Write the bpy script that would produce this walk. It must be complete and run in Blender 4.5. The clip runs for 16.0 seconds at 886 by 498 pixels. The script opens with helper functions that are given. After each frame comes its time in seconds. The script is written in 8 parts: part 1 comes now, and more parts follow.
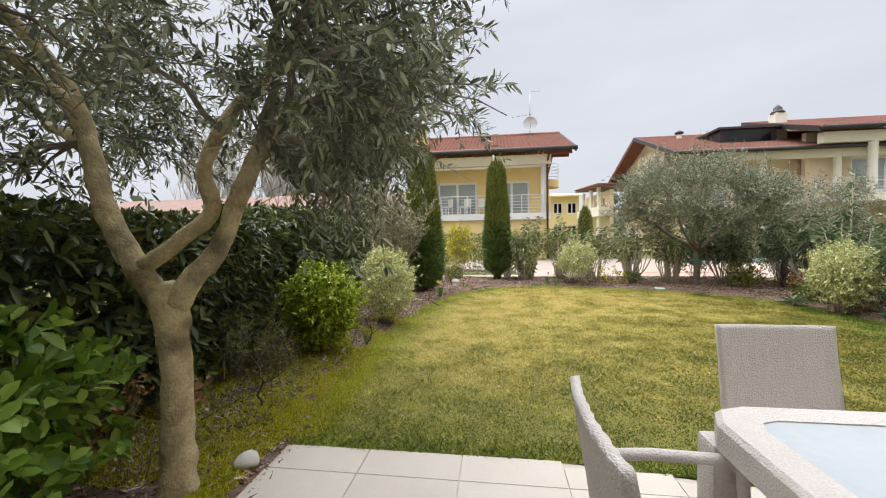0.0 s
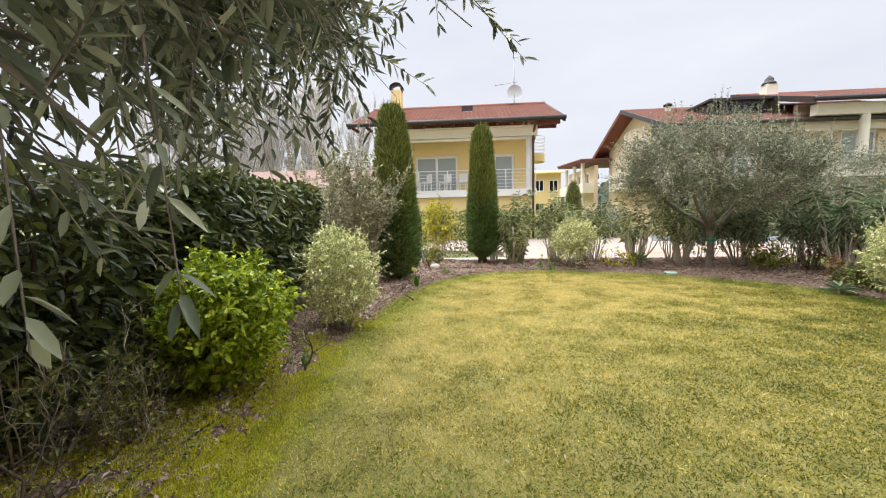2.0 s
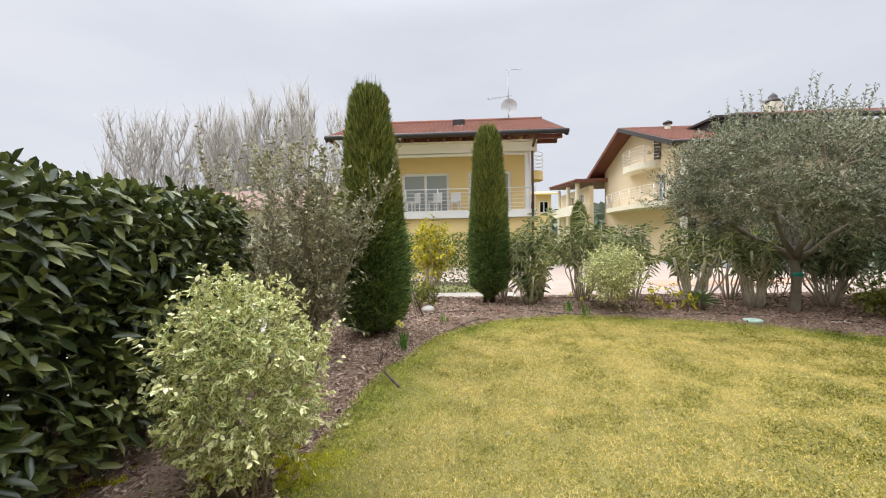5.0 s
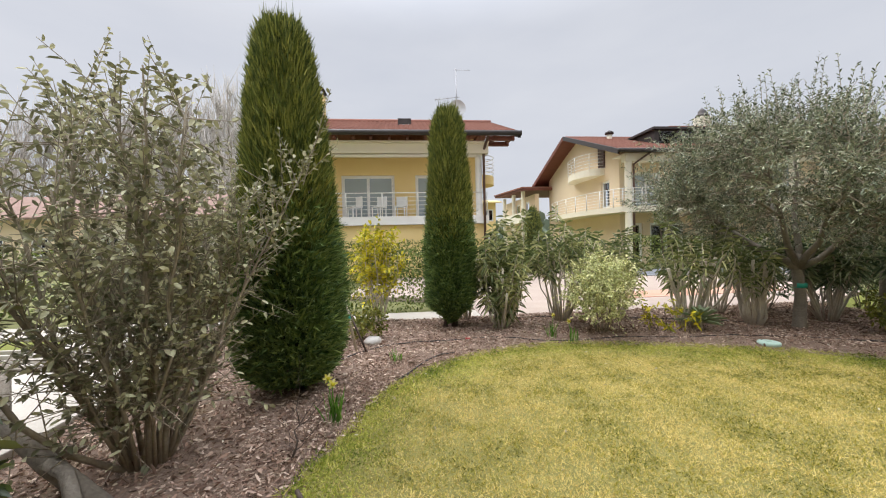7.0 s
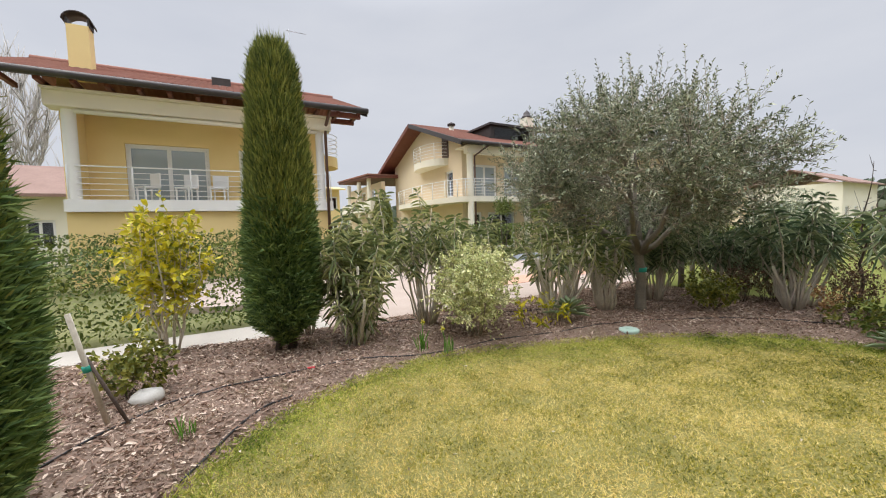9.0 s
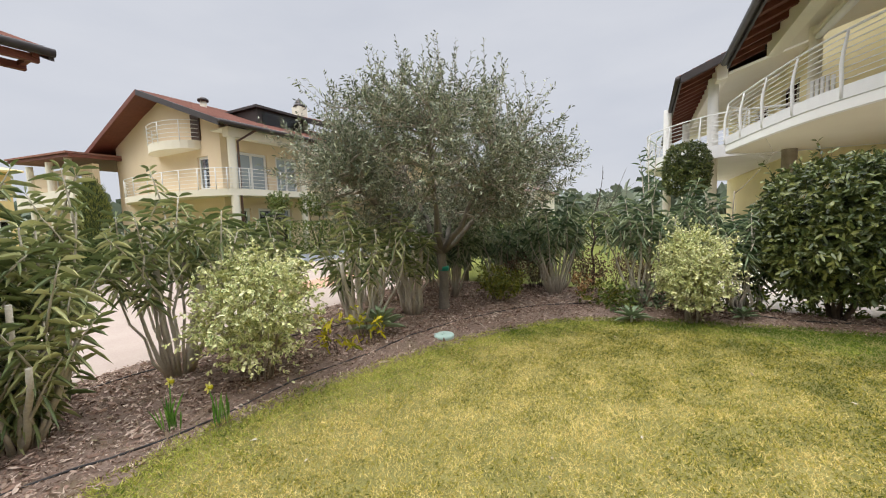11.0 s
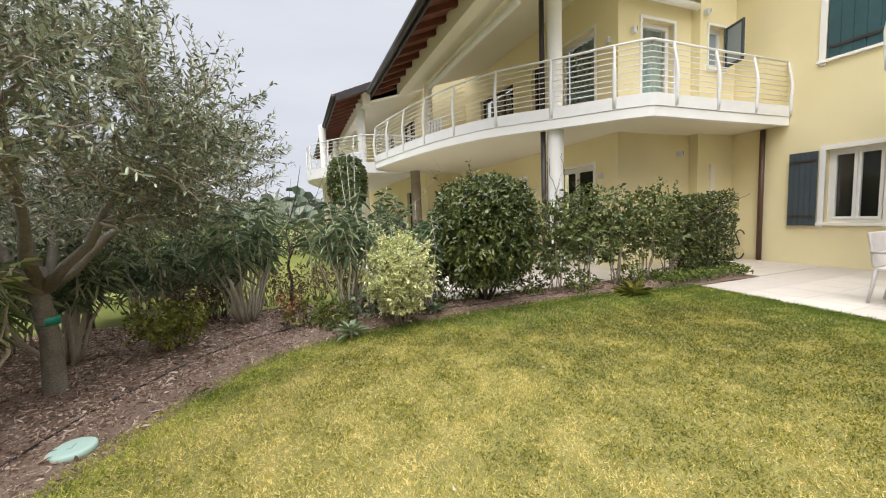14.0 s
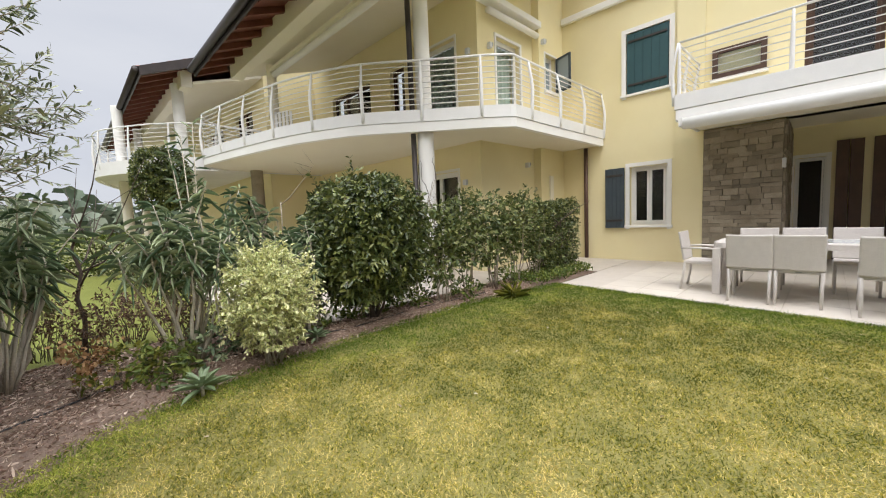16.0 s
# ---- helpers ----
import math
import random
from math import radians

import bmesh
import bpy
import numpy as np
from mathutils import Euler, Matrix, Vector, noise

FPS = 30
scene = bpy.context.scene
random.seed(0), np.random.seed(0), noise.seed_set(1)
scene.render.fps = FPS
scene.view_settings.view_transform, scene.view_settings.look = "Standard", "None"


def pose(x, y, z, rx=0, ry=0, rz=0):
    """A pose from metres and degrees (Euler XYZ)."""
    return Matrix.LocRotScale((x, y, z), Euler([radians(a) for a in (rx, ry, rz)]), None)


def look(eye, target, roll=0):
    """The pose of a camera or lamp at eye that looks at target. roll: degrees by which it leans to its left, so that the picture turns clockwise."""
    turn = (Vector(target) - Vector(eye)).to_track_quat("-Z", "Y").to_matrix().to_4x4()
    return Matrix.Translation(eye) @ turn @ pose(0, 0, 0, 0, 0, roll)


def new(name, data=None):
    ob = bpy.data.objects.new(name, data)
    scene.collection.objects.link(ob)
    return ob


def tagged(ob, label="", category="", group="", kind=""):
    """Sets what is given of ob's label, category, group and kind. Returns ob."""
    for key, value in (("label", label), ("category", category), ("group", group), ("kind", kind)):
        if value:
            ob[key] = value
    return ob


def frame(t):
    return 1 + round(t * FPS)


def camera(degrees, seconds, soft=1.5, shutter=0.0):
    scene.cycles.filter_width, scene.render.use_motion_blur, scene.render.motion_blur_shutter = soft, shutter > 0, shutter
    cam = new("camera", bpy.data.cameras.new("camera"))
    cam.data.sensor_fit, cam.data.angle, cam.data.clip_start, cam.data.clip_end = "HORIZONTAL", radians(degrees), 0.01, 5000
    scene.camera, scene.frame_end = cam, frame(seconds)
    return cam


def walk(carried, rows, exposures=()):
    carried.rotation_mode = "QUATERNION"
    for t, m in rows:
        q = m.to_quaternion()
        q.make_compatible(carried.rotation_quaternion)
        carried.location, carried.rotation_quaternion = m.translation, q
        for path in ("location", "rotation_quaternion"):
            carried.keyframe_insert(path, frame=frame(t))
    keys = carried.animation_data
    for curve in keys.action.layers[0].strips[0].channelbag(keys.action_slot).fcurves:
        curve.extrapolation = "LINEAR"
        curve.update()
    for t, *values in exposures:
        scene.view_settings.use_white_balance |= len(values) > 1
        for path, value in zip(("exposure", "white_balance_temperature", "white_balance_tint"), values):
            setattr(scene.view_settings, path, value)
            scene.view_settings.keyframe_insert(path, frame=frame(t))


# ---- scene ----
cam = camera(98.8, 16.0, soft=1.1)
METRES, EYE, TILT, LEAN, TURN = 9.15, 1.32, 0.0, 0.0, 7.8
ROWS = [
    (0.0, 0.0, 0.0, 0.0, -0.03, -2.15, 0.92),
    (0.5, -0.0001, 0.0387, -0.0002, -0.26, -2.54, 1.03),
    (1.0, -0.0026, 0.0761, -0.0013, -0.68, -3.1, 1.0),
    (1.5, 0.002, 0.1163, -0.0041, -1.99, -4.78, 1.12),
    (2.0, 0.0072, 0.1543, -0.0048, -3.07, -5.38, 1.17),
    (2.5, 0.0126, 0.1914, -0.0065, -3.41, -5.45, 1.13),
    (3.0, 0.0174, 0.232, -0.0058, -3.76, -5.51, 1.1),
    (3.5, 0.016, 0.2685, -0.0022, -3.97, -5.02, 1.03),
    (4.0, 0.0117, 0.3075, 0.0022, -4.37, -4.08, 1.08),
    (6.5, 0.0023, 0.5043, 0.0012, -10.0, -0.76, 1.28),
    (7.0, 0.0079, 0.5456, -0.0003, -13.66, -1.04, 1.34),
    (7.5, 0.0147, 0.5823, -0.0008, -18.01, -1.28, 1.34),
    (8.0, 0.0229, 0.6156, -0.0003, -22.87, -1.88, 1.45),
    (10.5, 0.0981, 0.7429, 0.0002, -61.83, -4.55, 1.91),
    (11.0, 0.1117, 0.7619, 0.0003, -69.74, -4.7, 1.91),
    (11.5, 0.1274, 0.7768, -0.001, -78.65, -5.23, 2.07),
    (12.0, 0.1478, 0.7898, 0.0, -87.05, -5.34, 2.14),
    (12.5, 0.1639, 0.8042, 0.0004, -95.59, -5.34, 2.13),
    (13.0, 0.175, 0.8143, 0.0014, -104.26, -5.34, 2.28),
    (13.5, 0.1873, 0.8165, 0.0008, -112.44, -5.29, 2.35),
    (14.0, 0.2073, 0.8182, 0.0005, -119.03, -5.25, 2.31),
    (14.5, 0.2284, 0.8209, -0.0019, -124.59, -5.06, 2.36),
    (15.0, 0.2537, 0.8244, -0.0008, -130.39, -5.18, 2.39),
    (15.5, 0.277, 0.8216, -0.0012, -136.57, -5.21, 2.46),
    (16.0, 0.2998, 0.8203, -0.0011, -142.41, -5.13, 2.48),
]
EXPOSURES = [(0.0, 0.32), (1.0, 0.46), (2.0, 0.50), (3.0, 0.44), (4.0, 0.36), (6.5, 0.18), (8.0, 0.15), (10.5, 0.1), (12.5, 0.25), (14.0, 0.32), (16.0, 0.22)]
walk(cam, [(t, pose(0, 0, EYE, TILT, LEAN, TURN) @ pose(METRES * x, METRES * y, METRES * z, 90 + pitch, roll, yaw)) for t, x, y, z, yaw, pitch, roll in ROWS], EXPOSURES)

# ---------- sky, sun ----------
world = bpy.data.worlds.new("overcast_sky")
scene.world = world
world.use_nodes = True
wn, wl = world.node_tree.nodes, world.node_tree.links
wn.clear()
w_out = wn.new("ShaderNodeOutputWorld")
w_bg = wn.new("ShaderNodeBackground")
w_sky = wn.new("ShaderNodeTexSky")
w_sky.sky_type = "NISHITA"
w_sky.sun_disc = False
w_sky.sun_elevation = radians(52)
w_sky.sun_rotation = radians(-55)
w_sky.dust_density = 3.0
w_co = wn.new("ShaderNodeTexCoord")
w_sep = wn.new("ShaderNodeSeparateXYZ")
wl.new(w_co.outputs["Generated"], w_sep.inputs[0])
w_map = wn.new("ShaderNodeMapping")
w_map.inputs["Scale"].default_value = (1.2, 1.2, 4.0)
wl.new(w_co.outputs["Generated"], w_map.inputs["Vector"])
w_noise = wn.new("ShaderNodeTexNoise")
w_noise.inputs["Scale"].default_value = 2.2
w_noise.inputs["Detail"].default_value = 5
wl.new(w_map.outputs[0], w_noise.inputs["Vector"])
w_ramp = wn.new("ShaderNodeValToRGB")
w_ramp.color_ramp.elements[0].position, w_ramp.color_ramp.elements[0].color = 0.25, (0.655, 0.685, 0.765, 1)
w_ramp.color_ramp.elements[1].position, w_ramp.color_ramp.elements[1].color = 0.78, (0.765, 0.785, 0.845, 1)
wl.new(w_noise.outputs["Fac"], w_ramp.inputs[0])
# cloud cover is brighter overhead than at the horizon
w_grad = wn.new("ShaderNodeMapRange")
w_grad.interpolation_type = "SMOOTHSTEP"
w_grad.inputs["From Min"].default_value, w_grad.inputs["From Max"].default_value = 0.46, 1.0
w_grad.inputs["To Min"].default_value, w_grad.inputs["To Max"].default_value = 0.87, 5.0
wl.new(w_sep.outputs["Z"], w_grad.inputs["Value"])
w_mul = wn.new("ShaderNodeVectorMath")
w_mul.operation = "SCALE"
wl.new(w_ramp.outputs[0], w_mul.inputs[0])
wl.new(w_grad.outputs[0], w_mul.inputs["Scale"])
w_dim = wn.new("ShaderNodeVectorMath")
w_dim.operation = "SCALE"
w_dim.inputs["Scale"].default_value = 0.08
wl.new(w_sky.outputs[0], w_dim.inputs[0])
w_mix = wn.new("ShaderNodeMix")
w_mix.data_type = "RGBA"
w_mix.inputs["Factor"].default_value = 0.93
wl.new(w_dim.outputs[0], w_mix.inputs["A"])
wl.new(w_mul.outputs[0], w_mix.inputs["B"])
wl.new(w_mix.outputs["Result"], w_bg.inputs["Color"])
w_bg.inputs["Strength"].default_value = 1.0
wl.new(w_bg.outputs[0], w_out.inputs[0])

sun_data = bpy.data.lights.new("sun", "SUN")
sun_data.energy, sun_data.angle, sun_data.color = 1.5, radians(50), (1.0, 0.96, 0.90)
sun = new("sun", sun_data)
sun.matrix_world = look((-26, 20, 39), (0, 2, 0))

# ---------- materials ----------
rng = np.random.default_rng(11)


def rgb(c):
    return (c[0], c[1], c[2], 1.0)


def surface(name, base, other, rough=0.7, scale=6.0, fine=90.0, bump=0.15, amount=0.6, metal=0.0, spec=0.4, piece=0.0, stain=None, stain_from=0.56):
    """A two-scale procedural surface: broad variation, fine grain with relief, optional stains and change from piece to piece."""
    m = bpy.data.materials.new(name)
    m.use_nodes = True
    nt, nl = m.node_tree.nodes, m.node_tree.links
    b = nt["Principled BSDF"]
    geo = nt.new("ShaderNodeNewGeometry")
    n1 = nt.new("ShaderNodeTexNoise")
    n1.inputs["Scale"].default_value, n1.inputs["Detail"].default_value = scale, 6
    nl.new(geo.outputs["Position"], n1.inputs["Vector"])
    n2 = nt.new("ShaderNodeTexNoise")
    n2.inputs["Scale"].default_value, n2.inputs["Detail"].default_value = fine, 4
    nl.new(geo.outputs["Position"], n2.inputs["Vector"])
    ramp = nt.new("ShaderNodeValToRGB")
    ramp.color_ramp.elements[0].position, ramp.color_ramp.elements[0].color = 0.32, rgb(base)
    ramp.color_ramp.elements[1].position, ramp.color_ramp.elements[1].color = 0.7, rgb(other)
    mixv = nt.new("ShaderNodeMix")
    mixv.inputs["Factor"].default_value = 1 - amount
    nl.new(n1.outputs["Fac"], mixv.inputs["A"])
    nl.new(n2.outputs["Fac"], mixv.inputs["B"])
    nl.new(mixv.outputs["Result"], ramp.inputs[0])
    col = ramp.outputs[0]
    if stain:
        n3 = nt.new("ShaderNodeTexNoise")
        n3.inputs["Scale"].default_value, n3.inputs["Detail"].default_value = scale * 0.37, 8
        nl.new(geo.outputs["Position"], n3.inputs["Vector"])
        sr = nt.new("ShaderNodeMapRange")
        sr.inputs["From Min"].default_value, sr.inputs["From Max"].default_value = stain_from, stain_from + 0.18
        sr.inputs["To Max"].default_value = 0.55 + (0.56 - stain_from) * 3
        nl.new(n3.outputs["Fac"], sr.inputs["Value"])
        sm = nt.new("ShaderNodeMix")
        sm.data_type = "RGBA"
        nl.new(sr.outputs[0], sm.inputs["Factor"])
        nl.new(col, sm.inputs["A"])
        sm.inputs["B"].default_value = rgb(stain)
        col = sm.outputs["Result"]
    if piece:
        info = nt.new("ShaderNodeObjectInfo")
        pr = nt.new("ShaderNodeMapRange")
        pr.inputs["To Min"].default_value, pr.inputs["To Max"].default_value = 1 - piece, 1 + piece
        nl.new(info.outputs["Random"], pr.inputs["Value"])
        pm = nt.new("ShaderNodeVectorMath")
        pm.operation = "SCALE"
        nl.new(col, pm.inputs[0])
        nl.new(pr.outputs[0], pm.inputs["Scale"])
        col = pm.outputs[0]
    nl.new(col, b.inputs["Base Color"])
    b.inputs["Roughness"].default_value = rough
    b.inputs["Metallic"].default_value = metal
    b.inputs["Specular IOR Level"].default_value = spec
    if bump:
        bp = nt.new("ShaderNodeBump")
        bp.inputs["Strength"].default_value, bp.inputs["Distance"].default_value = bump, 0.01
        nl.new(n2.outputs["Fac"], bp.inputs["Height"])
        nl.new(bp.outputs[0], b.inputs["Normal"])
    return m


def foliage(name, dark, mid, light, rough=0.45, thin=0.25, spec=0.4, far=1.2):
    """Leaves: each island takes its own tone, with broad drift over the plant and light through the blade."""
    m = bpy.data.materials.new(name)
    m.use_nodes = True
    nt, nl = m.node_tree.nodes, m.node_tree.links
    b = nt["Principled BSDF"]
    geo = nt.new("ShaderNodeNewGeometry")
    n1 = nt.new("ShaderNodeTexNoise")
    n1.inputs["Scale"].default_value, n1.inputs["Detail"].default_value = far, 3
    nl.new(geo.outputs["Position"], n1.inputs["Vector"])
    mixv = nt.new("ShaderNodeMix")
    mixv.inputs["Factor"].default_value = 0.62
    nl.new(n1.outputs["Fac"], mixv.inputs["A"])
    nl.new(geo.outputs["Random Per Island"], mixv.inputs["B"])
    ramp = nt.new("ShaderNodeValToRGB")
    e = ramp.color_ramp.elements
    e[0].position, e[0].color = 0.2, rgb(dark)
    e[1].position, e[1].color = 0.82, rgb(light)
    k = e.new(0.5)
    k.color = rgb(mid)
    nl.new(mixv.outputs["Result"], ramp.inputs[0])
    nl.new(ramp.outputs[0], b.inputs["Base Color"])
    b.inputs["Roughness"].default_value = rough
    b.inputs["Specular IOR Level"].default_value = spec
    tr = nt.new("ShaderNodeBsdfTranslucent")
    nl.new(ramp.outputs[0], tr.inputs["Color"])
    mx = nt.new("ShaderNodeMixShader")
    mx.inputs[0].default_value = thin
    nl.new(b.outputs[0], mx.inputs[1])
    nl.new(tr.outputs[0], mx.inputs[2])
    nl.new(mx.outputs[0], nt["Material Output"].inputs["Surface"])
    return m


def glass_pane(name, tint, rough=0.03, clear=0.0):
    m = bpy.data.materials.new(name)
    m.use_nodes = True
    b = m.node_tree.nodes["Principled BSDF"]
    b.inputs["Base Color"].default_value = rgb(tint)
    b.inputs["Roughness"].default_value = rough
    b.inputs["Transmission Weight"].default_value = clear
    b.inputs["Specular IOR Level"].default_value = 0.55
    return m


def grassy(name, straw, green, deep):
    """Mown grass: straw-coloured and dry on the far side, greener towards the terrace and the shrubs, mottled in tufts."""
    m = bpy.data.materials.new(name)
    m.use_nodes = True
    nt, nl = m.node_tree.nodes, m.node_tree.links
    b = nt["Principled BSDF"]
    geo = nt.new("ShaderNodeNewGeometry")
    sep = nt.new("ShaderNodeSeparateXYZ")
    nl.new(geo.outputs["Position"], sep.inputs[0])
    dry = nt.new("ShaderNodeMapRange")
    dry.inputs["From Min"].default_value, dry.inputs["From Max"].default_value = 1.0, 5.5
    dry.inputs["To Min"].default_value, dry.inputs["To Max"].default_value = -1.68, -1.12
    lean = nt.new("ShaderNodeMath")
    lean.operation = "MULTIPLY_ADD"
    lean.inputs[1].default_value = -0.9
    nl.new(sep.outputs["X"], lean.inputs[0])
    nl.new(sep.outputs["Y"], lean.inputs[2])
    nl.new(lean.outputs[0], dry.inputs["Value"])
    n1 = nt.new("ShaderNodeTexNoise")
    n1.inputs["Scale"].default_value, n1.inputs["Detail"].default_value = 2.0, 8
    n1.inputs["Roughness"].default_value = 0.65
    nl.new(geo.outputs["Position"], n1.inputs["Vector"])
    n2 = nt.new("ShaderNodeTexNoise")
    n2.inputs["Scale"].default_value, n2.inputs["Detail"].default_value = 26.0, 6
    nl.new(geo.outputs["Position"], n2.inputs["Vector"])
    a1 = nt.new("ShaderNodeMath")
    a1.operation = "MULTIPLY_ADD"
    a1.inputs[1].default_value = 0.70
    nl.new(geo.outputs["Random Per Island"], a1.inputs[0])
    nl.new(dry.outputs[0], a1.inputs[2])
    a2 = nt.new("ShaderNodeMath")
    a2.operation = "MULTIPLY_ADD"
    a2.inputs[1].default_value = 2.2
    nl.new(n1.outputs["Fac"], a2.inputs[0])
    nl.new(a1.outputs[0], a2.inputs[2])
    a3 = nt.new("ShaderNodeMath")
    a3.operation = "MULTIPLY_ADD"
    a3.inputs[1].default_value = 0.95
    nl.new(n2.outputs["Fac"], a3.inputs[0])
    nl.new(a2.outputs[0], a3.inputs[2])
    ramp = nt.new("ShaderNodeValToRGB")
    e = ramp.color_ramp.elements
    e[0].position, e[0].color = 0.32, rgb(deep)
    e[1].position, e[1].color = 0.92, rgb(straw)
    e.new(0.58).color = rgb(green)
    nl.new(a3.outputs[0], ramp.inputs[0])
    nl.new(ramp.outputs[0], b.inputs["Base Color"])
    b.inputs["Roughness"].default_value = 0.75
    b.inputs["Specular IOR Level"].default_value = 0.2
    tr = nt.new("ShaderNodeBsdfTranslucent")
    nl.new(ramp.outputs[0], tr.inputs["Color"])
    mx = nt.new("ShaderNodeMixShader")
    mx.inputs[0].default_value = 0.3
    nl.new(b.outputs[0], mx.inputs[1])
    nl.new(tr.outputs[0], mx.inputs[2])
    nl.new(mx.outputs[0], nt["Material Output"].inputs["Surface"])
    return m


def roof_tiles(name, a, c):
    return surface(name, a, c, rough=0.8, scale=1.3, fine=30, bump=0.2, amount=0.5, spec=0.2, stain=(0.16, 0.09, 0.07))


M_YELLOW = surface("pale_yellow_render", (0.80, 0.70, 0.41), (0.86, 0.77, 0.49), 0.9, 0.8, 160, 0.25, 0.7, spec=0.15, stain=(0.72, 0.61, 0.36))
M_AWALL = surface("warm_yellow_render", (0.80, 0.60, 0.27), (0.86, 0.67, 0.33), 0.9, 0.6, 120, 0.2, 0.7, spec=0.15)
M_BWALL = surface("beige_render", (0.74, 0.60, 0.42), (0.80, 0.67, 0.48), 0.9, 0.6, 120, 0.2, 0.7, spec=0.15)
M_WHITE = surface("white_plaster", (0.83, 0.81, 0.77), (0.89, 0.88, 0.85), 0.85, 1.1, 140, 0.15, 0.7, spec=0.2, stain=(0.70, 0.67, 0.62))
M_CREAM = surface("cream_plaster", (0.80, 0.74, 0.60), (0.85, 0.80, 0.67), 0.88, 0.9, 140, 0.15, 0.7, spec=0.15)
M_METALW = surface("white_painted_steel", (0.78, 0.77, 0.75), (0.84, 0.83, 0.81), 0.35, 5, 60, 0.03, 0.6, spec=0.5)
M_PVC = surface("white_window_plastic", (0.78, 0.77, 0.74), (0.83, 0.82, 0.80), 0.4, 3, 60, 0.03, 0.6)
M_GUTTER = surface("dark_brown_sheet_metal", (0.045, 0.038, 0.036), (0.07, 0.058, 0.054), 0.45, 4, 40, 0.05, 0.6, metal=0.3)
M_PIPE = surface("brown_downpipe_metal", (0.10, 0.055, 0.04), (0.14, 0.08, 0.06), 0.45, 4, 40, 0.05, 0.6, metal=0.2)
M_WOOD = surface("dark_red_stained_wood", (0.13, 0.042, 0.028), (0.21, 0.075, 0.05), 0.65, 5, 70, 0.2, 0.5)
M_BROWN = surface("dark_brown_wood", (0.055, 0.03, 0.02), (0.10, 0.055, 0.035), 0.55, 6, 80, 0.2, 0.5)
M_SHUT = surface("petrol_green_shutter_paint", (0.028, 0.075, 0.085), (0.04, 0.10, 0.11), 0.6, 4, 60, 0.1, 0.6)
M_SHUTG = surface("grey_blue_shutter_paint", (0.045, 0.062, 0.075), (0.065, 0.085, 0.10), 0.6, 4, 60, 0.1, 0.6)
M_ROOF = roof_tiles("red_clay_roof_tiles", (0.27, 0.12, 0.09), (0.36, 0.175, 0.13))
M_GLASS = glass_pane("window_glass", (0.86, 0.90, 0.90), 0.01, 1.0)
# opaque blue-grey tint stands in for sky reflection and for blinds behind
M_GLASSL = glass_pane("window_glass_with_blind", (0.33, 0.38, 0.40), 0.05)
# near-black colour stands in for the darkness of unlit rooms
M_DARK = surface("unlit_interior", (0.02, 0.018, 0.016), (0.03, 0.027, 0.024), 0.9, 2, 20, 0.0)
M_CURT = surface("grey_green_curtain", (0.36, 0.47, 0.42), (0.48, 0.58, 0.52), 0.9, 3, 40, 0.2)
M_TILE = surface("cream_terrace_tile", (0.56, 0.50, 0.425), (0.63, 0.57, 0.49), 0.65, 2.5, 110, 0.1, 0.6, spec=0.3, piece=0.035, stain=(0.52, 0.45, 0.37))
M_GROUT = surface("tile_grout", (0.52, 0.46, 0.39), (0.58, 0.52, 0.45), 0.95, 5, 90, 0.2)
M_PAVE = surface("pinkish_beige_paving", (0.37, 0.29, 0.24), (0.46, 0.38, 0.32), 0.85, 1.5, 60, 0.2, 0.5, spec=0.2, stain=(0.38, 0.30, 0.24))
M_PAVEW = surface("pale_concrete_path", (0.41, 0.37, 0.32), (0.50, 0.46, 0.40), 0.85, 1.8, 60, 0.2, 0.5, spec=0.2, stain=(0.48, 0.44, 0.38))
M_TERRA = surface("terracotta_paving", (0.52, 0.27, 0.18), (0.60, 0.35, 0.25), 0.85, 2.5, 60, 0.2, 0.5)
M_ASPH = surface("grey_asphalt", (0.14, 0.15, 0.16), (0.19, 0.20, 0.21), 0.9, 2, 90, 0.2)
M_MULCH = surface("bark_mulch_soil", (0.14, 0.098, 0.075), (0.30, 0.215, 0.165), 0.95, 9, 70, 0.9, 0.45, spec=0.1, stain=(0.17, 0.14, 0.07))
M_CHIP = foliage("bark_chips", (0.125, 0.078, 0.057), (0.33, 0.215, 0.158), (0.68, 0.55, 0.44), 0.9, 0.0, 0.1, 2.0)
M_PEBBLE = surface("pale_stone", (0.55, 0.52, 0.46), (0.68, 0.65, 0.60), 0.8, 9, 60, 0.3)
M_STONE = surface("grey_brown_cladding_stone", (0.235, 0.195, 0.145), (0.38, 0.33, 0.255), 0.9, 5, 60, 0.6, 0.5, spec=0.2, piece=0.3)
M_MORTAR = surface("cladding_mortar", (0.17, 0.145, 0.11), (0.22, 0.19, 0.15), 0.95, 8, 90, 0.4)
M_WICKER = surface("pale_woven_resin", (0.55, 0.50, 0.455), (0.66, 0.61, 0.56), 0.6, 12, 150, 0.7, 0.3)
M_TABLEG = surface("frosted_table_glass", (0.42, 0.45, 0.46), (0.49, 0.52, 0.53), 0.12, 4, 30, 0.0, 0.7, spec=0.7)
M_HOSE = surface("black_irrigation_hose", (0.018, 0.017, 0.017), (0.03, 0.028, 0.027), 0.5, 8, 60, 0.1)
M_LID = surface("pale_green_plastic_lid", (0.42, 0.58, 0.50), (0.50, 0.64, 0.56), 0.5, 8, 60, 0.05)
M_CABLE = surface("antenna_metal", (0.34, 0.34, 0.35), (0.42, 0.42, 0.43), 0.4, 8, 60, 0.0, metal=0.7)
M_DISH = surface("pale_grey_dish", (0.62, 0.63, 0.64), (0.68, 0.69, 0.70), 0.5, 8, 60, 0.0)
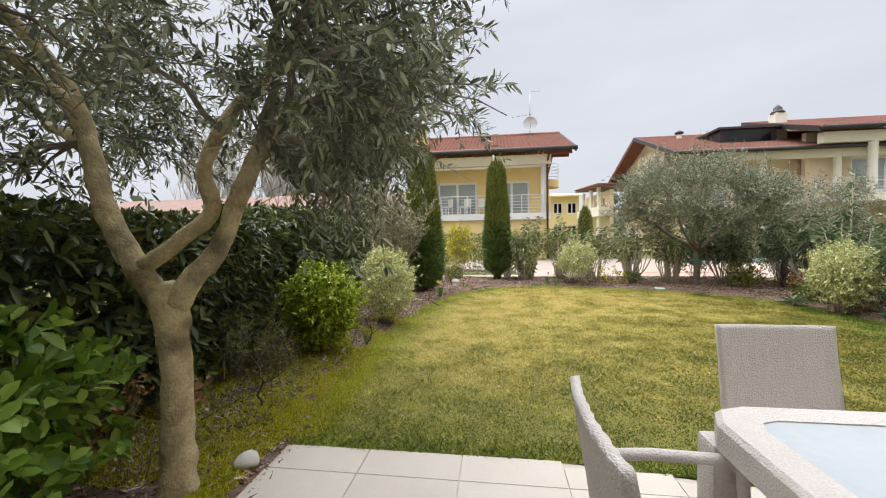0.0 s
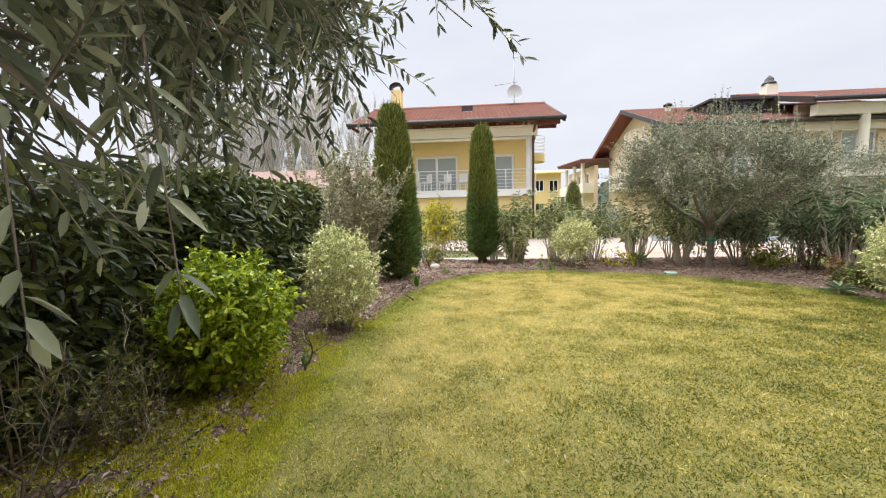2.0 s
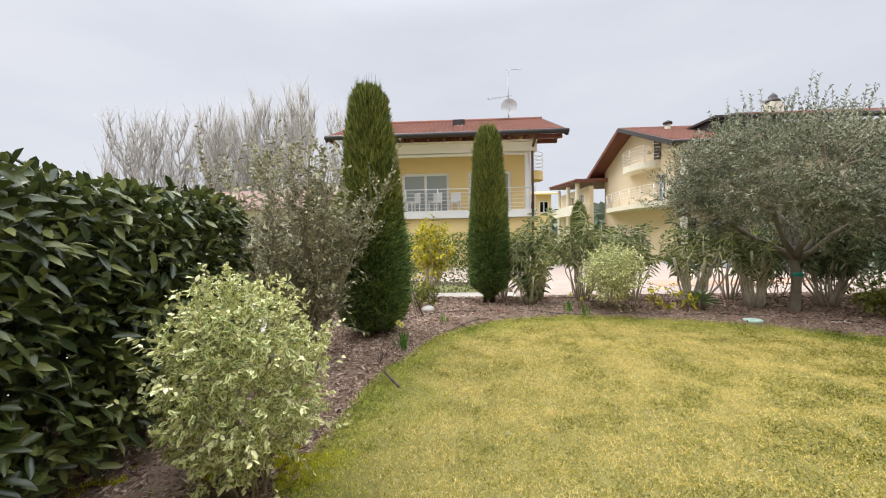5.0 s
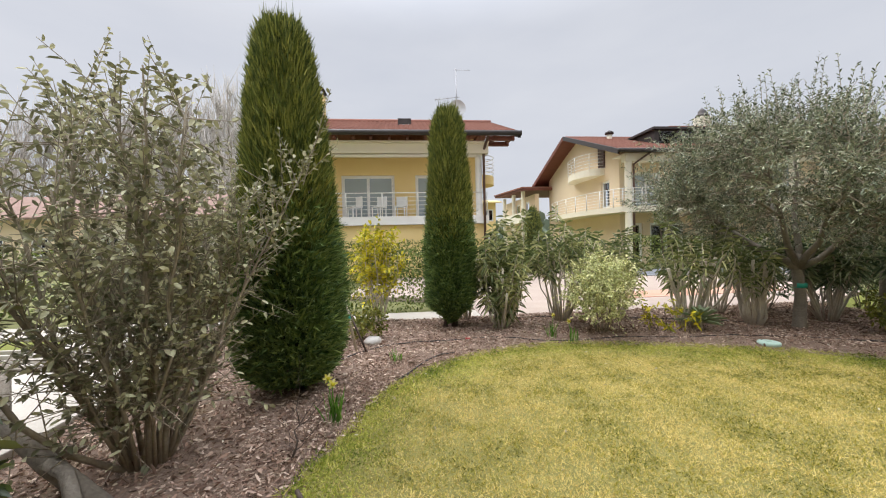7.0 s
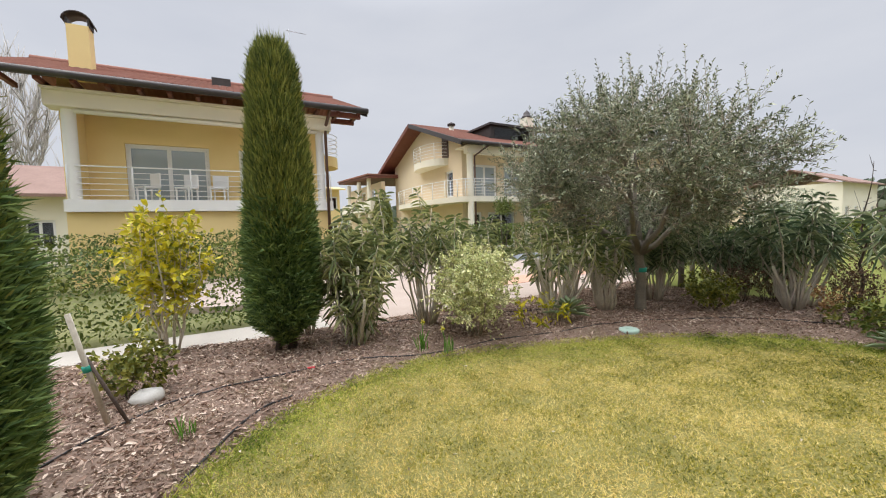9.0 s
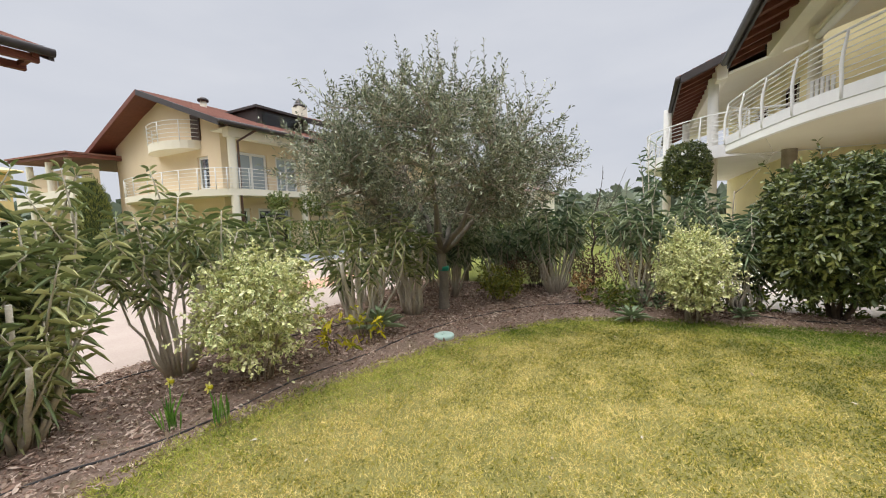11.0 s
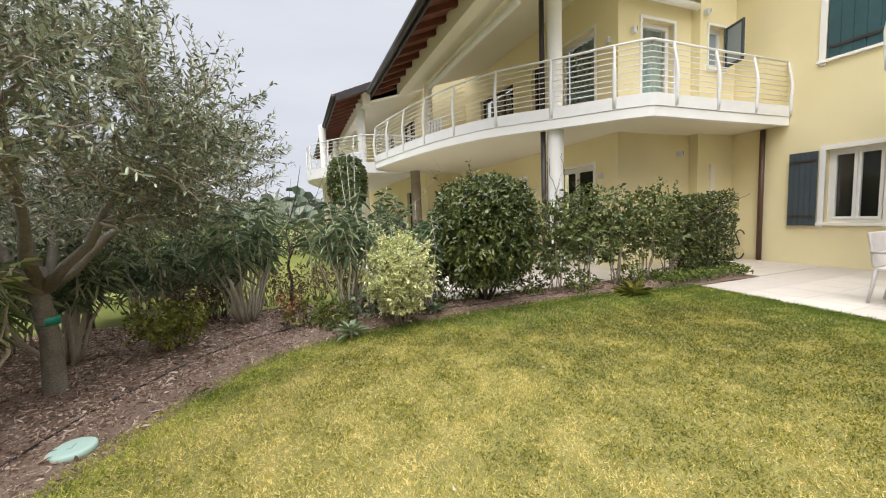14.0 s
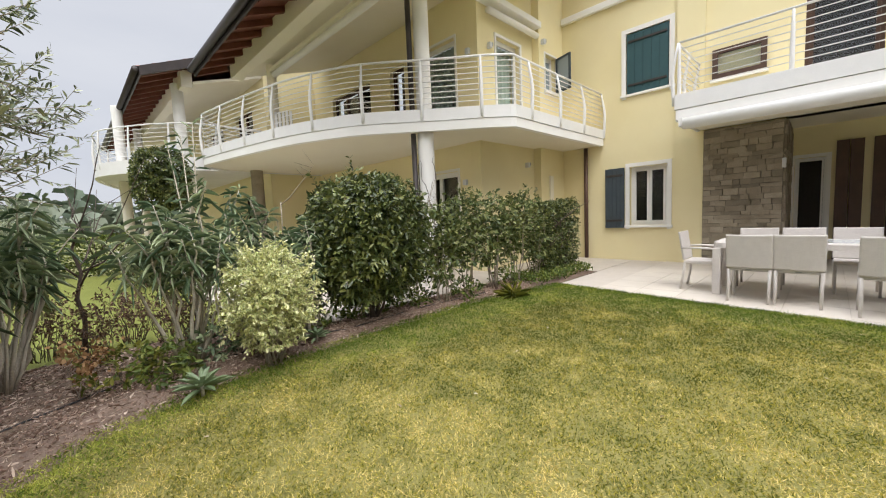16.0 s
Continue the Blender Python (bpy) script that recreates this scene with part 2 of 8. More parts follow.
M_TIE = surface("green_plant_tie", (0.02, 0.30, 0.22), (0.03, 0.36, 0.27), 0.5, 8, 60, 0.0)
M_RED = surface("red_plastic", (0.55, 0.04, 0.05), (0.62, 0.06, 0.07), 0.5, 8, 60, 0.0)

M_BARKP = surface("pale_olive_bark", (0.36, 0.285, 0.16), (0.68, 0.575, 0.36), 0.85, 13, 55, 1.0, 0.6, spec=0.2, stain=(0.10, 0.078, 0.05), stain_from=0.50)
M_BARKG = surface("grey_bark", (0.17, 0.145, 0.115), (0.30, 0.265, 0.22), 0.9, 9, 60, 0.6, 0.5, spec=0.15)
M_BARKT = surface("tan_oleander_stem", (0.42, 0.365, 0.285), (0.61, 0.55, 0.45), 0.8, 11, 60, 0.4, 0.5, spec=0.2)
M_BARKD = surface("dark_twig_bark", (0.07, 0.05, 0.04), (0.13, 0.095, 0.075), 0.9, 12, 60, 0.4)
M_TWIG = surface("grey_brown_twig", (0.25, 0.205, 0.15), (0.43, 0.37, 0.285), 0.85, 12, 60, 0.3)
# bark lightened towards the sky: distance haze put into the colour
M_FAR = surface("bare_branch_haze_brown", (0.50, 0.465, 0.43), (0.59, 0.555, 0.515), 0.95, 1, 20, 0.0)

L_OLIVE = foliage("olive_leaf", (0.085, 0.108, 0.062), (0.190, 0.222, 0.130), (0.50, 0.52, 0.35), 0.45, 0.08, 0.45, 1.6)
L_LAUREL = foliage("laurel_leaf", (0.034, 0.052, 0.015), (0.092, 0.120, 0.032), (0.235, 0.248, 0.074), 0.32, 0.15, 0.5, 1.1)
L_BRIGHT = foliage("bright_green_leaf", (0.10, 0.17, 0.012), (0.32, 0.42, 0.02), (0.64, 0.69, 0.06), 0.4, 0.25, 0.4, 2.4)
L_VARIEG = foliage("cream_edged_leaf", (0.48, 0.50, 0.19), (0.78, 0.76, 0.37), (0.91, 0.88, 0.57), 0.5, 0.15, 0.3, 3.0)
L_CENTRE = foliage("green_leaf_centre", (0.12, 0.18, 0.05), (0.24, 0.31, 0.09), (0.40, 0.45, 0.16), 0.5, 0.15, 0.3, 3.0)
L_CYP = foliage("cypress_spray", (0.060, 0.088, 0.026), (0.170, 0.200, 0.048), (0.39, 0.385, 0.095), 0.65, 0.1, 0.2, 2.2)
L_CYPD = foliage("dark_cypress_spray", (0.055, 0.098, 0.036), (0.135, 0.208, 0.064), (0.28, 0.355, 0.105), 0.65, 0.1, 0.2, 2.2)
L_ELEAG = foliage("grey_green_leaf", (0.145, 0.145, 0.078), (0.30, 0.295, 0.162), (0.60, 0.57, 0.36), 0.5, 0.2, 0.4, 2.0)
L_OLEAN = foliage("oleander_leaf", (0.10, 0.14, 0.05), (0.25, 0.29, 0.11), (0.58, 0.57, 0.27), 0.4, 0.2, 0.4, 1.5)
L_OLEAND = foliage("dark_oleander_leaf", (0.066, 0.112, 0.054), (0.170, 0.235, 0.118), (0.45, 0.50, 0.29), 0.38, 0.2, 0.45, 1.5)
L_FRESH = foliage("fresh_green_leaf", (0.09, 0.18, 0.02), (0.20, 0.33, 0.04), (0.38, 0.50, 0.09), 0.4, 0.25, 0.4, 2.0)
L_YELLOW = foliage("yellow_leaf", (0.176, 0.198, 0.022), (0.517, 0.462, 0.028), (0.792, 0.660, 0.044), 0.45, 0.3, 0.3, 2.6)
L_BOX = foliage("small_hedge_leaf", (0.049, 0.078, 0.017), (0.119, 0.163, 0.030), (0.252, 0.273, 0.060), 0.5, 0.15, 0.3, 1.0)
L_GOLD = foliage("olive_gold_leaf", (0.07, 0.09, 0.015), (0.18, 0.19, 0.03), (0.34, 0.31, 0.06), 0.5, 0.2, 0.3, 2.0)
L_BULB = foliage("daffodil_blade", (0.06, 0.16, 0.02), (0.12, 0.27, 0.035), (0.24, 0.40, 0.07), 0.45, 0.25, 0.3, 3.0)
L_PETAL = foliage("pale_yellow_petal", (0.75, 0.68, 0.10), (0.82, 0.76, 0.22), (0.88, 0.84, 0.5), 0.5, 0.3, 0.2, 3.0)
L_DRY = foliage("dry_brown_leaf", (0.16, 0.08, 0.04), (0.34, 0.19, 0.09), (0.52, 0.33, 0.18), 0.8, 0.2, 0.1, 3.0)
L_REDB = foliage("dark_red_shrub_leaf", (0.065, 0.036, 0.026), (0.156, 0.091, 0.058), (0.286, 0.182, 0.117), 0.7, 0.1, 0.2, 2.0)
L_MOSS = foliage("yellow_moss", (0.300, 0.325, 0.024), (0.550, 0.525, 0.036), (0.750, 0.700, 0.072), 0.8, 0.2, 0.1, 2.0)
L_FARG = foliage("distant_foliage", (0.10, 0.13, 0.09), (0.17, 0.20, 0.14), (0.26, 0.285, 0.21), 0.8, 0.1, 0.1, 0.2)
M_LAWN = grassy("mown_lawn", (0.80, 0.645, 0.255), (0.39, 0.338, 0.038), (0.095, 0.112, 0.014))
M_EDGEG = grassy("greener_edge_grass", (0.54, 0.53, 0.12), (0.275, 0.335, 0.04), (0.095, 0.15, 0.018))
M_THATCH = surface("lawn_thatch", (0.10, 0.10, 0.027), (0.33, 0.285, 0.10), 0.95, 5, 130, 0.8, 0.35, spec=0.1)
# distant red roofs muted to brown-grey, haze put into their colour
M_FARROOF = surface("hazed_brown_roof", (0.24, 0.15, 0.12), (0.32, 0.21, 0.17), 0.9, 1, 9, 0.2)
M_NLAWN = surface("bright_green_lawn", (0.13, 0.145, 0.03), (0.20, 0.21, 0.05), 0.85, 2, 60, 0.6, 0.5, spec=0.15)
M_FIELD = surface("grassy_earth", (0.14, 0.15, 0.06), (0.23, 0.22, 0.10), 0.95, 0.4, 9, 0.4, 0.5, spec=0.1)
# near-black green puts the shade between the sprays into the core's colour
M_CYCORE = surface("cypress_inner_shade_core", (0.022, 0.036, 0.014), (0.045, 0.065, 0.024), 0.9, 9, 60, 0.8)
M_LEAFCORE = surface("inner_leaf_litter", (0.03, 0.045, 0.018), (0.055, 0.075, 0.03), 0.9, 7, 40, 0.8)

# ---------- building blocks ----------


def link_mesh(name, mesh, mats, parent, label, smooth):
    for m in mats if isinstance(mats, (list, tuple)) else [mats]:
        mesh.materials.append(m)
    if smooth:
        mesh.polygons.foreach_set("use_smooth", [True] * len(mesh.polygons))
    ob = new(name, mesh)
    if parent is not None:
        ob.parent = parent
    if label:
        ob["label"] = label
    return ob


def part(name, bm, mat, parent=None, label="", smooth=False):
    mesh = bpy.data.meshes.new(name)
    bm.to_mesh(mesh)
    bm.free()
    return link_mesh(name, mesh, mat, parent, label, smooth)


def npart(name, verts, faces, mat, parent=None, label="", smooth=False):
    """A mesh object from numpy arrays: verts (n, 3), faces (m, 3 or 4)."""
    mesh = bpy.data.meshes.new(name)
    verts, faces = np.asarray(verts, dtype=np.float32), np.asarray(faces, dtype=np.int32)
    m, k = faces.shape
    mesh.vertices.add(len(verts))
    mesh.vertices.foreach_set("co", verts.ravel())
    mesh.loops.add(m * k)
    mesh.loops.foreach_set("vertex_index", faces.ravel())
    mesh.polygons.add(m)
    mesh.polygons.foreach_set("loop_start", np.arange(0, m * k, k, dtype=np.int32))
    mesh.update(calc_edges=True)
    return link_mesh(name, mesh, mat, parent, label, smooth)


def thing(name, label, category, at=(0, 0, 0), group="", rz=0.0):
    e = new(name)
    e.empty_display_size = 0.1
    e.matrix_world = pose(at[0], at[1], at[2], 0, 0, rz)
    return tagged(e, label, category, group)


def box(bm, x0, x1, y0, y1, z0, z1, bevel=0.0):
    vs = [bm.verts.new(p) for p in ((x0, y0, z0), (x1, y0, z0), (x1, y1, z0), (x0, y1, z0), (x0, y0, z1), (x1, y0, z1), (x1, y1, z1), (x0, y1, z1))]
    fs = [bm.faces.new([vs[i] for i in q]) for q in ((3, 2, 1, 0), (4, 5, 6, 7), (0, 1, 5, 4), (1, 2, 6, 5), (2, 3, 7, 6), (3, 0, 4, 7))]
    if bevel:
        edges = list({e for f in fs for e in f.edges})
        bmesh.ops.bevel(bm, geom=edges, offset=bevel, segments=2, affect="EDGES", profile=0.6)


def bpart(name, dims, mat, parent=None, label="", bevel=0.0):
    bm = bmesh.new()
    box(bm, *dims, bevel=bevel)
    return part(name, bm, mat, parent, label)


def prism(bm, outline, z0, z1):
    """A flat-topped block over a plan outline."""
    lo = [bm.verts.new((x, y, z0)) for x, y in outline]
    hi = [bm.verts.new((x, y, z1)) for x, y in outline]
    bm.faces.new(lo[::-1])
    bm.faces.new(hi)
    n = len(outline)
    for i in range(n):
        bm.faces.new((lo[i], lo[(i + 1) % n], hi[(i + 1) % n], hi[i]))
    bmesh.ops.recalc_face_normals(bm, faces=bm.faces)


def tube_arrays(lines, sides=6):
    """Round tubes along polylines [(points, radii), ...] as one set of arrays, ends closed to a point."""
    V, F, base = [], [], 0
    for pts, rad in lines:
        pts, rad = np.asarray(pts, float), np.asarray(rad, float)
        n = len(pts)
        tan = np.gradient(pts, axis=0)
        tan /= np.linalg.norm(tan, axis=1)[:, None] + 1e-9
        ref = np.array([0.31, 0.93, 0.17]) if abs(tan[0][1]) < 0.8 else np.array([0.95, 0.1, 0.3])
        s = np.cross(tan, ref)
        s /= np.linalg.norm(s, axis=1)[:, None] + 1e-9
        u = np.cross(s, tan)
        ang = np.arange(sides) * 2 * np.pi / sides
        ring = pts[:, None] + rad[:, None, None] * (np.cos(ang)[None, :, None] * s[:, None] + np.sin(ang)[None, :, None] * u[:, None])
        V.append(ring.reshape(-1, 3))
        for i in range(n - 1):
            a = base + i * sides + np.arange(sides)
            b = base + i * sides + (np.arange(sides) + 1) % sides
            F.append(np.stack([a, b, b + sides, a + sides], 1))
        V.append(np.stack([pts[0], pts[-1]]))
        c0 = base + n * sides
        a, b = base + np.arange(sides), base + (np.arange(sides) + 1) % sides
        F.append(np.stack([np.full(sides, c0), b, a, a], 1))
        a, b = a + (n - 1) * sides, b + (n - 1) * sides
        F.append(np.stack([np.full(sides, c0 + 1), a, b, b], 1))
        base += n * sides + 2
    V, F = np.concatenate(V), np.concatenate(F)
    return V, F


def tubes(name, lines, mat, parent=None, label="", sides=6):
    V, F = tube_arrays(lines, sides)
    bad = F[:, 2] == F[:, 3]
    mesh = bpy.data.meshes.new(name)
    mesh.from_pydata(V.tolist(), [], F[~bad].tolist() + F[bad][:, :3].tolist())
    return link_mesh(name, mesh, mat, parent, label, True)


def gnarled(name, line, mat, parent, label="", sides=16, knot=0.2):
    """An old trunk or limb: finely ringed, swollen and dented along its length."""
    pts, rad = np.asarray(line[0], float), np.asarray(line[1], float)
    n = 8 * len(pts)
    f = np.linspace(0, 1, n)
    q = smooth_loop(pts, 8, closed=False)
    q = along(q, f)
    d = np.r_[0, np.cumsum(np.linalg.norm(np.diff(pts, axis=0), axis=1))]
    r = np.interp(f * d[-1], d, rad)
    V, F = tube_arrays([(q, r)], sides)
    axis_pts = np.concatenate([np.repeat(q, sides, 0), q[[0, -1]]])
    out = V - axis_pts
    k = np.array([noise.noise(Vector(v) * 9.0) + 0.7 * noise.noise(Vector((v[0] * 26, v[1] * 26, v[2] * 9))) for v in V])
    V = axis_pts + out * (1 + knot * k)[:, None]
    bad = F[:, 2] == F[:, 3]
    mesh = bpy.data.meshes.new(name)
    mesh.from_pydata(V.tolist(), [], F[~bad].tolist() + F[bad][:, :3].tolist())
    return link_mesh(name, mesh, mat, parent, label, True)


def rod(name, pts, r, mat, parent=None, label="", sides=8):
    return tubes(name, [(pts, [r] * len(pts))], mat, parent, label, sides)


def sticks(A, B, ra, rb):
    """Many thin three-sided straight twigs from A to B."""
    D = B - A
    D = D / (np.linalg.norm(D, axis=1)[:, None] + 1e-9)
    ref = np.where(np.abs(D[:, 2:3]) > 0.8, np.array([[1.0, 0, 0]]), np.array([[0, 0, 1.0]]))
    s = np.cross(D, ref)
    s /= np.linalg.norm(s, axis=1)[:, None] + 1e-9
    u = np.cross(s, D)
    ring = []
    for P, r in ((A, ra), (B, rb)):
        for k in range(3):
            a = k * 2.0944
            ring.append(P + np.reshape(r, (-1, 1)) * (np.cos(a) * s + np.sin(a) * u))
    V = np.stack(ring, 1).reshape(-1, 3)
    i = np.arange(len(A))[:, None] * 6
    F = np.concatenate([i + np.array([[0, 1, 4, 3]]), i + np.array([[1, 2, 5, 4]]), i + np.array([[2, 0, 3, 5]])])
    return V, F


def unit(v):
    return v / (np.linalg.norm(v, axis=-1, keepdims=True) + 1e-9)


def leaf_arrays(P, D, L, W, face=None, fold=0.3, droop=0.15, wide=0.42):
    """Folded pointed leaves: P base points, D directions, L lengths, W widths, face: the way the blade's upper side looks."""
    n = len(P)
    D = unit(D)
    L, W = np.reshape(np.broadcast_to(L, n), (-1, 1)), np.reshape(np.broadcast_to(W, n), (-1, 1))
    if face is None:
        face = np.array([0, 0, 1.0]) + rng.normal(0, 0.6, (n, 3))
    S = unit(np.cross(D, face))
    N = np.cross(S, D)
    down = np.zeros((n, 3))
    down[:, 2:] = -L * droop
    up = N * W * fold * 0.5
    l1 = P + D * L * (wide - 0.14) + S * W * 0.42 + up
    l2 = P + D * L * (wide + 0.28) + S * W * 0.40 + up + down * 0.45
    r1 = P + D * L * (wide - 0.14) - S * W * 0.42 + up
    r2 = P + D * L * (wide + 0.28) - S * W * 0.40 + up + down * 0.45
    tip = P + D * L + down
    V = np.stack([P, l1, l2, tip, r2, r1], 1).reshape(-1, 3)
    i = np.arange(n)[:, None] * 6
    F = np.concatenate([i + np.array([[0, 3, 2, 1]]), i + np.array([[0, 5, 4, 3]])])
    return V, F


def leafy(name, P, D, L, W, mat, parent, label="", **kw):
    V, F = leaf_arrays(P, D, L, W, **kw)
    ob = npart(name, V, F, mat, parent, label)
    ob["kind"] = "stuff"
    return ob


def blades(name, P, D, L, W, mat, parent=None, label=""):
    """Thin tapering blades, one triangle each."""
    n = len(P)
    D = unit(D)
    side = unit(np.cross(D, rng.normal(0, 1, (n, 3)))) * np.reshape(np.broadcast_to(W, n), (-1, 1)) * 0.5
    tip = P + D * np.reshape(np.broadcast_to(L, n), (-1, 1))
    V = np.stack([P - side, P + side, tip], 1).reshape(-1, 3)
    F = np.arange(n * 3).reshape(-1, 3)
    ob = npart(name, V, F, mat, parent, label)
    ob["kind"] = "stuff"
    return ob


def along(pts, f):
    """Points at fractions f of a polyline."""
    pts = np.asarray(pts, float)
    d = np.r_[0, np.cumsum(np.linalg.norm(np.diff(pts, axis=0), axis=1))]
    return np.stack([np.interp(np.asarray(f) * d[-1], d, pts[:, k]) for k in range(3)], 1)


def bend(a, b, sag, n=6, wob=0.0):
    """A gently bowed line from a to b."""
    a, b = np.asarray(a, float), np.asarray(b, float)
    t = np.linspace(0, 1, n)[:, None]
    p = a + (b - a) * t + np.asarray(sag, float) * (4 * t * (1 - t))
    if wob:
        k = rng.normal(0, wob, (n, 3))
        k[0] = k[-1] = 0
        p = p + k
    return p


def spray(starts, dirs, lengths, per, leaf_l, leaf_w, spread=0.9, bow=0.25, twig_r=0.003, first=0.12):
    """Twigs with leaves set along them: returns the twig arrays and leaf bases, directions, lengths, widths."""
    n = len(starts)
    dirs = unit(dirs)
    ends = starts + dirs * lengths[:, None]
    ends[:, 2] -= bow * lengths * rng.random(n)
    A, B = [starts], [ends]
    f = (first + (1 - first) * (np.arange(per) + 0.5) / per)[None, :] + rng.normal(0, 0.03, (n, per))
    P = starts[:, None] + (ends - starts)[:, None] * f[..., None]
    tw = unit(ends - starts)
    ring = unit(np.cross(np.repeat(tw[:, None], per, 1), rng.normal(0, 1, (n, per, 3))))
    D = unit(tw[:, None] * (1.15 - spread * 0.5) + ring * spread)
    L = leaf_l * rng.uniform(0.65, 1.2, (n, per))
    V, F = sticks(starts, ends, np.full(n, twig_r), np.full(n, twig_r * 0.4))
    return (V, F), P.reshape(-1, 3), D.reshape(-1, 3), L.ravel(), (leaf_w * rng.uniform(0.8, 1.2, (n, per))).ravel()


def smooth_loop(pts, k=6, closed=True):
    """Catmull-Rom curve through plan points."""
    p = np.asarray(pts, float)
    n = len(p)
    out = []
    for i in range(n if closed else n - 1):
        if closed:
            a, b, c, d = p[(i - 1) % n], p[i], p[(i + 1) % n], p[(i + 2) % n]
        else:
            a, b, c, d = p[max(i - 1, 0)], p[i], p[i + 1], p[min(i + 2, n - 1)]
        for t in np.arange(k) / k:
            out.append(0.5 * (2 * b + (c - a) * t + (2 * a - 5 * b + 4 * c - d) * t * t + (3 * b - a - 3 * c + d) * t ** 3))
    if not closed:
        out.append(p[-1])
    return np.array(out)


def outline_distance(X, Y, loop):
    """Distance of plan points to a closed outline, negative inside."""
    inside = np.zeros(X.shape, bool)
    best = np.full(X.shape, 1e9)
    n = len(loop)
    for i in range(n):
        (x0, y0), (x1, y1) = loop[i], loop[(i + 1) % n]
        dx, dy = x1 - x0, y1 - y0
        t = np.clip(((X - x0) * dx + (Y - y0) * dy) / (dx * dx + dy * dy + 1e-12), 0, 1)
        best = np.minimum(best, np.hypot(X - x0 - t * dx, Y - y0 - t * dy))
        hit_edge = ((y0 > Y) != (y1 > Y)) & (X < (x1 - x0) * (Y - y0) / (y1 - y0 + 1e-12) + x0)
        inside ^= hit_edge
    return np.where(inside, -best, best)

# ---------- ground ----------
LAWN = [(-1.31, 2.2), (-1.4, 3.07), (-1.47, 4.3), (-1.43, 5.0), (-1.38, 5.72), (-1.25, 7.0), (-1.06, 7.5), (-0.81, 8.27), (-0.38, 8.85), (0.39, 9.32), (1.3, 9.5), (2.2, 9.3), (3.0, 9.02), (3.8, 8.65), (4.4, 8.25), (4.85, 7.8), (5.15, 7.0), (5.25, 6.2), (5.32, 5.0), (5.33, 3.8), (5.2, 2.7), (5.03, 1.7), (2.8, 1.95), (1.27, 2.1), (0.4, 2.2)]
lawn_loop = np.concatenate([smooth_loop(LAWN[:22], 5, closed=False), np.array(LAWN[22:])])


def patio_edge(x):
    return np.interp(x, [-1.31, 0.4, 1.27, 2.8, 5.03], [2.2, 2.2, 2.1, 1.95, 1.7])


STEP = 0.05
gx, gy = np.arange(-3.9, 6.76, STEP), np.arange(-2.0, 11.2, STEP)
GX, GY = np.meshgrid(gx, gy, indexing="ij")
DIST = outline_distance(GX, GY, lawn_loop)
rough_z = np.array([[noise.noise((x * 1.7, y * 1.7, 0.3)) * 0.5 + noise.noise((x * 6, y * 6, 2.3)) * 0.35 for y in gy] for x in gx])


def apart(x0, x1, y0, y1):
    """Distance of the grid's points from a plan rectangle."""
    return np.hypot(np.maximum(np.maximum(x0 - GX, GX - x1), 0), np.maximum(np.maximum(y0 - GY, GY - y1), 0))


to_paving = np.minimum(np.minimum(apart(-1.31, 5.03, -4, 1.9), apart(5.03, 6.1, -4, 0.1)), apart(6.1, 30, -4, 6.05))
ease = np.clip(np.minimum(DIST, to_paving) / 0.4, 0, 1)
ground_z = np.where(DIST < 0, 0.012 * rough_z, 0.01 + 0.065 * ease * ease * (3 - 2 * ease) + 0.03 * rough_z * ease)


def height(x, y):
    """Height of lawn or bed at plan points."""
    i = np.clip(((np.asarray(x) + 3.9) / STEP).astype(int), 0, len(gx) - 1)
    j = np.clip(((np.asarray(y) + 2.0) / STEP).astype(int), 0, len(gy) - 1)
    return ground_z[i, j]


def gz(x, y):
    return float(height(np.array([x]), np.array([y]))[0])


idx = np.arange(len(gx) * len(gy)).reshape(len(gx), len(gy))
quads = np.stack([idx[:-1, :-1], idx[1:, :-1], idx[1:, 1:], idx[:-1, 1:]], -1)
cx, cy = (GX[:-1, :-1] + GX[1:, 1:]) / 2, (GY[:-1, :-1] + GY[1:, 1:]) / 2
cd = outline_distance(cx, cy, lawn_loop)
on_lawn = cd < 0
on_patio = ((cx > -1.31) & (cx < 5.03) & (cy < patio_edge(cx))) | ((cx >= 5.03) & (cy < 0.1)) | ((cx > 6.1) & (cy < 6.0))
all_v = np.stack([GX, GY, ground_z], -1).reshape(-1, 3)


def sheet(name, mask, mat):
    q = quads[mask]
    used, inv = np.unique(q, return_inverse=True)
    return npart(name, all_v[used], inv.reshape(q.shape), mat, smooth=True)


tagged(sheet("lawn", on_lawn, M_THATCH), "mown lawn, straw-yellow and green, patchy after winter", "lawn", kind="structure")
tagged(sheet("flower_bed", ~on_lawn & ~on_patio, M_MULCH), "planting bed covered with reddish-brown bark mulch", "flower bed", kind="structure")

bm = bmesh.new()
prism(bm, [(-500, -400), (500, -400), (500, 700), (-500, 700)], -0.6, -0.1)
tagged(part("ground", bm, M_FIELD), "grassy earth spreading to the horizon", "ground", kind="structure")


def slab_area(name, outline, z, mat, label, category, thick=0.2):
    bm = bmesh.new()
    prism(bm, outline, z - thick, z)
    return tagged(part(name, bm, mat), label, category, kind="structure")


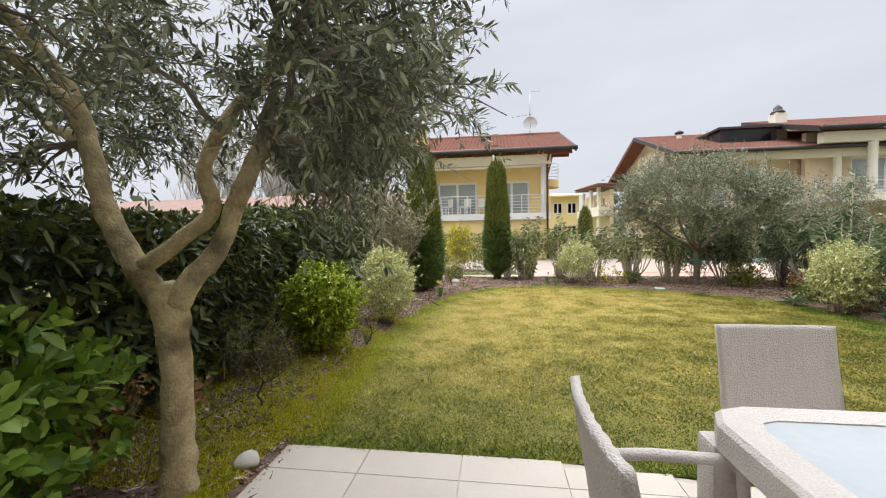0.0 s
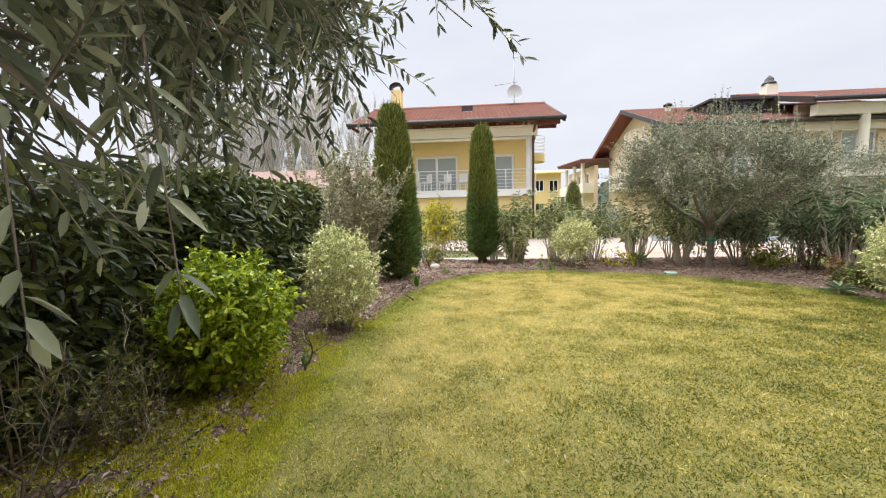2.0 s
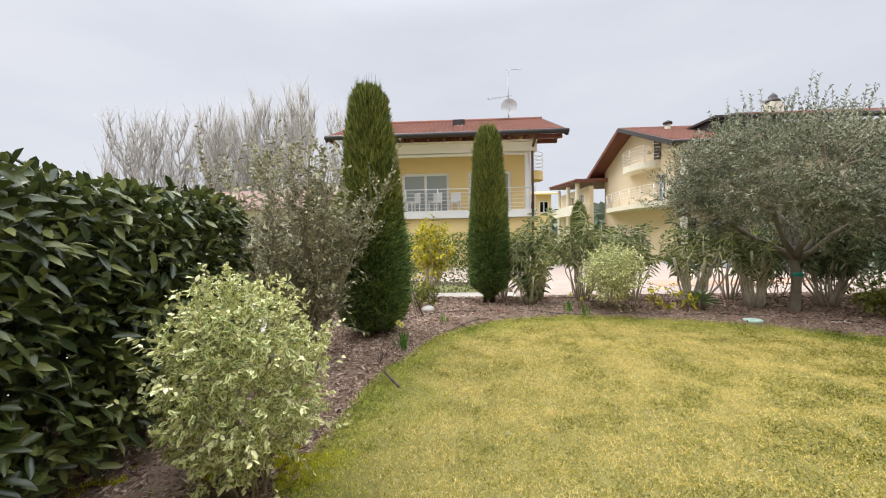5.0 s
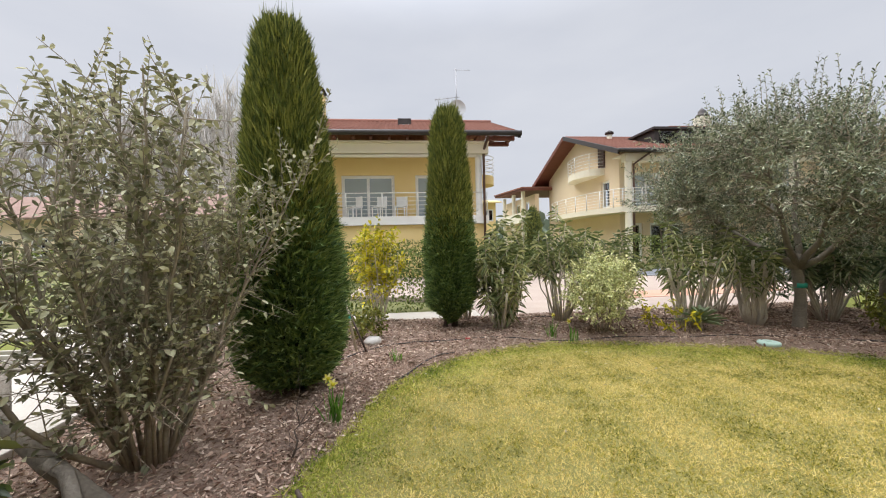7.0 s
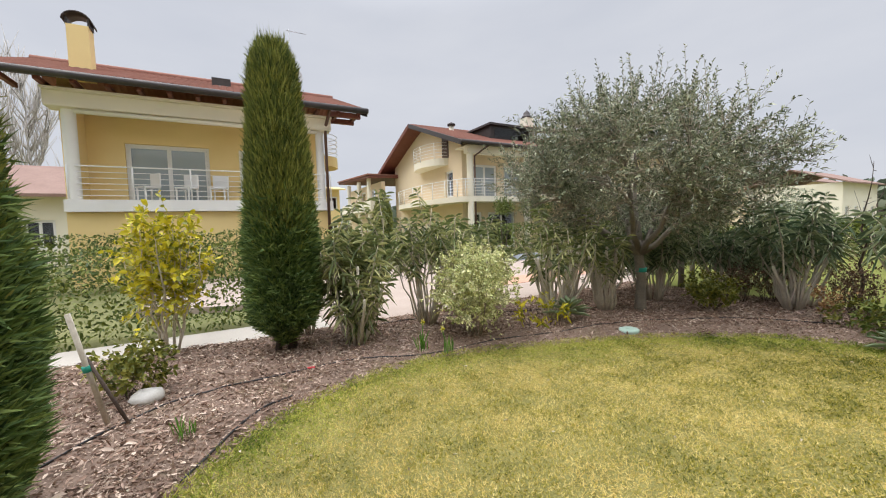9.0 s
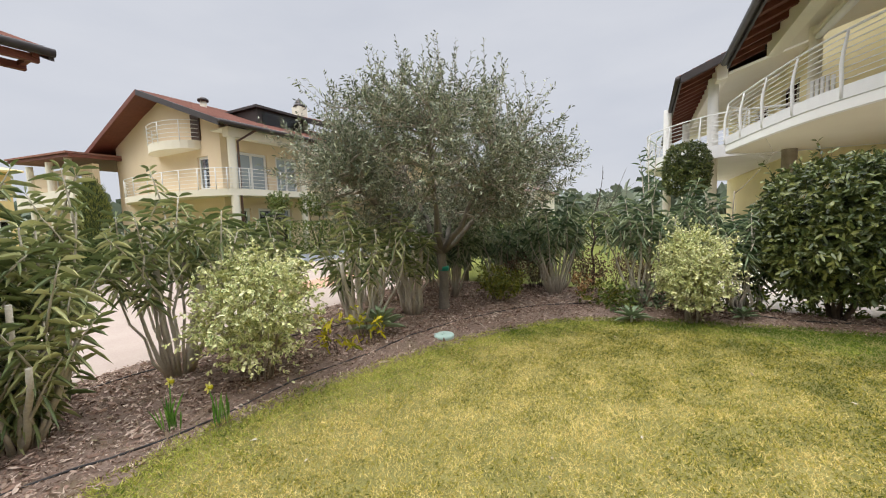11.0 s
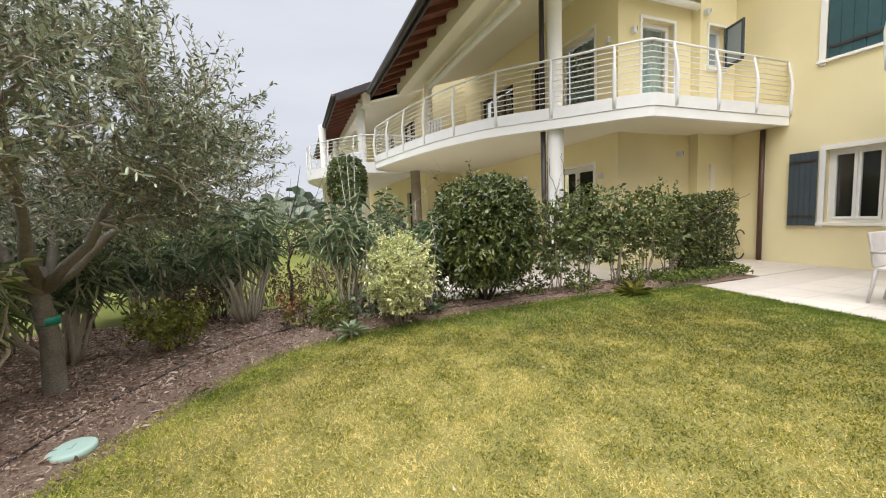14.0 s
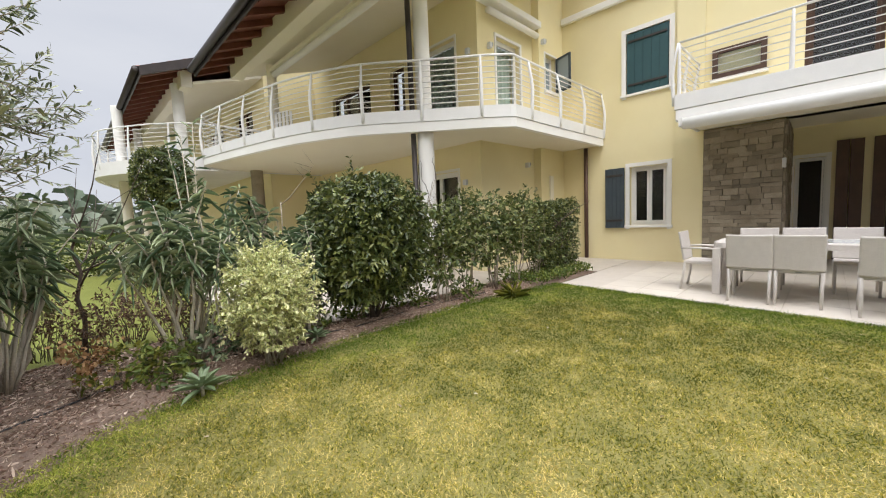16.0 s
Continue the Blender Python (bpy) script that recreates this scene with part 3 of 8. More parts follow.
slab_area("path", [(-9, 11.25), (0.7, 11.25), (0.7, 12.05), (-9, 12.05)], 0.02, M_PAVEW, "pale concrete footpath behind the planting bed", "path")
slab_area("side_path", [(-5.4, 2.0), (-4.0, 2.0), (-4.0, 11.2), (-5.4, 11.2)], 0.0, M_PAVEW, "pale concrete path beside the hedge", "path")
slab_area("pavement", [(0.72, 11.25), (7.0, 11.25), (9.5, 12.4), (12, 14.6), (12, 19.5), (-2.0, 19.5), (-2.0, 14.6), (0.72, 13.6)], 0.01, M_PAVE, "pinkish-beige paved courtyard between the houses", "courtyard")
slab_area("terracotta_strip", [(4.2, 12.7), (8.2, 12.9), (8.8, 13.9), (4.4, 13.6)], 0.02, M_TERRA, "terracotta paved strip in the courtyard", "paving", 0.1)
slab_area("road", [(7.0, 17.2), (16, 15.8), (17.5, 18.2), (8.0, 19.9)], 0.025, M_ASPH, "grey asphalt drive beside the courtyard", "road", 0.1)
slab_area("neighbour_lawn", [(6.76, 6.2), (16.2, 6.2), (16.6, 12.5), (9.6, 12.3), (7.2, 11.2), (6.76, 11.2)], 0.0, M_NLAWN, "bright green lawn of the neighbouring garden", "lawn")
slab_area("neighbour_terrace", [(6.1, -1.9), (30, -1.9), (30, 6.15), (6.1, 6.15)], 0.02, M_TILE, "cream paved terrace under the neighbouring balcony", "terrace", 0.15)
slab_area("side_lawn", [(-20, 2), (-5.45, 2), (-5.45, 11.2), (-20, 11.2)], -0.02, M_NLAWN, "green lawn strip beyond the side path", "lawn", 0.1)

# terrace: bedding, then tiles laid on it
bm = bmesh.new()
prism(bm, [(-1.3, -3.7), (6.1, -3.7), (6.1, 0.1), (5.03, 0.1), (5.03, 1.69), (2.8, 1.94), (1.27, 2.09), (0.4, 2.19), (-1.3, 2.19)], -0.2, 0.004)
terrace = tagged(part("terrace", bm, M_GROUT), "terrace of cream square tiles beside the lawn", "terrace", kind="structure")

# ---------- buildings ----------


def wall(name, axis, face, thick, u0, u1, z0, z1, mat, holes=(), parent=None, label=""):
    """A wall with real openings. axis: the way it runs; face: its outer plane, thick: signed depth behind that plane."""
    us = sorted({u0, u1, *[h[0] for h in holes], *[h[1] for h in holes]})
    zs = sorted({z0, z1, *[h[2] for h in holes], *[h[3] for h in holes]})
    bm = bmesh.new()
    lo, hi = min(face, face + thick), max(face, face + thick)

    def solid(i, j):
        if i < 0 or j < 0 or i >= len(us) - 1 or j >= len(zs) - 1:
            return False
        u, z = (us[i] + us[i + 1]) / 2, (zs[j] + zs[j + 1]) / 2
        return not any(h[0] < u < h[1] and h[2] < z < h[3] for h in holes)

    def quad(*p):
        bm.faces.new([bm.verts.new((a, b, c) if axis == "x" else (b, a, c)) for a, b, c in p])

    for i in range(len(us) - 1):
        for j in range(len(zs) - 1):
            if not solid(i, j):
                continue
            a, b, c, d = us[i], us[i + 1], zs[j], zs[j + 1]
            quad((a, lo, c), (b, lo, c), (b, lo, d), (a, lo, d))
            quad((a, hi, c), (a, hi, d), (b, hi, d), (b, hi, c))
            if not solid(i - 1, j):
                quad((a, lo, c), (a, lo, d), (a, hi, d), (a, hi, c))
            if not solid(i + 1, j):
                quad((b, lo, c), (b, hi, c), (b, hi, d), (b, lo, d))
            if not solid(i, j - 1):
                quad((a, lo, c), (a, hi, c), (b, hi, c), (b, lo, c))
            if not solid(i, j + 1):
                quad((a, lo, d), (b, lo, d), (b, hi, d), (a, hi, d))
    bmesh.ops.remove_doubles(bm, verts=bm.verts, dist=0.0005)
    bmesh.ops.recalc_face_normals(bm, faces=bm.faces)
    ob = part(name, bm, mat, parent)
    if parent is None:
        tagged(ob, label, "wall", kind="structure")
    return ob


def ring_bm(w, h, t, y0, y1, bottom=True):
    """A rectangular surround, w by h, members t wide."""
    bm = bmesh.new()
    box(bm, 0, t, y0, y1, 0, h)
    box(bm, w - t, w, y0, y1, 0, h)
    box(bm, t, w - t, y0, y1, h - t, h)
    if bottom:
        box(bm, t, w - t, y0, y1, 0, t)
    return bm


def window(name, label, at, rz, w, h, sashes=2, trim=0.0, trim_mat=None, glass=None, sill=True, curtain=False, parent=None, depth=0.12, member=0.06, rail_mat=None):
    """A window or glazed door: local x runs along the wall, local -y looks out; at: its lower corner on the wall's face."""
    if parent is None:
        e = tagged(thing(name, label, "window", at, rz=rz), kind="structure")
    else:
        e = new(name)
        e.parent = parent
        e.matrix_world = pose(*at, 0, 0, rz)
        e.empty_display_size = 0.1
    fm = rail_mat or M_PVC
    part("window_frame", ring_bm(w, h, member, depth, depth + 0.07), fm, e)
    n = sashes
    for i in range(n):
        sw = (w - 2 * member) / n
        bm = ring_bm(sw - 0.006, h - 2 * member - 0.006, member * 0.8, depth - 0.015, depth + 0.045)
        bmesh.ops.translate(bm, verts=bm.verts, vec=(member + i * sw + 0.003, 0, member + 0.003))
        s = part("sash", bm, fm, e)
        pane = bpart("pane", (member + i * sw + member * 0.8, member + (i + 1) * sw - member * 0.8, depth + 0.01, depth + 0.022, member * 1.8, h - member * 1.8), glass or M_GLASS, s)
        pane.visible_shadow = False
    if curtain:
        k = np.linspace(member, w - member, 60)
        yv = depth + 0.16 + 0.025 * np.sin(k * 42)
        V = np.concatenate([np.stack([k, yv, np.full(60, 0.05)], 1), np.stack([k, yv, np.full(60, h - 0.05)], 1)])
        F = np.stack([np.arange(59), np.arange(1, 60), np.arange(61, 120), np.arange(60, 119)], 1)
        npart("curtain", V, F, M_CURT, e, "grey-green pleated curtain", True)
    if trim:
        bm = ring_bm(w + 2 * trim, h + 2 * trim, trim, -0.025, 0.02, bottom=False)
        bmesh.ops.translate(bm, verts=bm.verts, vec=(-trim, 0, -trim))
        part("surround", bm, trim_mat or M_WHITE, e, "white plaster surround")
    if sill:
        bpart("window_sill", (-trim - 0.02, w + trim + 0.02, -0.06, depth, -0.055, -0.002), M_WHITE, e, "white stone sill", 0.006)
    # board close behind the pane, the room's darkness painted on it
    bpart("room_shade", (0, w, depth + 0.3, depth + 0.32, 0, h), M_DARK, e, "near-black board painted as the room's darkness")
    return e


def shutter(name, label, at, rz, w, h, mat, hinges=True):
    e = thing(name, label, "shutter", at, rz=rz)
    n = 5
    for i in range(n):
        bpart("board", (i * w / n + 0.002, (i + 1) * w / n - 0.002, -0.035, 0, 0, h), mat, e, bevel=0.004)
    for z in (0.16, h - 0.2):
        bpart("batten", (0.03, w - 0.03, -0.055, -0.036, z, z + 0.05), M_GUTTER, e, "black strap hinge", 0.004)
    return e


def railing_post(name, foot, top, lean, parent, mat=None):
    """A flat curved steel post from the slab's edge up to the rail. lean: the way it bows in plan."""
    t = np.linspace(0, 1, 7)
    p = np.asarray(foot)[None] * (1 - t)[:, None] + np.asarray(top)[None] * t[:, None]
    k = np.interp(t, [0, 0.5, 0.6, 1], [0.7, 1.0, 0.95, 0])
    p[:, 0] += lean[0] * k
    p[:, 1] += lean[1] * k
    return tubes(name, [(p, np.interp(t, [0, 0.5, 1], [0.034, 0.034, 0.020]))], mat or M_METALW, parent, sides=6)


def balcony_rails(parent, line, z_low, z_top, rows, every, bow=0.0, mat=None, r=0.009):
    """Horizontal rails and posts along a plan line."""
    line = np.asarray(line, float)
    for i in range(rows):
        f = i / (rows - 1)
        z = z_low + (z_top - z_low) * f
        pts = np.c_[line, np.full(len(line), z)]
        rod("rail", pts, 0.022 if i == rows - 1 else r, mat or M_METALW, parent, "round top rail" if i == rows - 1 else "", 6)
    d = np.r_[0, np.cumsum(np.linalg.norm(np.diff(line, axis=0), axis=1))]
    n = max(1, int(round(d[-1] / every)))
    for k in range(n + 1):
        s = d[-1] * k / n
        x, y = np.interp(s, d, line[:, 0]), np.interp(s, d, line[:, 1])
        s2 = min(s + 0.05, d[-1])
        s1 = max(s2 - 0.1, 0)
        tx, ty = np.interp(s2, d, line[:, 0]) - np.interp(s1, d, line[:, 0]), np.interp(s2, d, line[:, 1]) - np.interp(s1, d, line[:, 1])
        L = math.hypot(tx, ty) + 1e-9
        railing_post("post", (x, y, z_low - 0.30), (x, y, z_top), (ty / L * bow, -tx / L * bow), parent, mat)


def offset_line(line, k):
    """The plan line moved sideways by k."""
    line = np.asarray(line, float)
    t = np.gradient(line, axis=0)
    t /= np.linalg.norm(t, axis=1)[:, None]
    return line + np.c_[t[:, 1], -t[:, 0]] * k


def column(name, label, x, y, z0, z1, r, mat, parent=None, flute=True):
    z = [z0, z0 + 0.02, z1 - 0.02, z1]
    ob = tubes(name, [([(x, y, k) for k in z], [r, r, r, r])], mat, parent, sides=24)
    if parent is None:
        tagged(ob, label, "column", kind="structure")
    return ob


def rooftop(name, parent, x0, x1, y0, z0, y1, z1, mat, pitch=0.21, label=""):
    """A slope of curved clay tiles: channels run from the eave (y0, z0) to the ridge (y1, z1), courses step down."""
    n = int((x1 - x0) / pitch)
    L = math.hypot(y1 - y0, z1 - z0)
    m = max(2, int(L / 0.38))
    u = np.linspace(0, n, n * 6 + 1)
    wave = 0.035 * np.abs(np.sin(u * np.pi)) ** 0.7
    V, F = [], []
    ny, nz = -(z1 - z0) / L, (y1 - y0) / L
    if nz < 0:
        ny, nz = -ny, -nz
    k = len(u)
    for j in range(m):
        for f, lift in ((j / m, 0.035), ((j + 1) / m, 0.0)):
            yy, zz = y0 + (y1 - y0) * f, z0 + (z1 - z0) * f
            h = wave + lift
            V.append(np.stack([x0 + u * (x1 - x0) / n, yy + ny * h, zz + nz * h], 1))
        b = j * 2 * k
        i = np.arange(k - 1)
        F.append(np.stack([b + i, b + i + 1, b + k + i + 1, b + k + i], 1))
        if j:
            F.append(np.stack([b - k + i, b - k + i + 1, b + i + 1, b + i], 1))
    ob = npart(name, np.concatenate(V), np.concatenate(F), mat, parent, label, False)
    return ob


def sloped_slab(name, parent, x0, x1, y0, z0, y1, z1, thick, mat, label=""):
    bm = bmesh.new()
    vs = [bm.verts.new(p) for p in ((x0, y0, z0 - thick), (x1, y0, z0 - thick), (x1, y1, z1 - thick), (x0, y1, z1 - thick), (x0, y0, z0), (x1, y0, z0), (x1, y1, z1), (x0, y1, z1))]
    for q in ((3, 2, 1, 0), (4, 5, 6, 7), (0, 1, 5, 4), (1, 2, 6, 5), (2, 3, 7, 6), (3, 0, 4, 7)):
        bm.faces.new([vs[i] for i in q])
    bmesh.ops.recalc_face_normals(bm, faces=bm.faces)
    return part(name, bm, mat, parent, label)


def gutter(parent, a, b, r=0.075):
    """A half-round gutter along the eave."""
    a, b = np.array(a, float), np.array(b, float)
    return tubes("gutter", [([a, a + (b - a) * 0.5, b], [r, r, r])], M_GUTTER, parent, "dark sheet-metal gutter", sides=10)


# ----- the apartment house beside the garden -----
wall("wall_south", "x", -2.0, -0.3, 2.34, 7.1, -0.1, 7.8, M_YELLOW, [(4.32, 5.14, 0.86, 2.26), (4.30, 5.22, 3.97, 5.36)], label="pale yellow rendered house wall beside the terrace")
wall("wall_south_upper", "x", -2.0, -0.3, -7.0, 2.34, 2.86, 7.8, M_YELLOW, [(2.2, 2.3, 6.0, 6.1), (1.15, 2.12, 3.2, 5.0)], label="pale yellow rendered upper wall behind the balcony")
wall("wall_recess", "x", -3.7, -0.3, -7.0, 2.34, -0.1, 2.84, M_YELLOW, [(1.78, 2.28, 0.0, 2.2), (-2.6, 0.35, 0.0, 2.3)], label="yellow wall at the back of the covered terrace")
wall("wall_pilaster", "x", -1.94, -0.055, 3.63, 4.14, 0.0, 7.8, M_YELLOW, label="shallow yellow pilaster on the house wall")
wall("wall_east_pier", "y", 6.85, 0.25, -2.0, -0.82, -0.1, 2.88, M_YELLOW, label="yellow wall pier under the balcony")
wall("wall_east_pier_upper", "y", 6.85, 0.25, -2.0, -0.82, 3.1, 7.8, M_YELLOW, [(-1.62, -1.08, 4.32, 5.22)], label="yellow wall pier above the balcony")
wall("wall_east", "y", 7.05, 0.3, -0.82, 1.3, -0.1, 2.88, M_YELLOW, label="yellow rendered wall under the balcony")
wall("wall_east_upper", "y", 7.05, 0.3, -0.82, 1.3, 3.1, 7.6, M_YELLOW, [(-0.27, 0.66, 3.16, 5.22)], label="yellow rendered wall above the balcony")
wall("wall_bay", "x", 1.3, -0.3, 7.352, 14.4, -0.1, 2.88, M_YELLOW, [(7.74, 9.1, 0.05, 2.3), (10.4, 12.2, 0.05, 2.3)], label="yellow rendered wall behind the balcony column")
wall("wall_bay_upper", "x", 1.3, -0.3, 7.352, 14.4, 3.1, 7.4, M_YELLOW, [(7.7, 8.9, 3.16, 5.24), (9.5, 10.1, 3.16, 5.2), (11.05, 13.2, 3.16, 5.2)], label="yellow rendered upper wall behind the balcony")
wall("wall_loggia_side", "y", 2.34, 0.2, -3.7, -2.3, 0.0, 2.84, M_YELLOW, label="yellow side wall of the covered terrace")
wall("wall_west_end", "y", -7.0, -0.3, -8.0, -2.0, -0.1, 7.8, M_YELLOW, label="yellow end wall of the house")

window("window_1", "white two-sash ground-floor window, curtains inside", (5.14, -2.0, 0.86), 180, 0.82, 1.40, 2, 0.09)
shutter("window_shutter", "open grey-blue wooden shutter beside the window", (5.70, -1.955, 0.80), 180, 0.46, 1.46, M_SHUTG)
window("window_2", "upper window behind closed shutters", (5.22, -2.0, 3.97), 180, 0.92, 1.39, 1, 0.10)
shutter("window_shutter", "closed petrol-green wooden window shutter", (5.20, -2.03, 3.99), 180, 0.88, 1.35, M_SHUT)
window("window_3", "tall glazed terrace door behind the column", (9.1, 1.3, 0.05), 180, 1.36, 2.25, 2, 0.06, sill=False)
window("window_4", "glazed terrace door in the yellow wall", (12.2, 1.3, 0.05), 180, 1.8, 2.25, 2, 0.06, sill=False)
window("window_5", "tall balcony window with pleated curtain", (8.9, 1.3, 3.16), 180, 1.20, 2.08, 1, 0.05, sill=False, curtain=True)
window("window_6", "dark narrow balcony door", (10.1, 1.3, 3.16), 180, 0.6, 2.04, 1, 0.0, sill=False, rail_mat=M_BROWN)
window("window_7", "dark sliding balcony door", (13.2, 1.3, 3.16), 180, 2.15, 2.04, 3, 0.0, sill=False, rail_mat=M_BROWN)
window("window_8", "balcony door with grey-green curtain", (7.05, 0.66, 3.16), -90, 0.93, 2.06, 1, 0.06, sill=False, curtain=True)
window("window_9", "small upper window standing open", (6.85, -1.08, 4.32), -90, 0.54, 0.90, 1, 0.04, glass=M_GLASSL)
e = thing("open_casement", "small window sash swung open into the air", "window", (6.82, -1.62, 4.34), rz=160)
part("sash", ring_bm(0.5, 0.86, 0.05, -0.02, 0.02), M_SHUTG, e)
bpart("pane", (0.05, 0.45, -0.006, 0.006, 0.05, 0.81), M_GLASSL, e)
window("window_10", "balcony door in the shaded upper wall", (2.12, -2.0, 3.2), 180, 0.97, 1.8, 1, 0.0, sill=False, rail_mat=M_BROWN)

# raised strip window with roller box, behind the other balcony
e = thing("shuttered_window", "brown-framed strip window with white sill", "window", (3.50, -1.99, 3.84), rz=180)
part("window_frame", ring_bm(0.86, 0.58, 0.09, -0.06, 0.0), M_BROWN, e)
bpart("pane", (0.09, 0.77, -0.03, -0.015, 0.09, 0.49), M_GLASS, e)
bpart("window_sill", (-0.03, 0.89, -0.09, 0.0, -0.06, -0.003), M_WHITE, e)
tagged(bpart("wall_vent", (2.72, 3.22, -1.99, -1.96, 3.62, 3.70), M_PAVEW, bevel=0.005), "beige slotted wall vent below the strip window", "vent")

# stone cladding backing (stones are laid at the end of the file)
bm = bmesh.new()
box(bm, 2.345, 3.625, -3.69, -1.93, 0.0, 2.83)
stone_pier = tagged(part("wall_stone_pier", bm, M_MORTAR), "pier clad in grey-brown coursed stone", "wall", kind="structure")

# covered terrace: doors and dark wooden panels
# the near-black pane paints the dark interior of an open door
window("door_1", "dark doorway with pale jamb under the balcony", (2.28, -3.7, 0.0), 180, 0.50, 2.2, 1, 0.07, sill=False, glass=M_DARK, member=0.04)
window("door_2", "brown-framed glazed terrace doors", (0.35, -3.7, 0.0), 180, 2.95, 2.3, 3, 0.0, sill=False, rail_mat=M_BROWN)
for x in (1.455, 0.94, 0.5):
    e = thing("folding_shutter", "dark brown wooden folding shutter panel", "shutter", (x, -3.62, 0.02))
    for i in range(2):
        bpart("shutter_leaf", (i * 0.2 - 0.2, i * 0.2 - 0.01, -0.02, 0.02 + 0.02 * i, 0, 2.46), M_BROWN, e, bevel=0.005)
tagged(bpart("wall_lamp", (2.30, 2.36, -1.90, -1.80, 1.92, 2.10), M_DISH, bevel=0.01), "small pale wall lamp on the stone pier", "lamp")

# other balcony over the covered terrace
e = thing("straight_balcony", "straight white balcony with steel rails and rolled awning", "balcony", (0, 0, 0))
bpart("slab", (-7.0, 3.72, -3.7, -0.30, 2.86, 3.02), M_CREAM, e, "cream plastered underside")
bpart("fascia", (-7.0, 3.74, -0.34, -0.28, 2.84, 3.02), M_WHITE, e, bevel=0.006)
bpart("fascia", (-7.0, 3.76, -0.36, -0.27, 3.03, 3.30), M_METALW, e, "white painted steel edge", 0.006)
bpart("fascia", (3.70, 3.76, -1.94, -0.37, 2.84, 3.30), M_METALW, e, bevel=0.006)
balcony_rails(e, [(-6.9, -0.33), (3.70, -0.33)], 3.42, 4.21, 8, 1.42, 0.0)
balcony_rails(e, [(3.72, -1.92), (3.72, -0.33)], 3.42, 4.20, 8, 0.8, 0.09)
rod("awning_roll", [(-6.8, -0.20, 2.75), (3.60, -0.20, 2.75)], 0.10, M_WHITE, e, "rolled white awning under the slab", 14)
bpart("awning_arm", (3.60, 3.66, -0.30, -0.14, 2.70, 2.86), M_METALW, e, bevel=0.01)

# curved balcony
CURVE = [(5.83, 1.82), (6.2, 2.2), (6.7, 2.62), (7.1, 2.97), (7.7, 3.52), (8.3, 3.92), (9.5, 4.40), (11.0, 4.74), (12.4, 4.98), (13.3, 5.05), (13.95, 4.6), (14.25, 3.8), (14.3, 1.3)]
curve = smooth_loop(CURVE, 6, closed=False)
edge = np.concatenate([np.array([[5.83, -1.98], [5.84, 0.0]]), curve])
e = thing("curved_balcony", "curved white balcony with horizontal steel rails", "balcony", (0, 0, 0))
bm = bmesh.new()
prism(bm, [(6.84, -1.98)] + [tuple(p) for p in np.concatenate([edge[:1], edge[1:]])] + [(7.2, 1.29), (7.04, 1.29), (7.04, -0.82), (6.84, -0.82)], 2.88, 3.10)
part("slab", bm, M_CREAM, e, "cream plastered underside")
for z0, z1, k, mt, lb in ((2.86, 3.03, -0.02, M_WHITE, ""), (3.035, 3.25, -0.035, M_METALW, "white painted steel edge")):
    a, b = offset_line(edge, k - 0.05), offset_line(edge, k + 0.06)
    bm = bmesh.new()
    prism(bm, [tuple(p) for p in a] + [tuple(p) for p in b[::-1]], z0, z1)
    part("fascia", bm, mt, e, lb)
balcony_rails(e, offset_line(edge, -0.02), 3.36, 4.14, 9, 1.12, -0.085)
column("column", "round white column under the curved balcony", 7.19, 2.77, 0.02, 2.87, 0.155, M_WHITE)
column("column", "round white column on the curved balcony", 7.19, 2.77, 3.1, 6.1, 0.145, M_WHITE)
column("column", "round cream column on the curved balcony", 11.9, 3.72, 3.1, 5.30, 0.12, M_CREAM)
for z0, z1 in ((0.02, 2.86), (3.1, 6.0)):
    ob = rod("downpipe", [(7.30, 2.98, z0), (7.30, 2.98, z1)], 0.05, M_GUTTER, sides=10)
    tagged(ob, "dark metal downpipe beside the round column", "downpipe", kind="structure")
ob = rod("downpipe", [(6.2, -1.93, 0.02), (6.2, -1.93, 2.86)], 0.05, M_PIPE, sides=10)
tagged(ob, "brown metal downpipe against the yellow wall", "downpipe", kind="structure")
for p in ((7.5, 1.33, 2.02), (7.0, -0.45, 2.45), (6.99, 0.95, 4.92), (7.3, 1.33, 4.8), (6.8, -0.95, 5.45)):
    d = (p[0] - 0.06, p[0] + 0.06, p[1] - 0.03, p[1] + 0.05, p[2] - 0.07, p[2] + 0.07)
    e = thing("wall_lamp", "small square grey wall lamp on the yellow wall", "lamp", p, "wall lamps")
    bpart("body", (-0.05, 0.05, -0.04, 0.04, -0.06, 0.06), M_DISH, e, bevel=0.01)
    bpart("visor", (-0.055, 0.055, -0.06, -0.041, -0.02, 0.06), M_CABLE, e, bevel=0.004)
tagged(bpart("meter_box", (6.80, 6.845, -1.35, -1.20, 1.35, 2.2), M_CREAM, bevel=0.005), "slim cream meter cover on the yellow wall", "box")
bpc = bpart("cornice", (2.0, 6.84, -1.999, -1.90, 6.12, 6.28), M_WHITE, bevel=0.02)
tagged(bpc, "white moulded cornice across the yellow wall", "cornice", kind="structure")
bpc = bpart("cornice", (6.75, 7.03, -0.8, 1.4, 5.72, 5.86), M_WHITE, bevel=0.02)
tagged(bpc, "white moulded cornice above the balcony door", "cornice", kind="structure")
ob = rod("rolled_awning", [(6.86, -0.75, 5.55), (6.86, 1.15, 5.55)], 0.07, M_WHITE, sides=12)
tagged(ob, "rolled white awning above the balcony door", "awning")

# roof over the curved balcony: tiles, boards, rafters, white ceiling
PITCH = 0.40
roof = thing("house_roof", "tiled roof with dark red rafters and white soffit", "roof", (0, 0, 0))


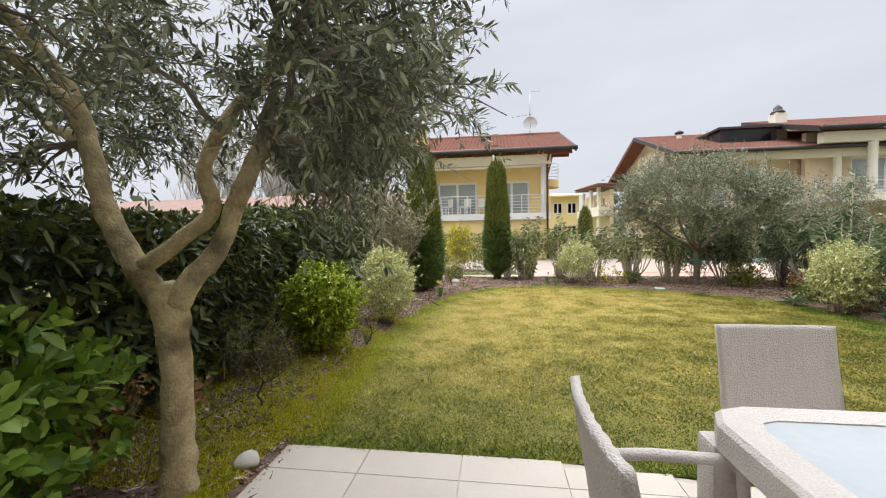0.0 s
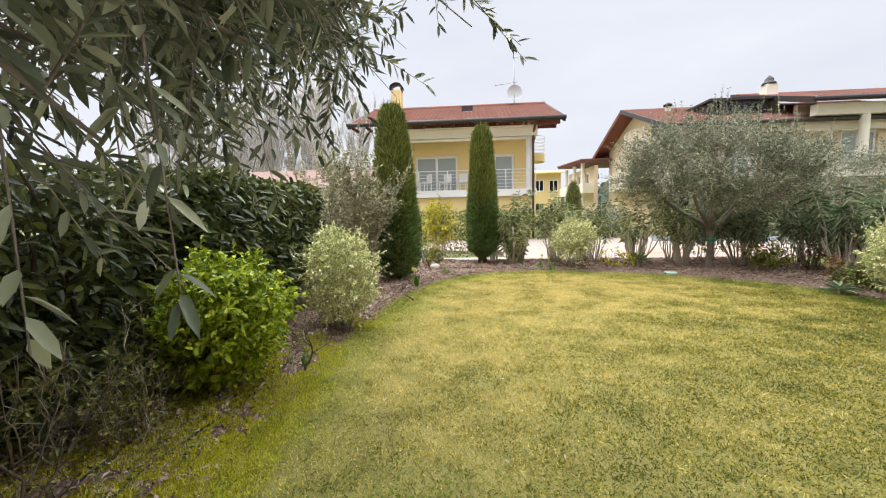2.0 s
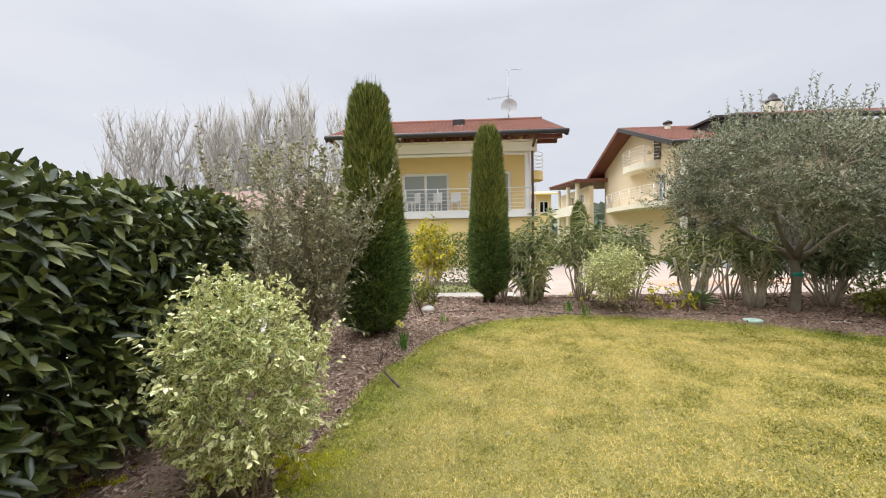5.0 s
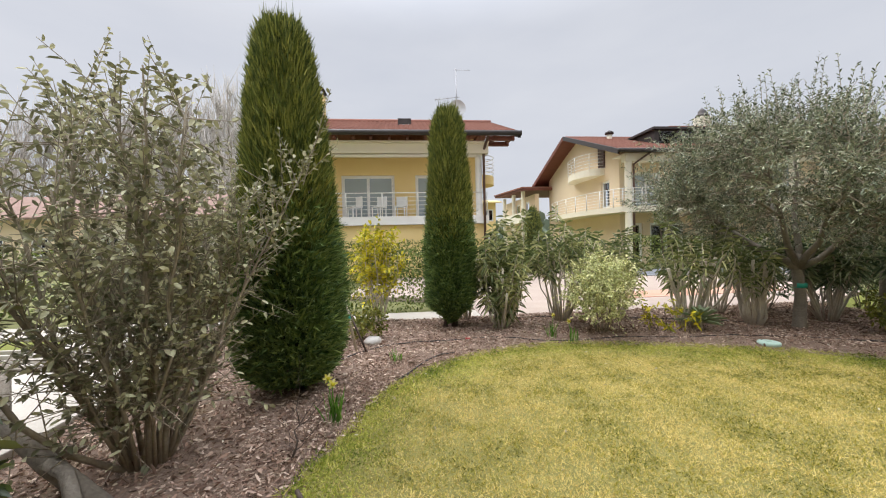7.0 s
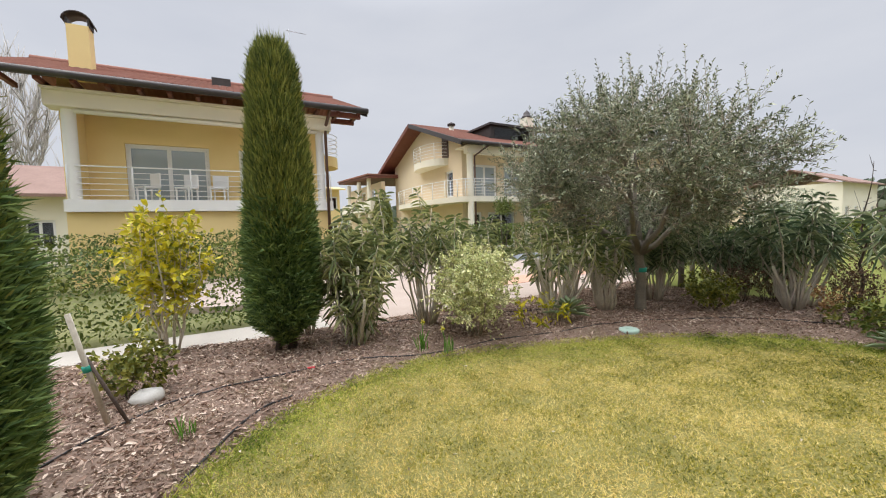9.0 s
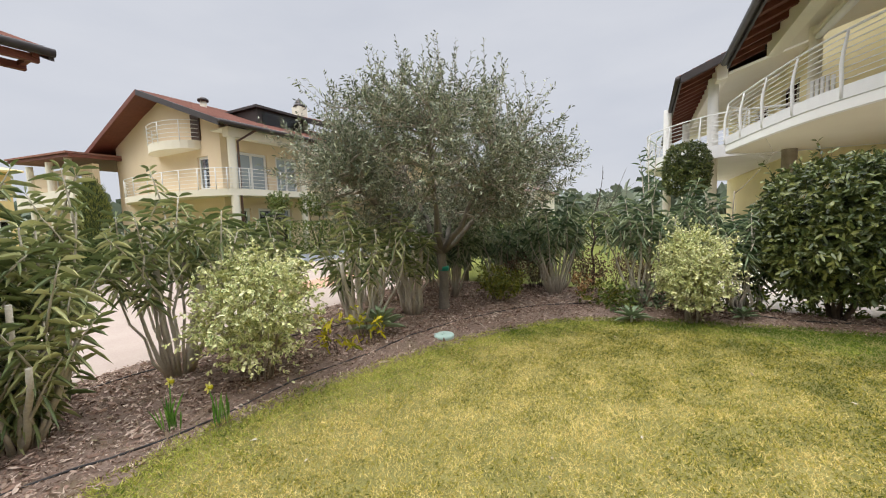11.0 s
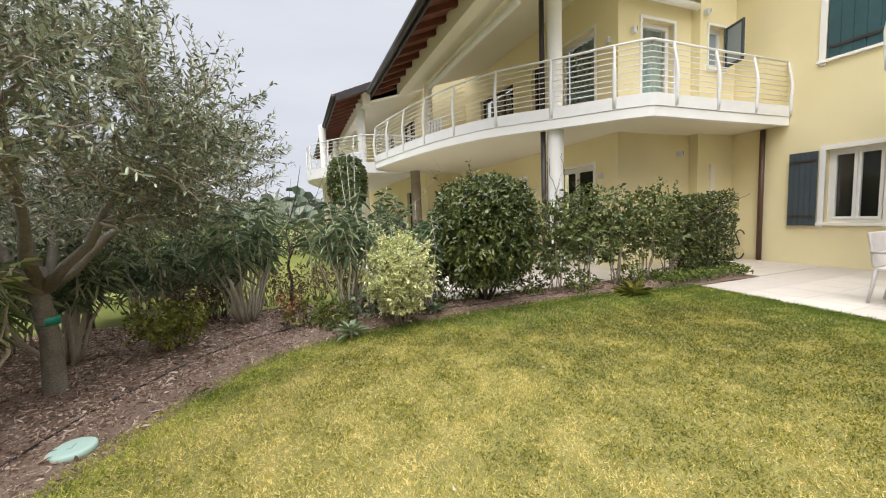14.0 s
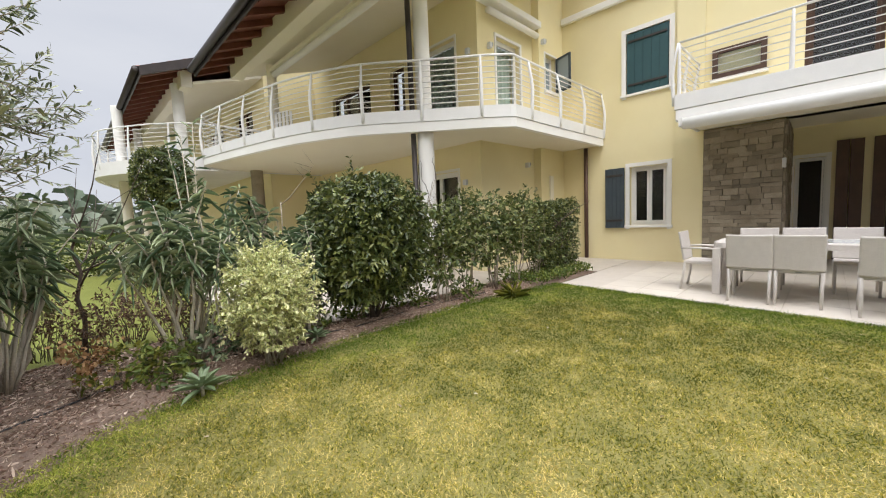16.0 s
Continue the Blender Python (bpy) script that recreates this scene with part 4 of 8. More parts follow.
def eave_side(parent, x0, x1, ye, ze, yr, back):
    """Overhanging eave: ye, ze its outer edge; yr the ridge; back: where the plaster ceiling begins."""
    zr = ze + (ye - yr) * PITCH
    sloped_slab("roof_underside", parent, x0, x1, ye, ze, yr, zr, 0.06, M_WOOD, "dark red boards")
    rooftop("roof_tiles", parent, x0, x1, ye + 0.03, ze + 0.03, yr, zr + 0.03, M_ROOF)
    n = int((x1 - x0) / 0.62)
    for i in range(n + 1):
        x = x0 + 0.06 + (x1 - x0 - 0.12) * i / n
        zb = ze - 0.06 + (ye - back) * PITCH
        sloped_slab("rafter", parent, x - 0.05, x + 0.05, ye - 0.06, ze - 0.06 + 0.02, back, zb, 0.13, M_WOOD)
    gutter(parent, (x0, ye + 0.07, ze - 0.02), (x1, ye + 0.07, ze - 0.02), 0.085)
    bpart("eave_board", (x0, x1, ye - 0.03, ye + 0.002, ze - 0.17, ze - 0.03), M_GUTTER, parent)
    bpart("ring_beam", (x0 + 0.3, x1 - 0.3, back - 0.28, back, ze - 0.16, ze + 0.30), M_CREAM, parent, "cream plastered beam", 0.01)
    zc = ze - 0.10
    sloped_slab("soffit", parent, x0 + 0.3, x1 - 0.3, back - 0.29, zc + 0.12, yr + 1.5, zc + 0.12 + (back - 0.29 - yr - 1.5) * 0.30, 0.08, M_CREAM, "cream plaster ceiling")


eave_side(roof, 5.6, 13.45, 5.1, 5.36, -2.0, 4.32)
rod("awning_tube", [(7.0, 3.70, 5.06), (11.9, 3.70, 5.06)], 0.07, M_WHITE, roof, "rolled white awning below the ceiling", 12)
bpart("awning_rail", (7.0, 11.9, 3.74, 3.80, 5.13, 5.20), M_CREAM, roof)
roof2 = thing("house_roof", "lower tiled roof stepping forward over the next flat", "roof", (0, 0, 0))
eave_side(roof2, 14.2, 27.5, 6.15, 5.36, -2.0, 5.2)
sloped_slab("verge_board", roof2, 14.12, 14.2, 6.15, 5.42, 1.0, 5.42 + 5.15 * PITCH, 0.24, M_GUTTER)
sloped_slab("verge_board", roof, 13.45, 13.5, 5.1, 5.42, 1.0, 5.42 + 4.1 * PITCH, 0.24, M_GUTTER)

# next flat: walls, balcony, columns
wall("wall_next_flat", "x", 3.0, -0.3, 14.702, 27.0, -0.1, 7.5, M_YELLOW, [(15.2, 17.2, 0.05, 2.3), (15.6, 17.4, 3.16, 5.2), (19.0, 21.0, 3.16, 5.2)], label="yellow wall of the neighbouring flat")
wall("wall_next_flat_side", "y", 14.4, 0.3, 1.0, 3.0, -0.1, 6.4, M_YELLOW, label="yellow side wall of the neighbouring flat")
for k, (x, z) in enumerate(((17.2, 0.05), (17.4, 3.16), (21.0, 3.16))):
    window("window_%d" % (11 + k), "dark glazed door of the neighbouring flat", (x, 3.0, z), 180, 2.0 if k != 1 else 1.8, 2.1 if k else 2.25, 2, 0, sill=False, rail_mat=M_BROWN)
CURVE2 = [(14.35, 3.2), (14.35, 4.9), (14.9, 5.75), (15.9, 6.5), (17.0, 7.0), (18.4, 6.95), (20.0, 6.6), (22.5, 5.9), (25.0, 5.0), (26.5, 3.0)]
edge2 = smooth_loop(CURVE2, 5, closed=False)
e = thing("curved_balcony", "curved white balcony of the neighbouring flat", "balcony", (0, 0, 0))
bm = bmesh.new()
prism(bm, [tuple(p) for p in edge2], 2.90, 3.10)
part("slab", bm, M_WHITE, e)
a, b = offset_line(edge2, -0.06), offset_line(edge2, 0.05)
bm = bmesh.new()
prism(bm, [tuple(p) for p in a] + [tuple(p) for p in b[::-1]], 2.87, 3.24)
part("fascia", bm, M_METALW, e)
balcony_rails(e, offset_line(edge2, 0.0), 3.36, 4.18, 8, 1.2, -0.05)
for x, y in ((15.1, 5.2), (18.6, 6.3), (22.0, 5.4)):
    column("column", "round white column of the neighbouring flat", x, y, 3.1, 5.4, 0.15, M_WHITE)
    column("column", "round white column under the neighbouring balcony", x, y, 0.02, 2.9, 0.15, M_CREAM)
column("stone_column", "stone-clad post under the neighbouring balcony", 13.9, 3.6, 0.02, 2.88, 0.17, M_STONE)
rear = bpart("closing_wall", (-7.3, 30.0, -9.0, -8.6, -0.1, 7.8), M_YELLOW)
tagged(rear, "plain rear wall closing the house block", "wall", kind="structure")
sl = sloped_slab("rear_roof", None, -7.3, 5.6, -1.7, 7.9, -9.0, 9.4, 0.2, M_WHITE)
tagged(sl, "plain roof slab over the house", "roof", kind="structure")

# ----- house across the courtyard -----


def far_window(parent, at, rz, w, h, n=2, glass=None):
    return window("window", "", at, rz, w, h, n, 0.0, glass=glass or M_GLASSL, sill=False, parent=parent, depth=0.10, member=0.07)


def chimney(parent, x, y, z0, z1, w, mat, cap="arched"):
    c = bpart("chimney", (x - w / 2, x + w / 2, y - w / 2, y + w / 2, z0, z1), mat, parent, "rendered chimney", 0.01)
    if cap == "arched":
        t = np.linspace(0, np.pi, 9)
        V = np.concatenate([np.stack([x + (w * 0.62) * np.cos(t), np.full(9, yy), z1 + 0.10 + 0.26 * np.sin(t)], 1) for yy in (y - w * 0.6, y + w * 0.6)])
        F = np.stack([np.arange(8), np.arange(1, 9), np.arange(10, 18), np.arange(9, 17)], 1)
        hood = npart("cowl", V, F, M_GUTTER, c, "arched dark metal cowl", True)
        md = hood.modifiers.new("thick", "SOLIDIFY")
        md.thickness = 0.03
        for s in (-1, 1):
            bpart("cowl_leg", (x + s * w * 0.5 - 0.03, x + s * w * 0.5 + 0.03, y - w * 0.4, y + w * 0.4, z1, z1 + 0.2), M_GUTTER, c)
    else:
        tubes("cowl", [([(x, y, z1), (x, y, z1 + 0.15), (x, y, z1 + 0.2), (x, y, z1 + 0.32), (x, y, z1 + 0.55)], [w * 0.62, w * 0.5, w * 0.36, w * 0.36, 0.02])], M_GUTTER, c, "pointed dark metal cowl", 10)
    return c


hA = thing("yellow_house", "yellow two-storey house with red tiled roof and balcony", "house", (0, 0, 0))
wall("wall", "x", 21.5, 0.3, -4.1, 2.75, -0.2, 5.6, M_AWALL, [(-3.2, -0.95, 2.3, 4.25), (-0.05, 1.95, 2.3, 4.25), (-2.2, -1.1, -0.1, 1.7)], hA)
wall("wall", "y", 2.75, -0.3, 21.802, 27.5, -0.2, 5.9, M_AWALL, (), hA)
wall("wall", "y", -4.4, 0.3, 20.6, 27.5, -0.2, 5.9, M_AWALL, (), hA)
for x0, w in ((-3.2, 2.25), (-0.05, 2.0)):
    far_window(hA, (x0, 21.5, 2.3), 0, w, 1.95)
far_window(hA, (-2.2, 21.5, -0.1), 0, 1.1, 1.8, 1, M_GLASS)
bal = bpart("balcony", (-4.4, 2.9, 20.35, 21.5, 2.06, 2.40), M_WHITE, hA, "white balcony slab with steel rails")
for i in range(6):
    rod("rail", [(-4.3, 20.42, 2.52 + i * 0.165), (2.85, 20.42, 2.52 + i * 0.165)], 0.022 if i == 5 else 0.011, M_METALW, bal, sides=5)
for i in range(6):
    x = -4.3 + i * 1.43
    rod("post", [(x, 20.42, 2.4), (x, 20.42, 3.36)], 0.025, M_METALW, bal, sides=5)
bpart("lower_wall_band", (-4.4, 2.75, 20.5, 20.75, -0.2, 2.05), M_AWALL, hA)
column("column", "", -4.2, 20.55, 2.4, 4.95, 0.16, M_WHITE, hA)
column("column", "", 2.55, 20.55, 2.4, 4.95, 0.14, M_WHITE, hA)
bpart("eave_beam", (-4.6, 2.9, 20.15, 20.75, 4.88, 5.28), M_CREAM, hA, "cream plastered beam", 0.03)
bpart("soffit", (-4.6, 2.9, 20.0, 21.5, 5.28, 5.34), M_CREAM, hA)
rod("awning_roll", [(-4.0, 20.2, 4.78), (2.4, 20.2, 4.78)], 0.06, M_CREAM, hA, sides=8)
ZA = 5.50
sloped_slab("roof_underside", hA, -6.0, 3.95, 19.55, ZA, 24.2, 7.30, 0.08, M_WOOD)
rooftop("roof_tiles", hA, -6.0, 3.95, 19.5, ZA + 0.06, 24.2, 7.36, M_ROOF)
rooftop("roof_tiles", hA, -6.0, 3.95, 28.9, ZA + 0.06, 24.2, 7.36, M_ROOF)
rod("ridge_tiles", [(-6.0, 24.2, 7.40), (3.97, 24.2, 7.40)], 0.11, M_ROOF, hA, sides=8)
sloped_slab("verge_board", hA, 3.95, 4.05, 19.5, ZA + 0.08, 24.2, 7.40, 0.25, M_GUTTER)
sloped_slab("verge_board", hA, -6.1, -6.0, 19.5, ZA + 0.08, 24.2, 7.40, 0.25, M_GUTTER)
gutter(hA, (-6.1, 19.44, ZA), (4.05, 19.44, ZA), 0.10)
for i in range(15):
    x = -5.9 + i * 0.69
    bpart("rafter", (x - 0.05, x + 0.05, 19.6, 20.6, ZA - 0.14, ZA - 0.02), M_WOOD, hA)
for x, y in ((3.3, 19.75), (3.3, 20.6)):
    bpart("bracket", (2.8, 3.85, y - 0.07, y + 0.07, ZA - 0.22, ZA - 0.05), M_WOOD, hA)
rod("downpipe", [(2.75, 19.5, ZA - 0.05), (2.72, 20.2, 5.05), (2.72, 20.3, 4.8), (2.72, 20.3, 0)], 0.055, M_PIPE, hA, sides=8)
chimney(hA, -4.15, 22.0, 6.2, 7.75, 0.52, M_AWALL)
v = bpart("roof_vent", (-0.75, -0.15, 22.3, 22.8, 6.55, 6.95), M_GUTTER, hA, "low dark roof vent")
bpart("vent_base", (-0.68, -0.22, 22.25, 22.75, 6.45, 6.66), M_WHITE, v)
rod("mast", [(2.2, 24.0, 7.2), (2.2, 24.0, 10.0)], 0.025, M_CABLE, hA, "antenna mast", 6)
rod("antenna_boom", [(1.1, 24.0, 8.45), (2.4, 24.0, 8.6)], 0.014, M_CABLE, hA, sides=5)
rod("antenna_boom", [(2.1, 24.0, 9.95), (2.9, 24.0, 9.95)], 0.014, M_CABLE, hA, sides=5)
for i in range(6):
    rod("antenna_element", [(1.15 + i * 0.2, 23.8, 8.46 + i * 0.022), (1.15 + i * 0.2, 24.2, 8.46 + i * 0.022)], 0.008, M_CABLE, hA, sides=4)
t = np.linspace(0, 1, 6)
V, F = [], []
for k, r in enumerate(t):
    a = np.arange(20) * 2 * np.pi / 20
    V.append(np.stack([2.2 + 0.42 * r * np.cos(a), np.full(20, 23.86) - 0.12 * r * r, 7.95 + 0.42 * r * np.sin(a)], 1))
for k in range(5):
    i = np.arange(20)
    F.append(np.stack([k * 20 + i, k * 20 + (i + 1) % 20, k * 20 + 20 + (i + 1) % 20, k * 20 + 20 + i], 1))
dish = npart("satellite_dish", np.concatenate(V), np.concatenate(F), M_DISH, hA, "pale round satellite dish", True)
rod("feed_arm", [(2.2, 23.9, 7.6), (2.2, 23.4, 7.9)], 0.012, M_CABLE, dish, sides=5)
t = np.linspace(-0.2, np.pi * 0.75, 14)
cl = np.stack([2.9 + 0.75 * np.sin(t), 22.6 - 0.85 * np.cos(t)], 1)
bm = bmesh.new()
prism(bm, [(2.75, 21.7)] + [tuple(p) for p in cl] + [(2.75, 23.3)], 3.9, 4.3)
side = part("side_balcony", bm, M_AWALL, hA, "small curved side balcony")
for i in range(5):
    rod("rail", np.c_[cl, np.full(len(cl), 4.45 + i * 0.18)], 0.014, M_METALW, side, sides=5)

# ----- beige house at the far side of the courtyard -----
hB = thing("beige_house", "beige three-storey house with red gable roof and curved balconies", "house", (0, 0, 0))
XG, YE, ZE, YR, ZR = 9.95, 22.6, 5.62, 28.9, 7.95
wall("wall", "x", 24.2, 0.3, 11.202, 24.0, -0.2, 5.9, M_BWALL, [(11.6, 13.3, 2.85, 4.8), (13.8, 15.2, 2.85, 4.8), (11.4, 12.2, 0.0, 2.1), (12.6, 14.6, 0.0, 2.1), (18.6, 20.4, 3.0, 4.9)], hB)
wall("wall", "y", 10.9, 0.3, 24.2, 34.0, -0.2, 6.2, M_BWALL, [(25.2, 26.1, 3.0, 4.6)], hB)
bm = bmesh.new()
vs = [bm.verts.new(p) for p in ((10.9, 24.2, 6.2), (10.9, 33.6, 6.2), (10.9, YR, ZR - 0.2), (11.2, 24.2, 6.2), (11.2, 33.6, 6.2), (11.2, YR, ZR - 0.2))]
for q in ((0, 1, 2), (5, 4, 3), (0, 3, 4, 1), (1, 4, 5, 2), (2, 5, 3, 0)):
    bm.faces.new([vs[i] for i in q])
part("gable", bm, M_BWALL, hB)
for x0, z, w, h in ((11.6, 2.85, 1.7, 1.95), (13.8, 2.85, 1.4, 1.95), (11.4, 0, 0.8, 2.1), (12.6, 0, 2.0, 2.1), (18.6, 3.0, 1.8, 1.9)):
    far_window(hB, (x0, 24.2, z), 0, w, h, 2 if w > 1 else 1, M_GLASSL if z > 1 else M_GLASS)
far_window(hB, (10.9, 26.1, 3.0), -90, 0.9, 1.6, 1, M_GLASS)
bpart("upper_door", (10.84, 10.9, 25.6, 26.3, 5.35, 6.6), M_BROWN, hB, "dark upper balcony door")
clB = smooth_loop([(10.95, 33.0), (9.9, 31.0), (9.6, 28.0), (9.7, 25.5), (10.2, 23.6), (10.9, 22.95), (13.0, 22.9), (24.0, 22.9)], 6, closed=False)
bm = bmesh.new()
prism(bm, [tuple(p) for p in clB] + [(24.0, 24.2), (10.9, 24.2)], 2.62, 2.92)
bal = part("balcony", bm, M_CREAM, hB, "long curved cream balcony")
for i in range(6):
    rod("rail", np.c_[clB, np.full(len(clB), 3.02 + i * 0.16)], 0.02 if i == 5 else 0.011, M_METALW, bal, sides=5)
for i in range(0, len(clB), 3):
    rod("post", [(clB[i][0], clB[i][1], 2.9), (clB[i][0], clB[i][1], 3.82)], 0.024, M_METALW, bal, sides=5)
for x in (14.2, 15.6, 17.0, 18.4, 19.8, 21.2, 22.6):
    rod("post", [(x, 22.9, 2.9), (x, 22.9, 3.82)], 0.024, M_METALW, bal, sides=5)
t = np.linspace(-np.pi / 2, np.pi / 2, 14)
cu = np.stack([10.9 - 1.0 * np.cos(t), 27.6 + 1.9 * np.sin(t)], 1)
bm = bmesh.new()
prism(bm, [tuple(p) for p in cu], 4.95, 5.35)
ub = part("upper_balcony", bm, M_CREAM, hB, "small curved upper balcony")
for i in range(5):
    rod("rail", np.c_[cu, np.full(len(cu), 5.5 + i * 0.19)], 0.016, M_METALW, ub, sides=5)
for i in range(0, 14, 3):
    rod("post", [(cu[i][0], cu[i][1], 5.3), (cu[i][0], cu[i][1], 6.26)], 0.02, M_METALW, ub, sides=5)
for x, y in ((10.75, 23.15), (14.6, 23.15), (18.2, 23.15), (21.8, 23.15)):
    column("column", "", x, y, 2.9, 5.5, 0.17, M_CREAM, hB)
    column("column", "", x, y, -0.2, 2.63, 0.17, M_CREAM, hB)
bpart("eave_beam", (10.5, 24.0, 22.95, 23.35, 5.15, 5.5), M_CREAM, hB, bevel=0.02)
bpart("soffit", (10.5, 24.0, 22.95, 24.2, 5.5, 5.56), M_CREAM, hB)
sloped_slab("roof_underside", hB, XG, 24.5, YE, ZE, YR, ZR, 0.10, M_WOOD)
rooftop("roof_tiles", hB, XG, 24.5, YE - 0.04, ZE + 0.04, YR, ZR + 0.04, M_ROOF)
sloped_slab("roof_underside", hB, XG, 24.5, 35.2, 5.55, YR, ZR, 0.10, M_WOOD)
rooftop("roof_tiles", hB, XG, 24.5, 35.2, 5.59, YR, ZR + 0.04, M_ROOF)
sloped_slab("verge_board", hB, XG - 0.1, XG, YE - 0.05, ZE + 0.06, YR, ZR + 0.06, 0.26, M_GUTTER)
sloped_slab("verge_board", hB, XG - 0.1, XG, 35.2, 5.61, YR, ZR + 0.06, 0.26, M_WOOD)
gutter(hB, (XG - 0.1, YE - 0.1, ZE - 0.02), (24.5, YE - 0.1, ZE - 0.02), 0.10)
rod("downpipe", [(11.6, YE - 0.05, ZE - 0.08), (10.95, 23.0, 5.0), (10.95, 23.0, 2.9), (10.95, 23.0, 0)], 0.05, M_PIPE, hB, sides=8)
rod("vent_pipe", [(12.2, 27.4, 7.2), (12.2, 27.4, 7.75)], 0.16, M_CREAM, hB, sides=10)
tubes("vent_cowl", [([(12.2, 27.4, 7.75), (12.2, 27.4, 7.86), (12.2, 27.4, 7.98)], [0.26, 0.26, 0.05])], M_GUTTER, hB, "dark round vent cowl", 10)
dm = bpart("dormer", (13.2, 16.2, 24.6, 27.0, 6.3, 7.2), M_GUTTER, hB, "flat-roofed dark dormer", 0.02)
bpart("dormer_roof", (13.0, 16.4, 24.35, 27.2, 7.2, 7.32), M_GUTTER, dm)
bpart("dormer_glass", (13.5, 15.9, 24.57, 24.6, 6.5, 7.1), M_GLASS, dm)
chimney(hB, 16.9, 25.6, 6.6, 8.25, 0.62, M_CREAM, "pointed")
# taller wing to the right
wall("wing_wall", "x", 23.6, 0.3, 17.0, 32.0, 3.0, 6.6, M_BWALL, [(19.2, 21.0, 3.3, 5.2)], hB)
far_window(hB, (19.2, 23.6, 3.3), 0, 1.8, 1.9)
bpart("wing_beam", (16.8, 32.0, 22.2, 22.6, 5.75, 6.3), M_CREAM, hB, bevel=0.02)
sloped_slab("wing_underside", hB, 16.4, 33.0, 21.8, 6.42, 28.0, 8.35, 0.12, M_WOOD)
rooftop("wing_tiles", hB, 16.4, 33.0, 21.75, 6.5, 28.0, 8.42, M_ROOF)
sloped_slab("wing_verge", hB, 16.3, 16.4, 21.75, 6.52, 28.0, 8.45, 0.3, M_GUTTER)
gutter(hB, (16.3, 21.7, 6.42), (33.0, 21.7, 6.42), 0.11)
for x in (19.2, 23.0, 27.0):
    column("column", "", x, 22.4, 3.0, 5.8, 0.2, M_CREAM, hB)
bpart("wing_balcony", (17.0, 32.0, 21.9, 23.6, 2.7, 3.1), M_CREAM, hB)
for i in range(5):
    rod("rail", [(17.0, 21.95, 3.22 + i * 0.17), (32.0, 21.95, 3.22 + i * 0.17)], 0.013, M_METALW, hB, sides=5)
# lower wing behind the gable
wall("wing_wall", "y", 9.6, 0.3, 33.6, 42.0, -0.2, 4.9, M_BWALL, [(35.0, 36.2, 3.0, 4.5), (37.6, 38.8, 3.0, 4.5)], hB)
for y in (36.2, 38.8):
    far_window(hB, (9.6, y, 3.0), -90, 1.2, 1.5, 1, M_GLASS)
sloped_slab("wing_underside", hB, 8.6, 16.0, 33.4, 5.3, 42.5, 5.75, 0.16, M_WOOD)
sloped_slab("wing_tiles", hB, 8.5, 16.0, 33.4, 5.42, 42.5, 5.87, 0.10, M_ROOF)
for y in (34.4, 37.0, 40.0):
    column("column", "", 8.9, y, -0.2, 5.2, 0.16, M_CREAM, hB)
bpart("wing_balcony", (8.7, 9.6, 33.6, 42.0, 2.7, 3.5), M_CREAM, hB)


def plain_house(label, x0, x1, y0, y1, h, rise, mat, cols, storeys=1, roof_mat=None):
    """A distant house: rendered walls with windows on its near side and a tiled gable roof."""
    e = thing("distant_house", label, "house", (0, 0, 0), "distant houses")
    holes = []
    for s in range(storeys):
        for c in range(cols):
            xc = x0 + (x1 - x0) * (c + 0.5) / cols
            holes.append((xc - 0.6, xc + 0.6, 0.8 + s * 3.0, 2.3 + s * 3.0))
    wall("wall", "x", y0, 0.3, x0, x1, -0.2, h, mat, holes, e)
    for hx0, hx1, hz0, hz1 in holes:
        far_window(e, (hx0, y0, hz0), 0, hx1 - hx0, hz1 - hz0, 2, M_GLASS)
    for xx, th in ((x0, 0.3), (x1, -0.3)):
        wall("wall", "y", xx, th, y0 + 0.3, y1, -0.2, h, mat, (), e)
    yr = (y0 + y1) / 2
    for ya, sgn in ((y0 - 0.7, 1), (y1 + 0.7, -1)):
        sloped_slab("roof_slope", e, x0 - 0.6, x1 + 0.6, ya, h, yr, h + rise, 0.16, roof_mat or M_FARROOF)
    return e


plain_house("yellow house beyond the courtyard with flat upper storey", 5.6, 11.0, 52.0, 60.0, 6.2, 0.7, M_AWALL, 3, 2, M_AWALL)
plain_house("pale yellow far house behind the cypress", 3.0, 8.0, 58.0, 66.0, 8.3, 0.6, M_AWALL, 2, 2, M_CREAM)
plain_house("distant low house with brown tiled roof", -22.0, -7.5, 33.0, 41.0, 3.6, 2.0, M_CREAM, 5)
plain_house("distant red-roofed house behind the hedge", -44.0, -26.0, 36.0, 46.0, 3.8, 2.2, M_BWALL, 6)
plain_house("distant pale house beyond the neighbour's garden", 60.0, 72.0, 22.0, 31.0, 5.0, 2.0, M_CREAM, 4, 1)
plain_house("distant reddish house beyond the neighbour's garden", 74.0, 92.0, 30.0, 42.0, 6.5, 2.4, M_BWALL, 4, 2)

# ---------- plants ----------


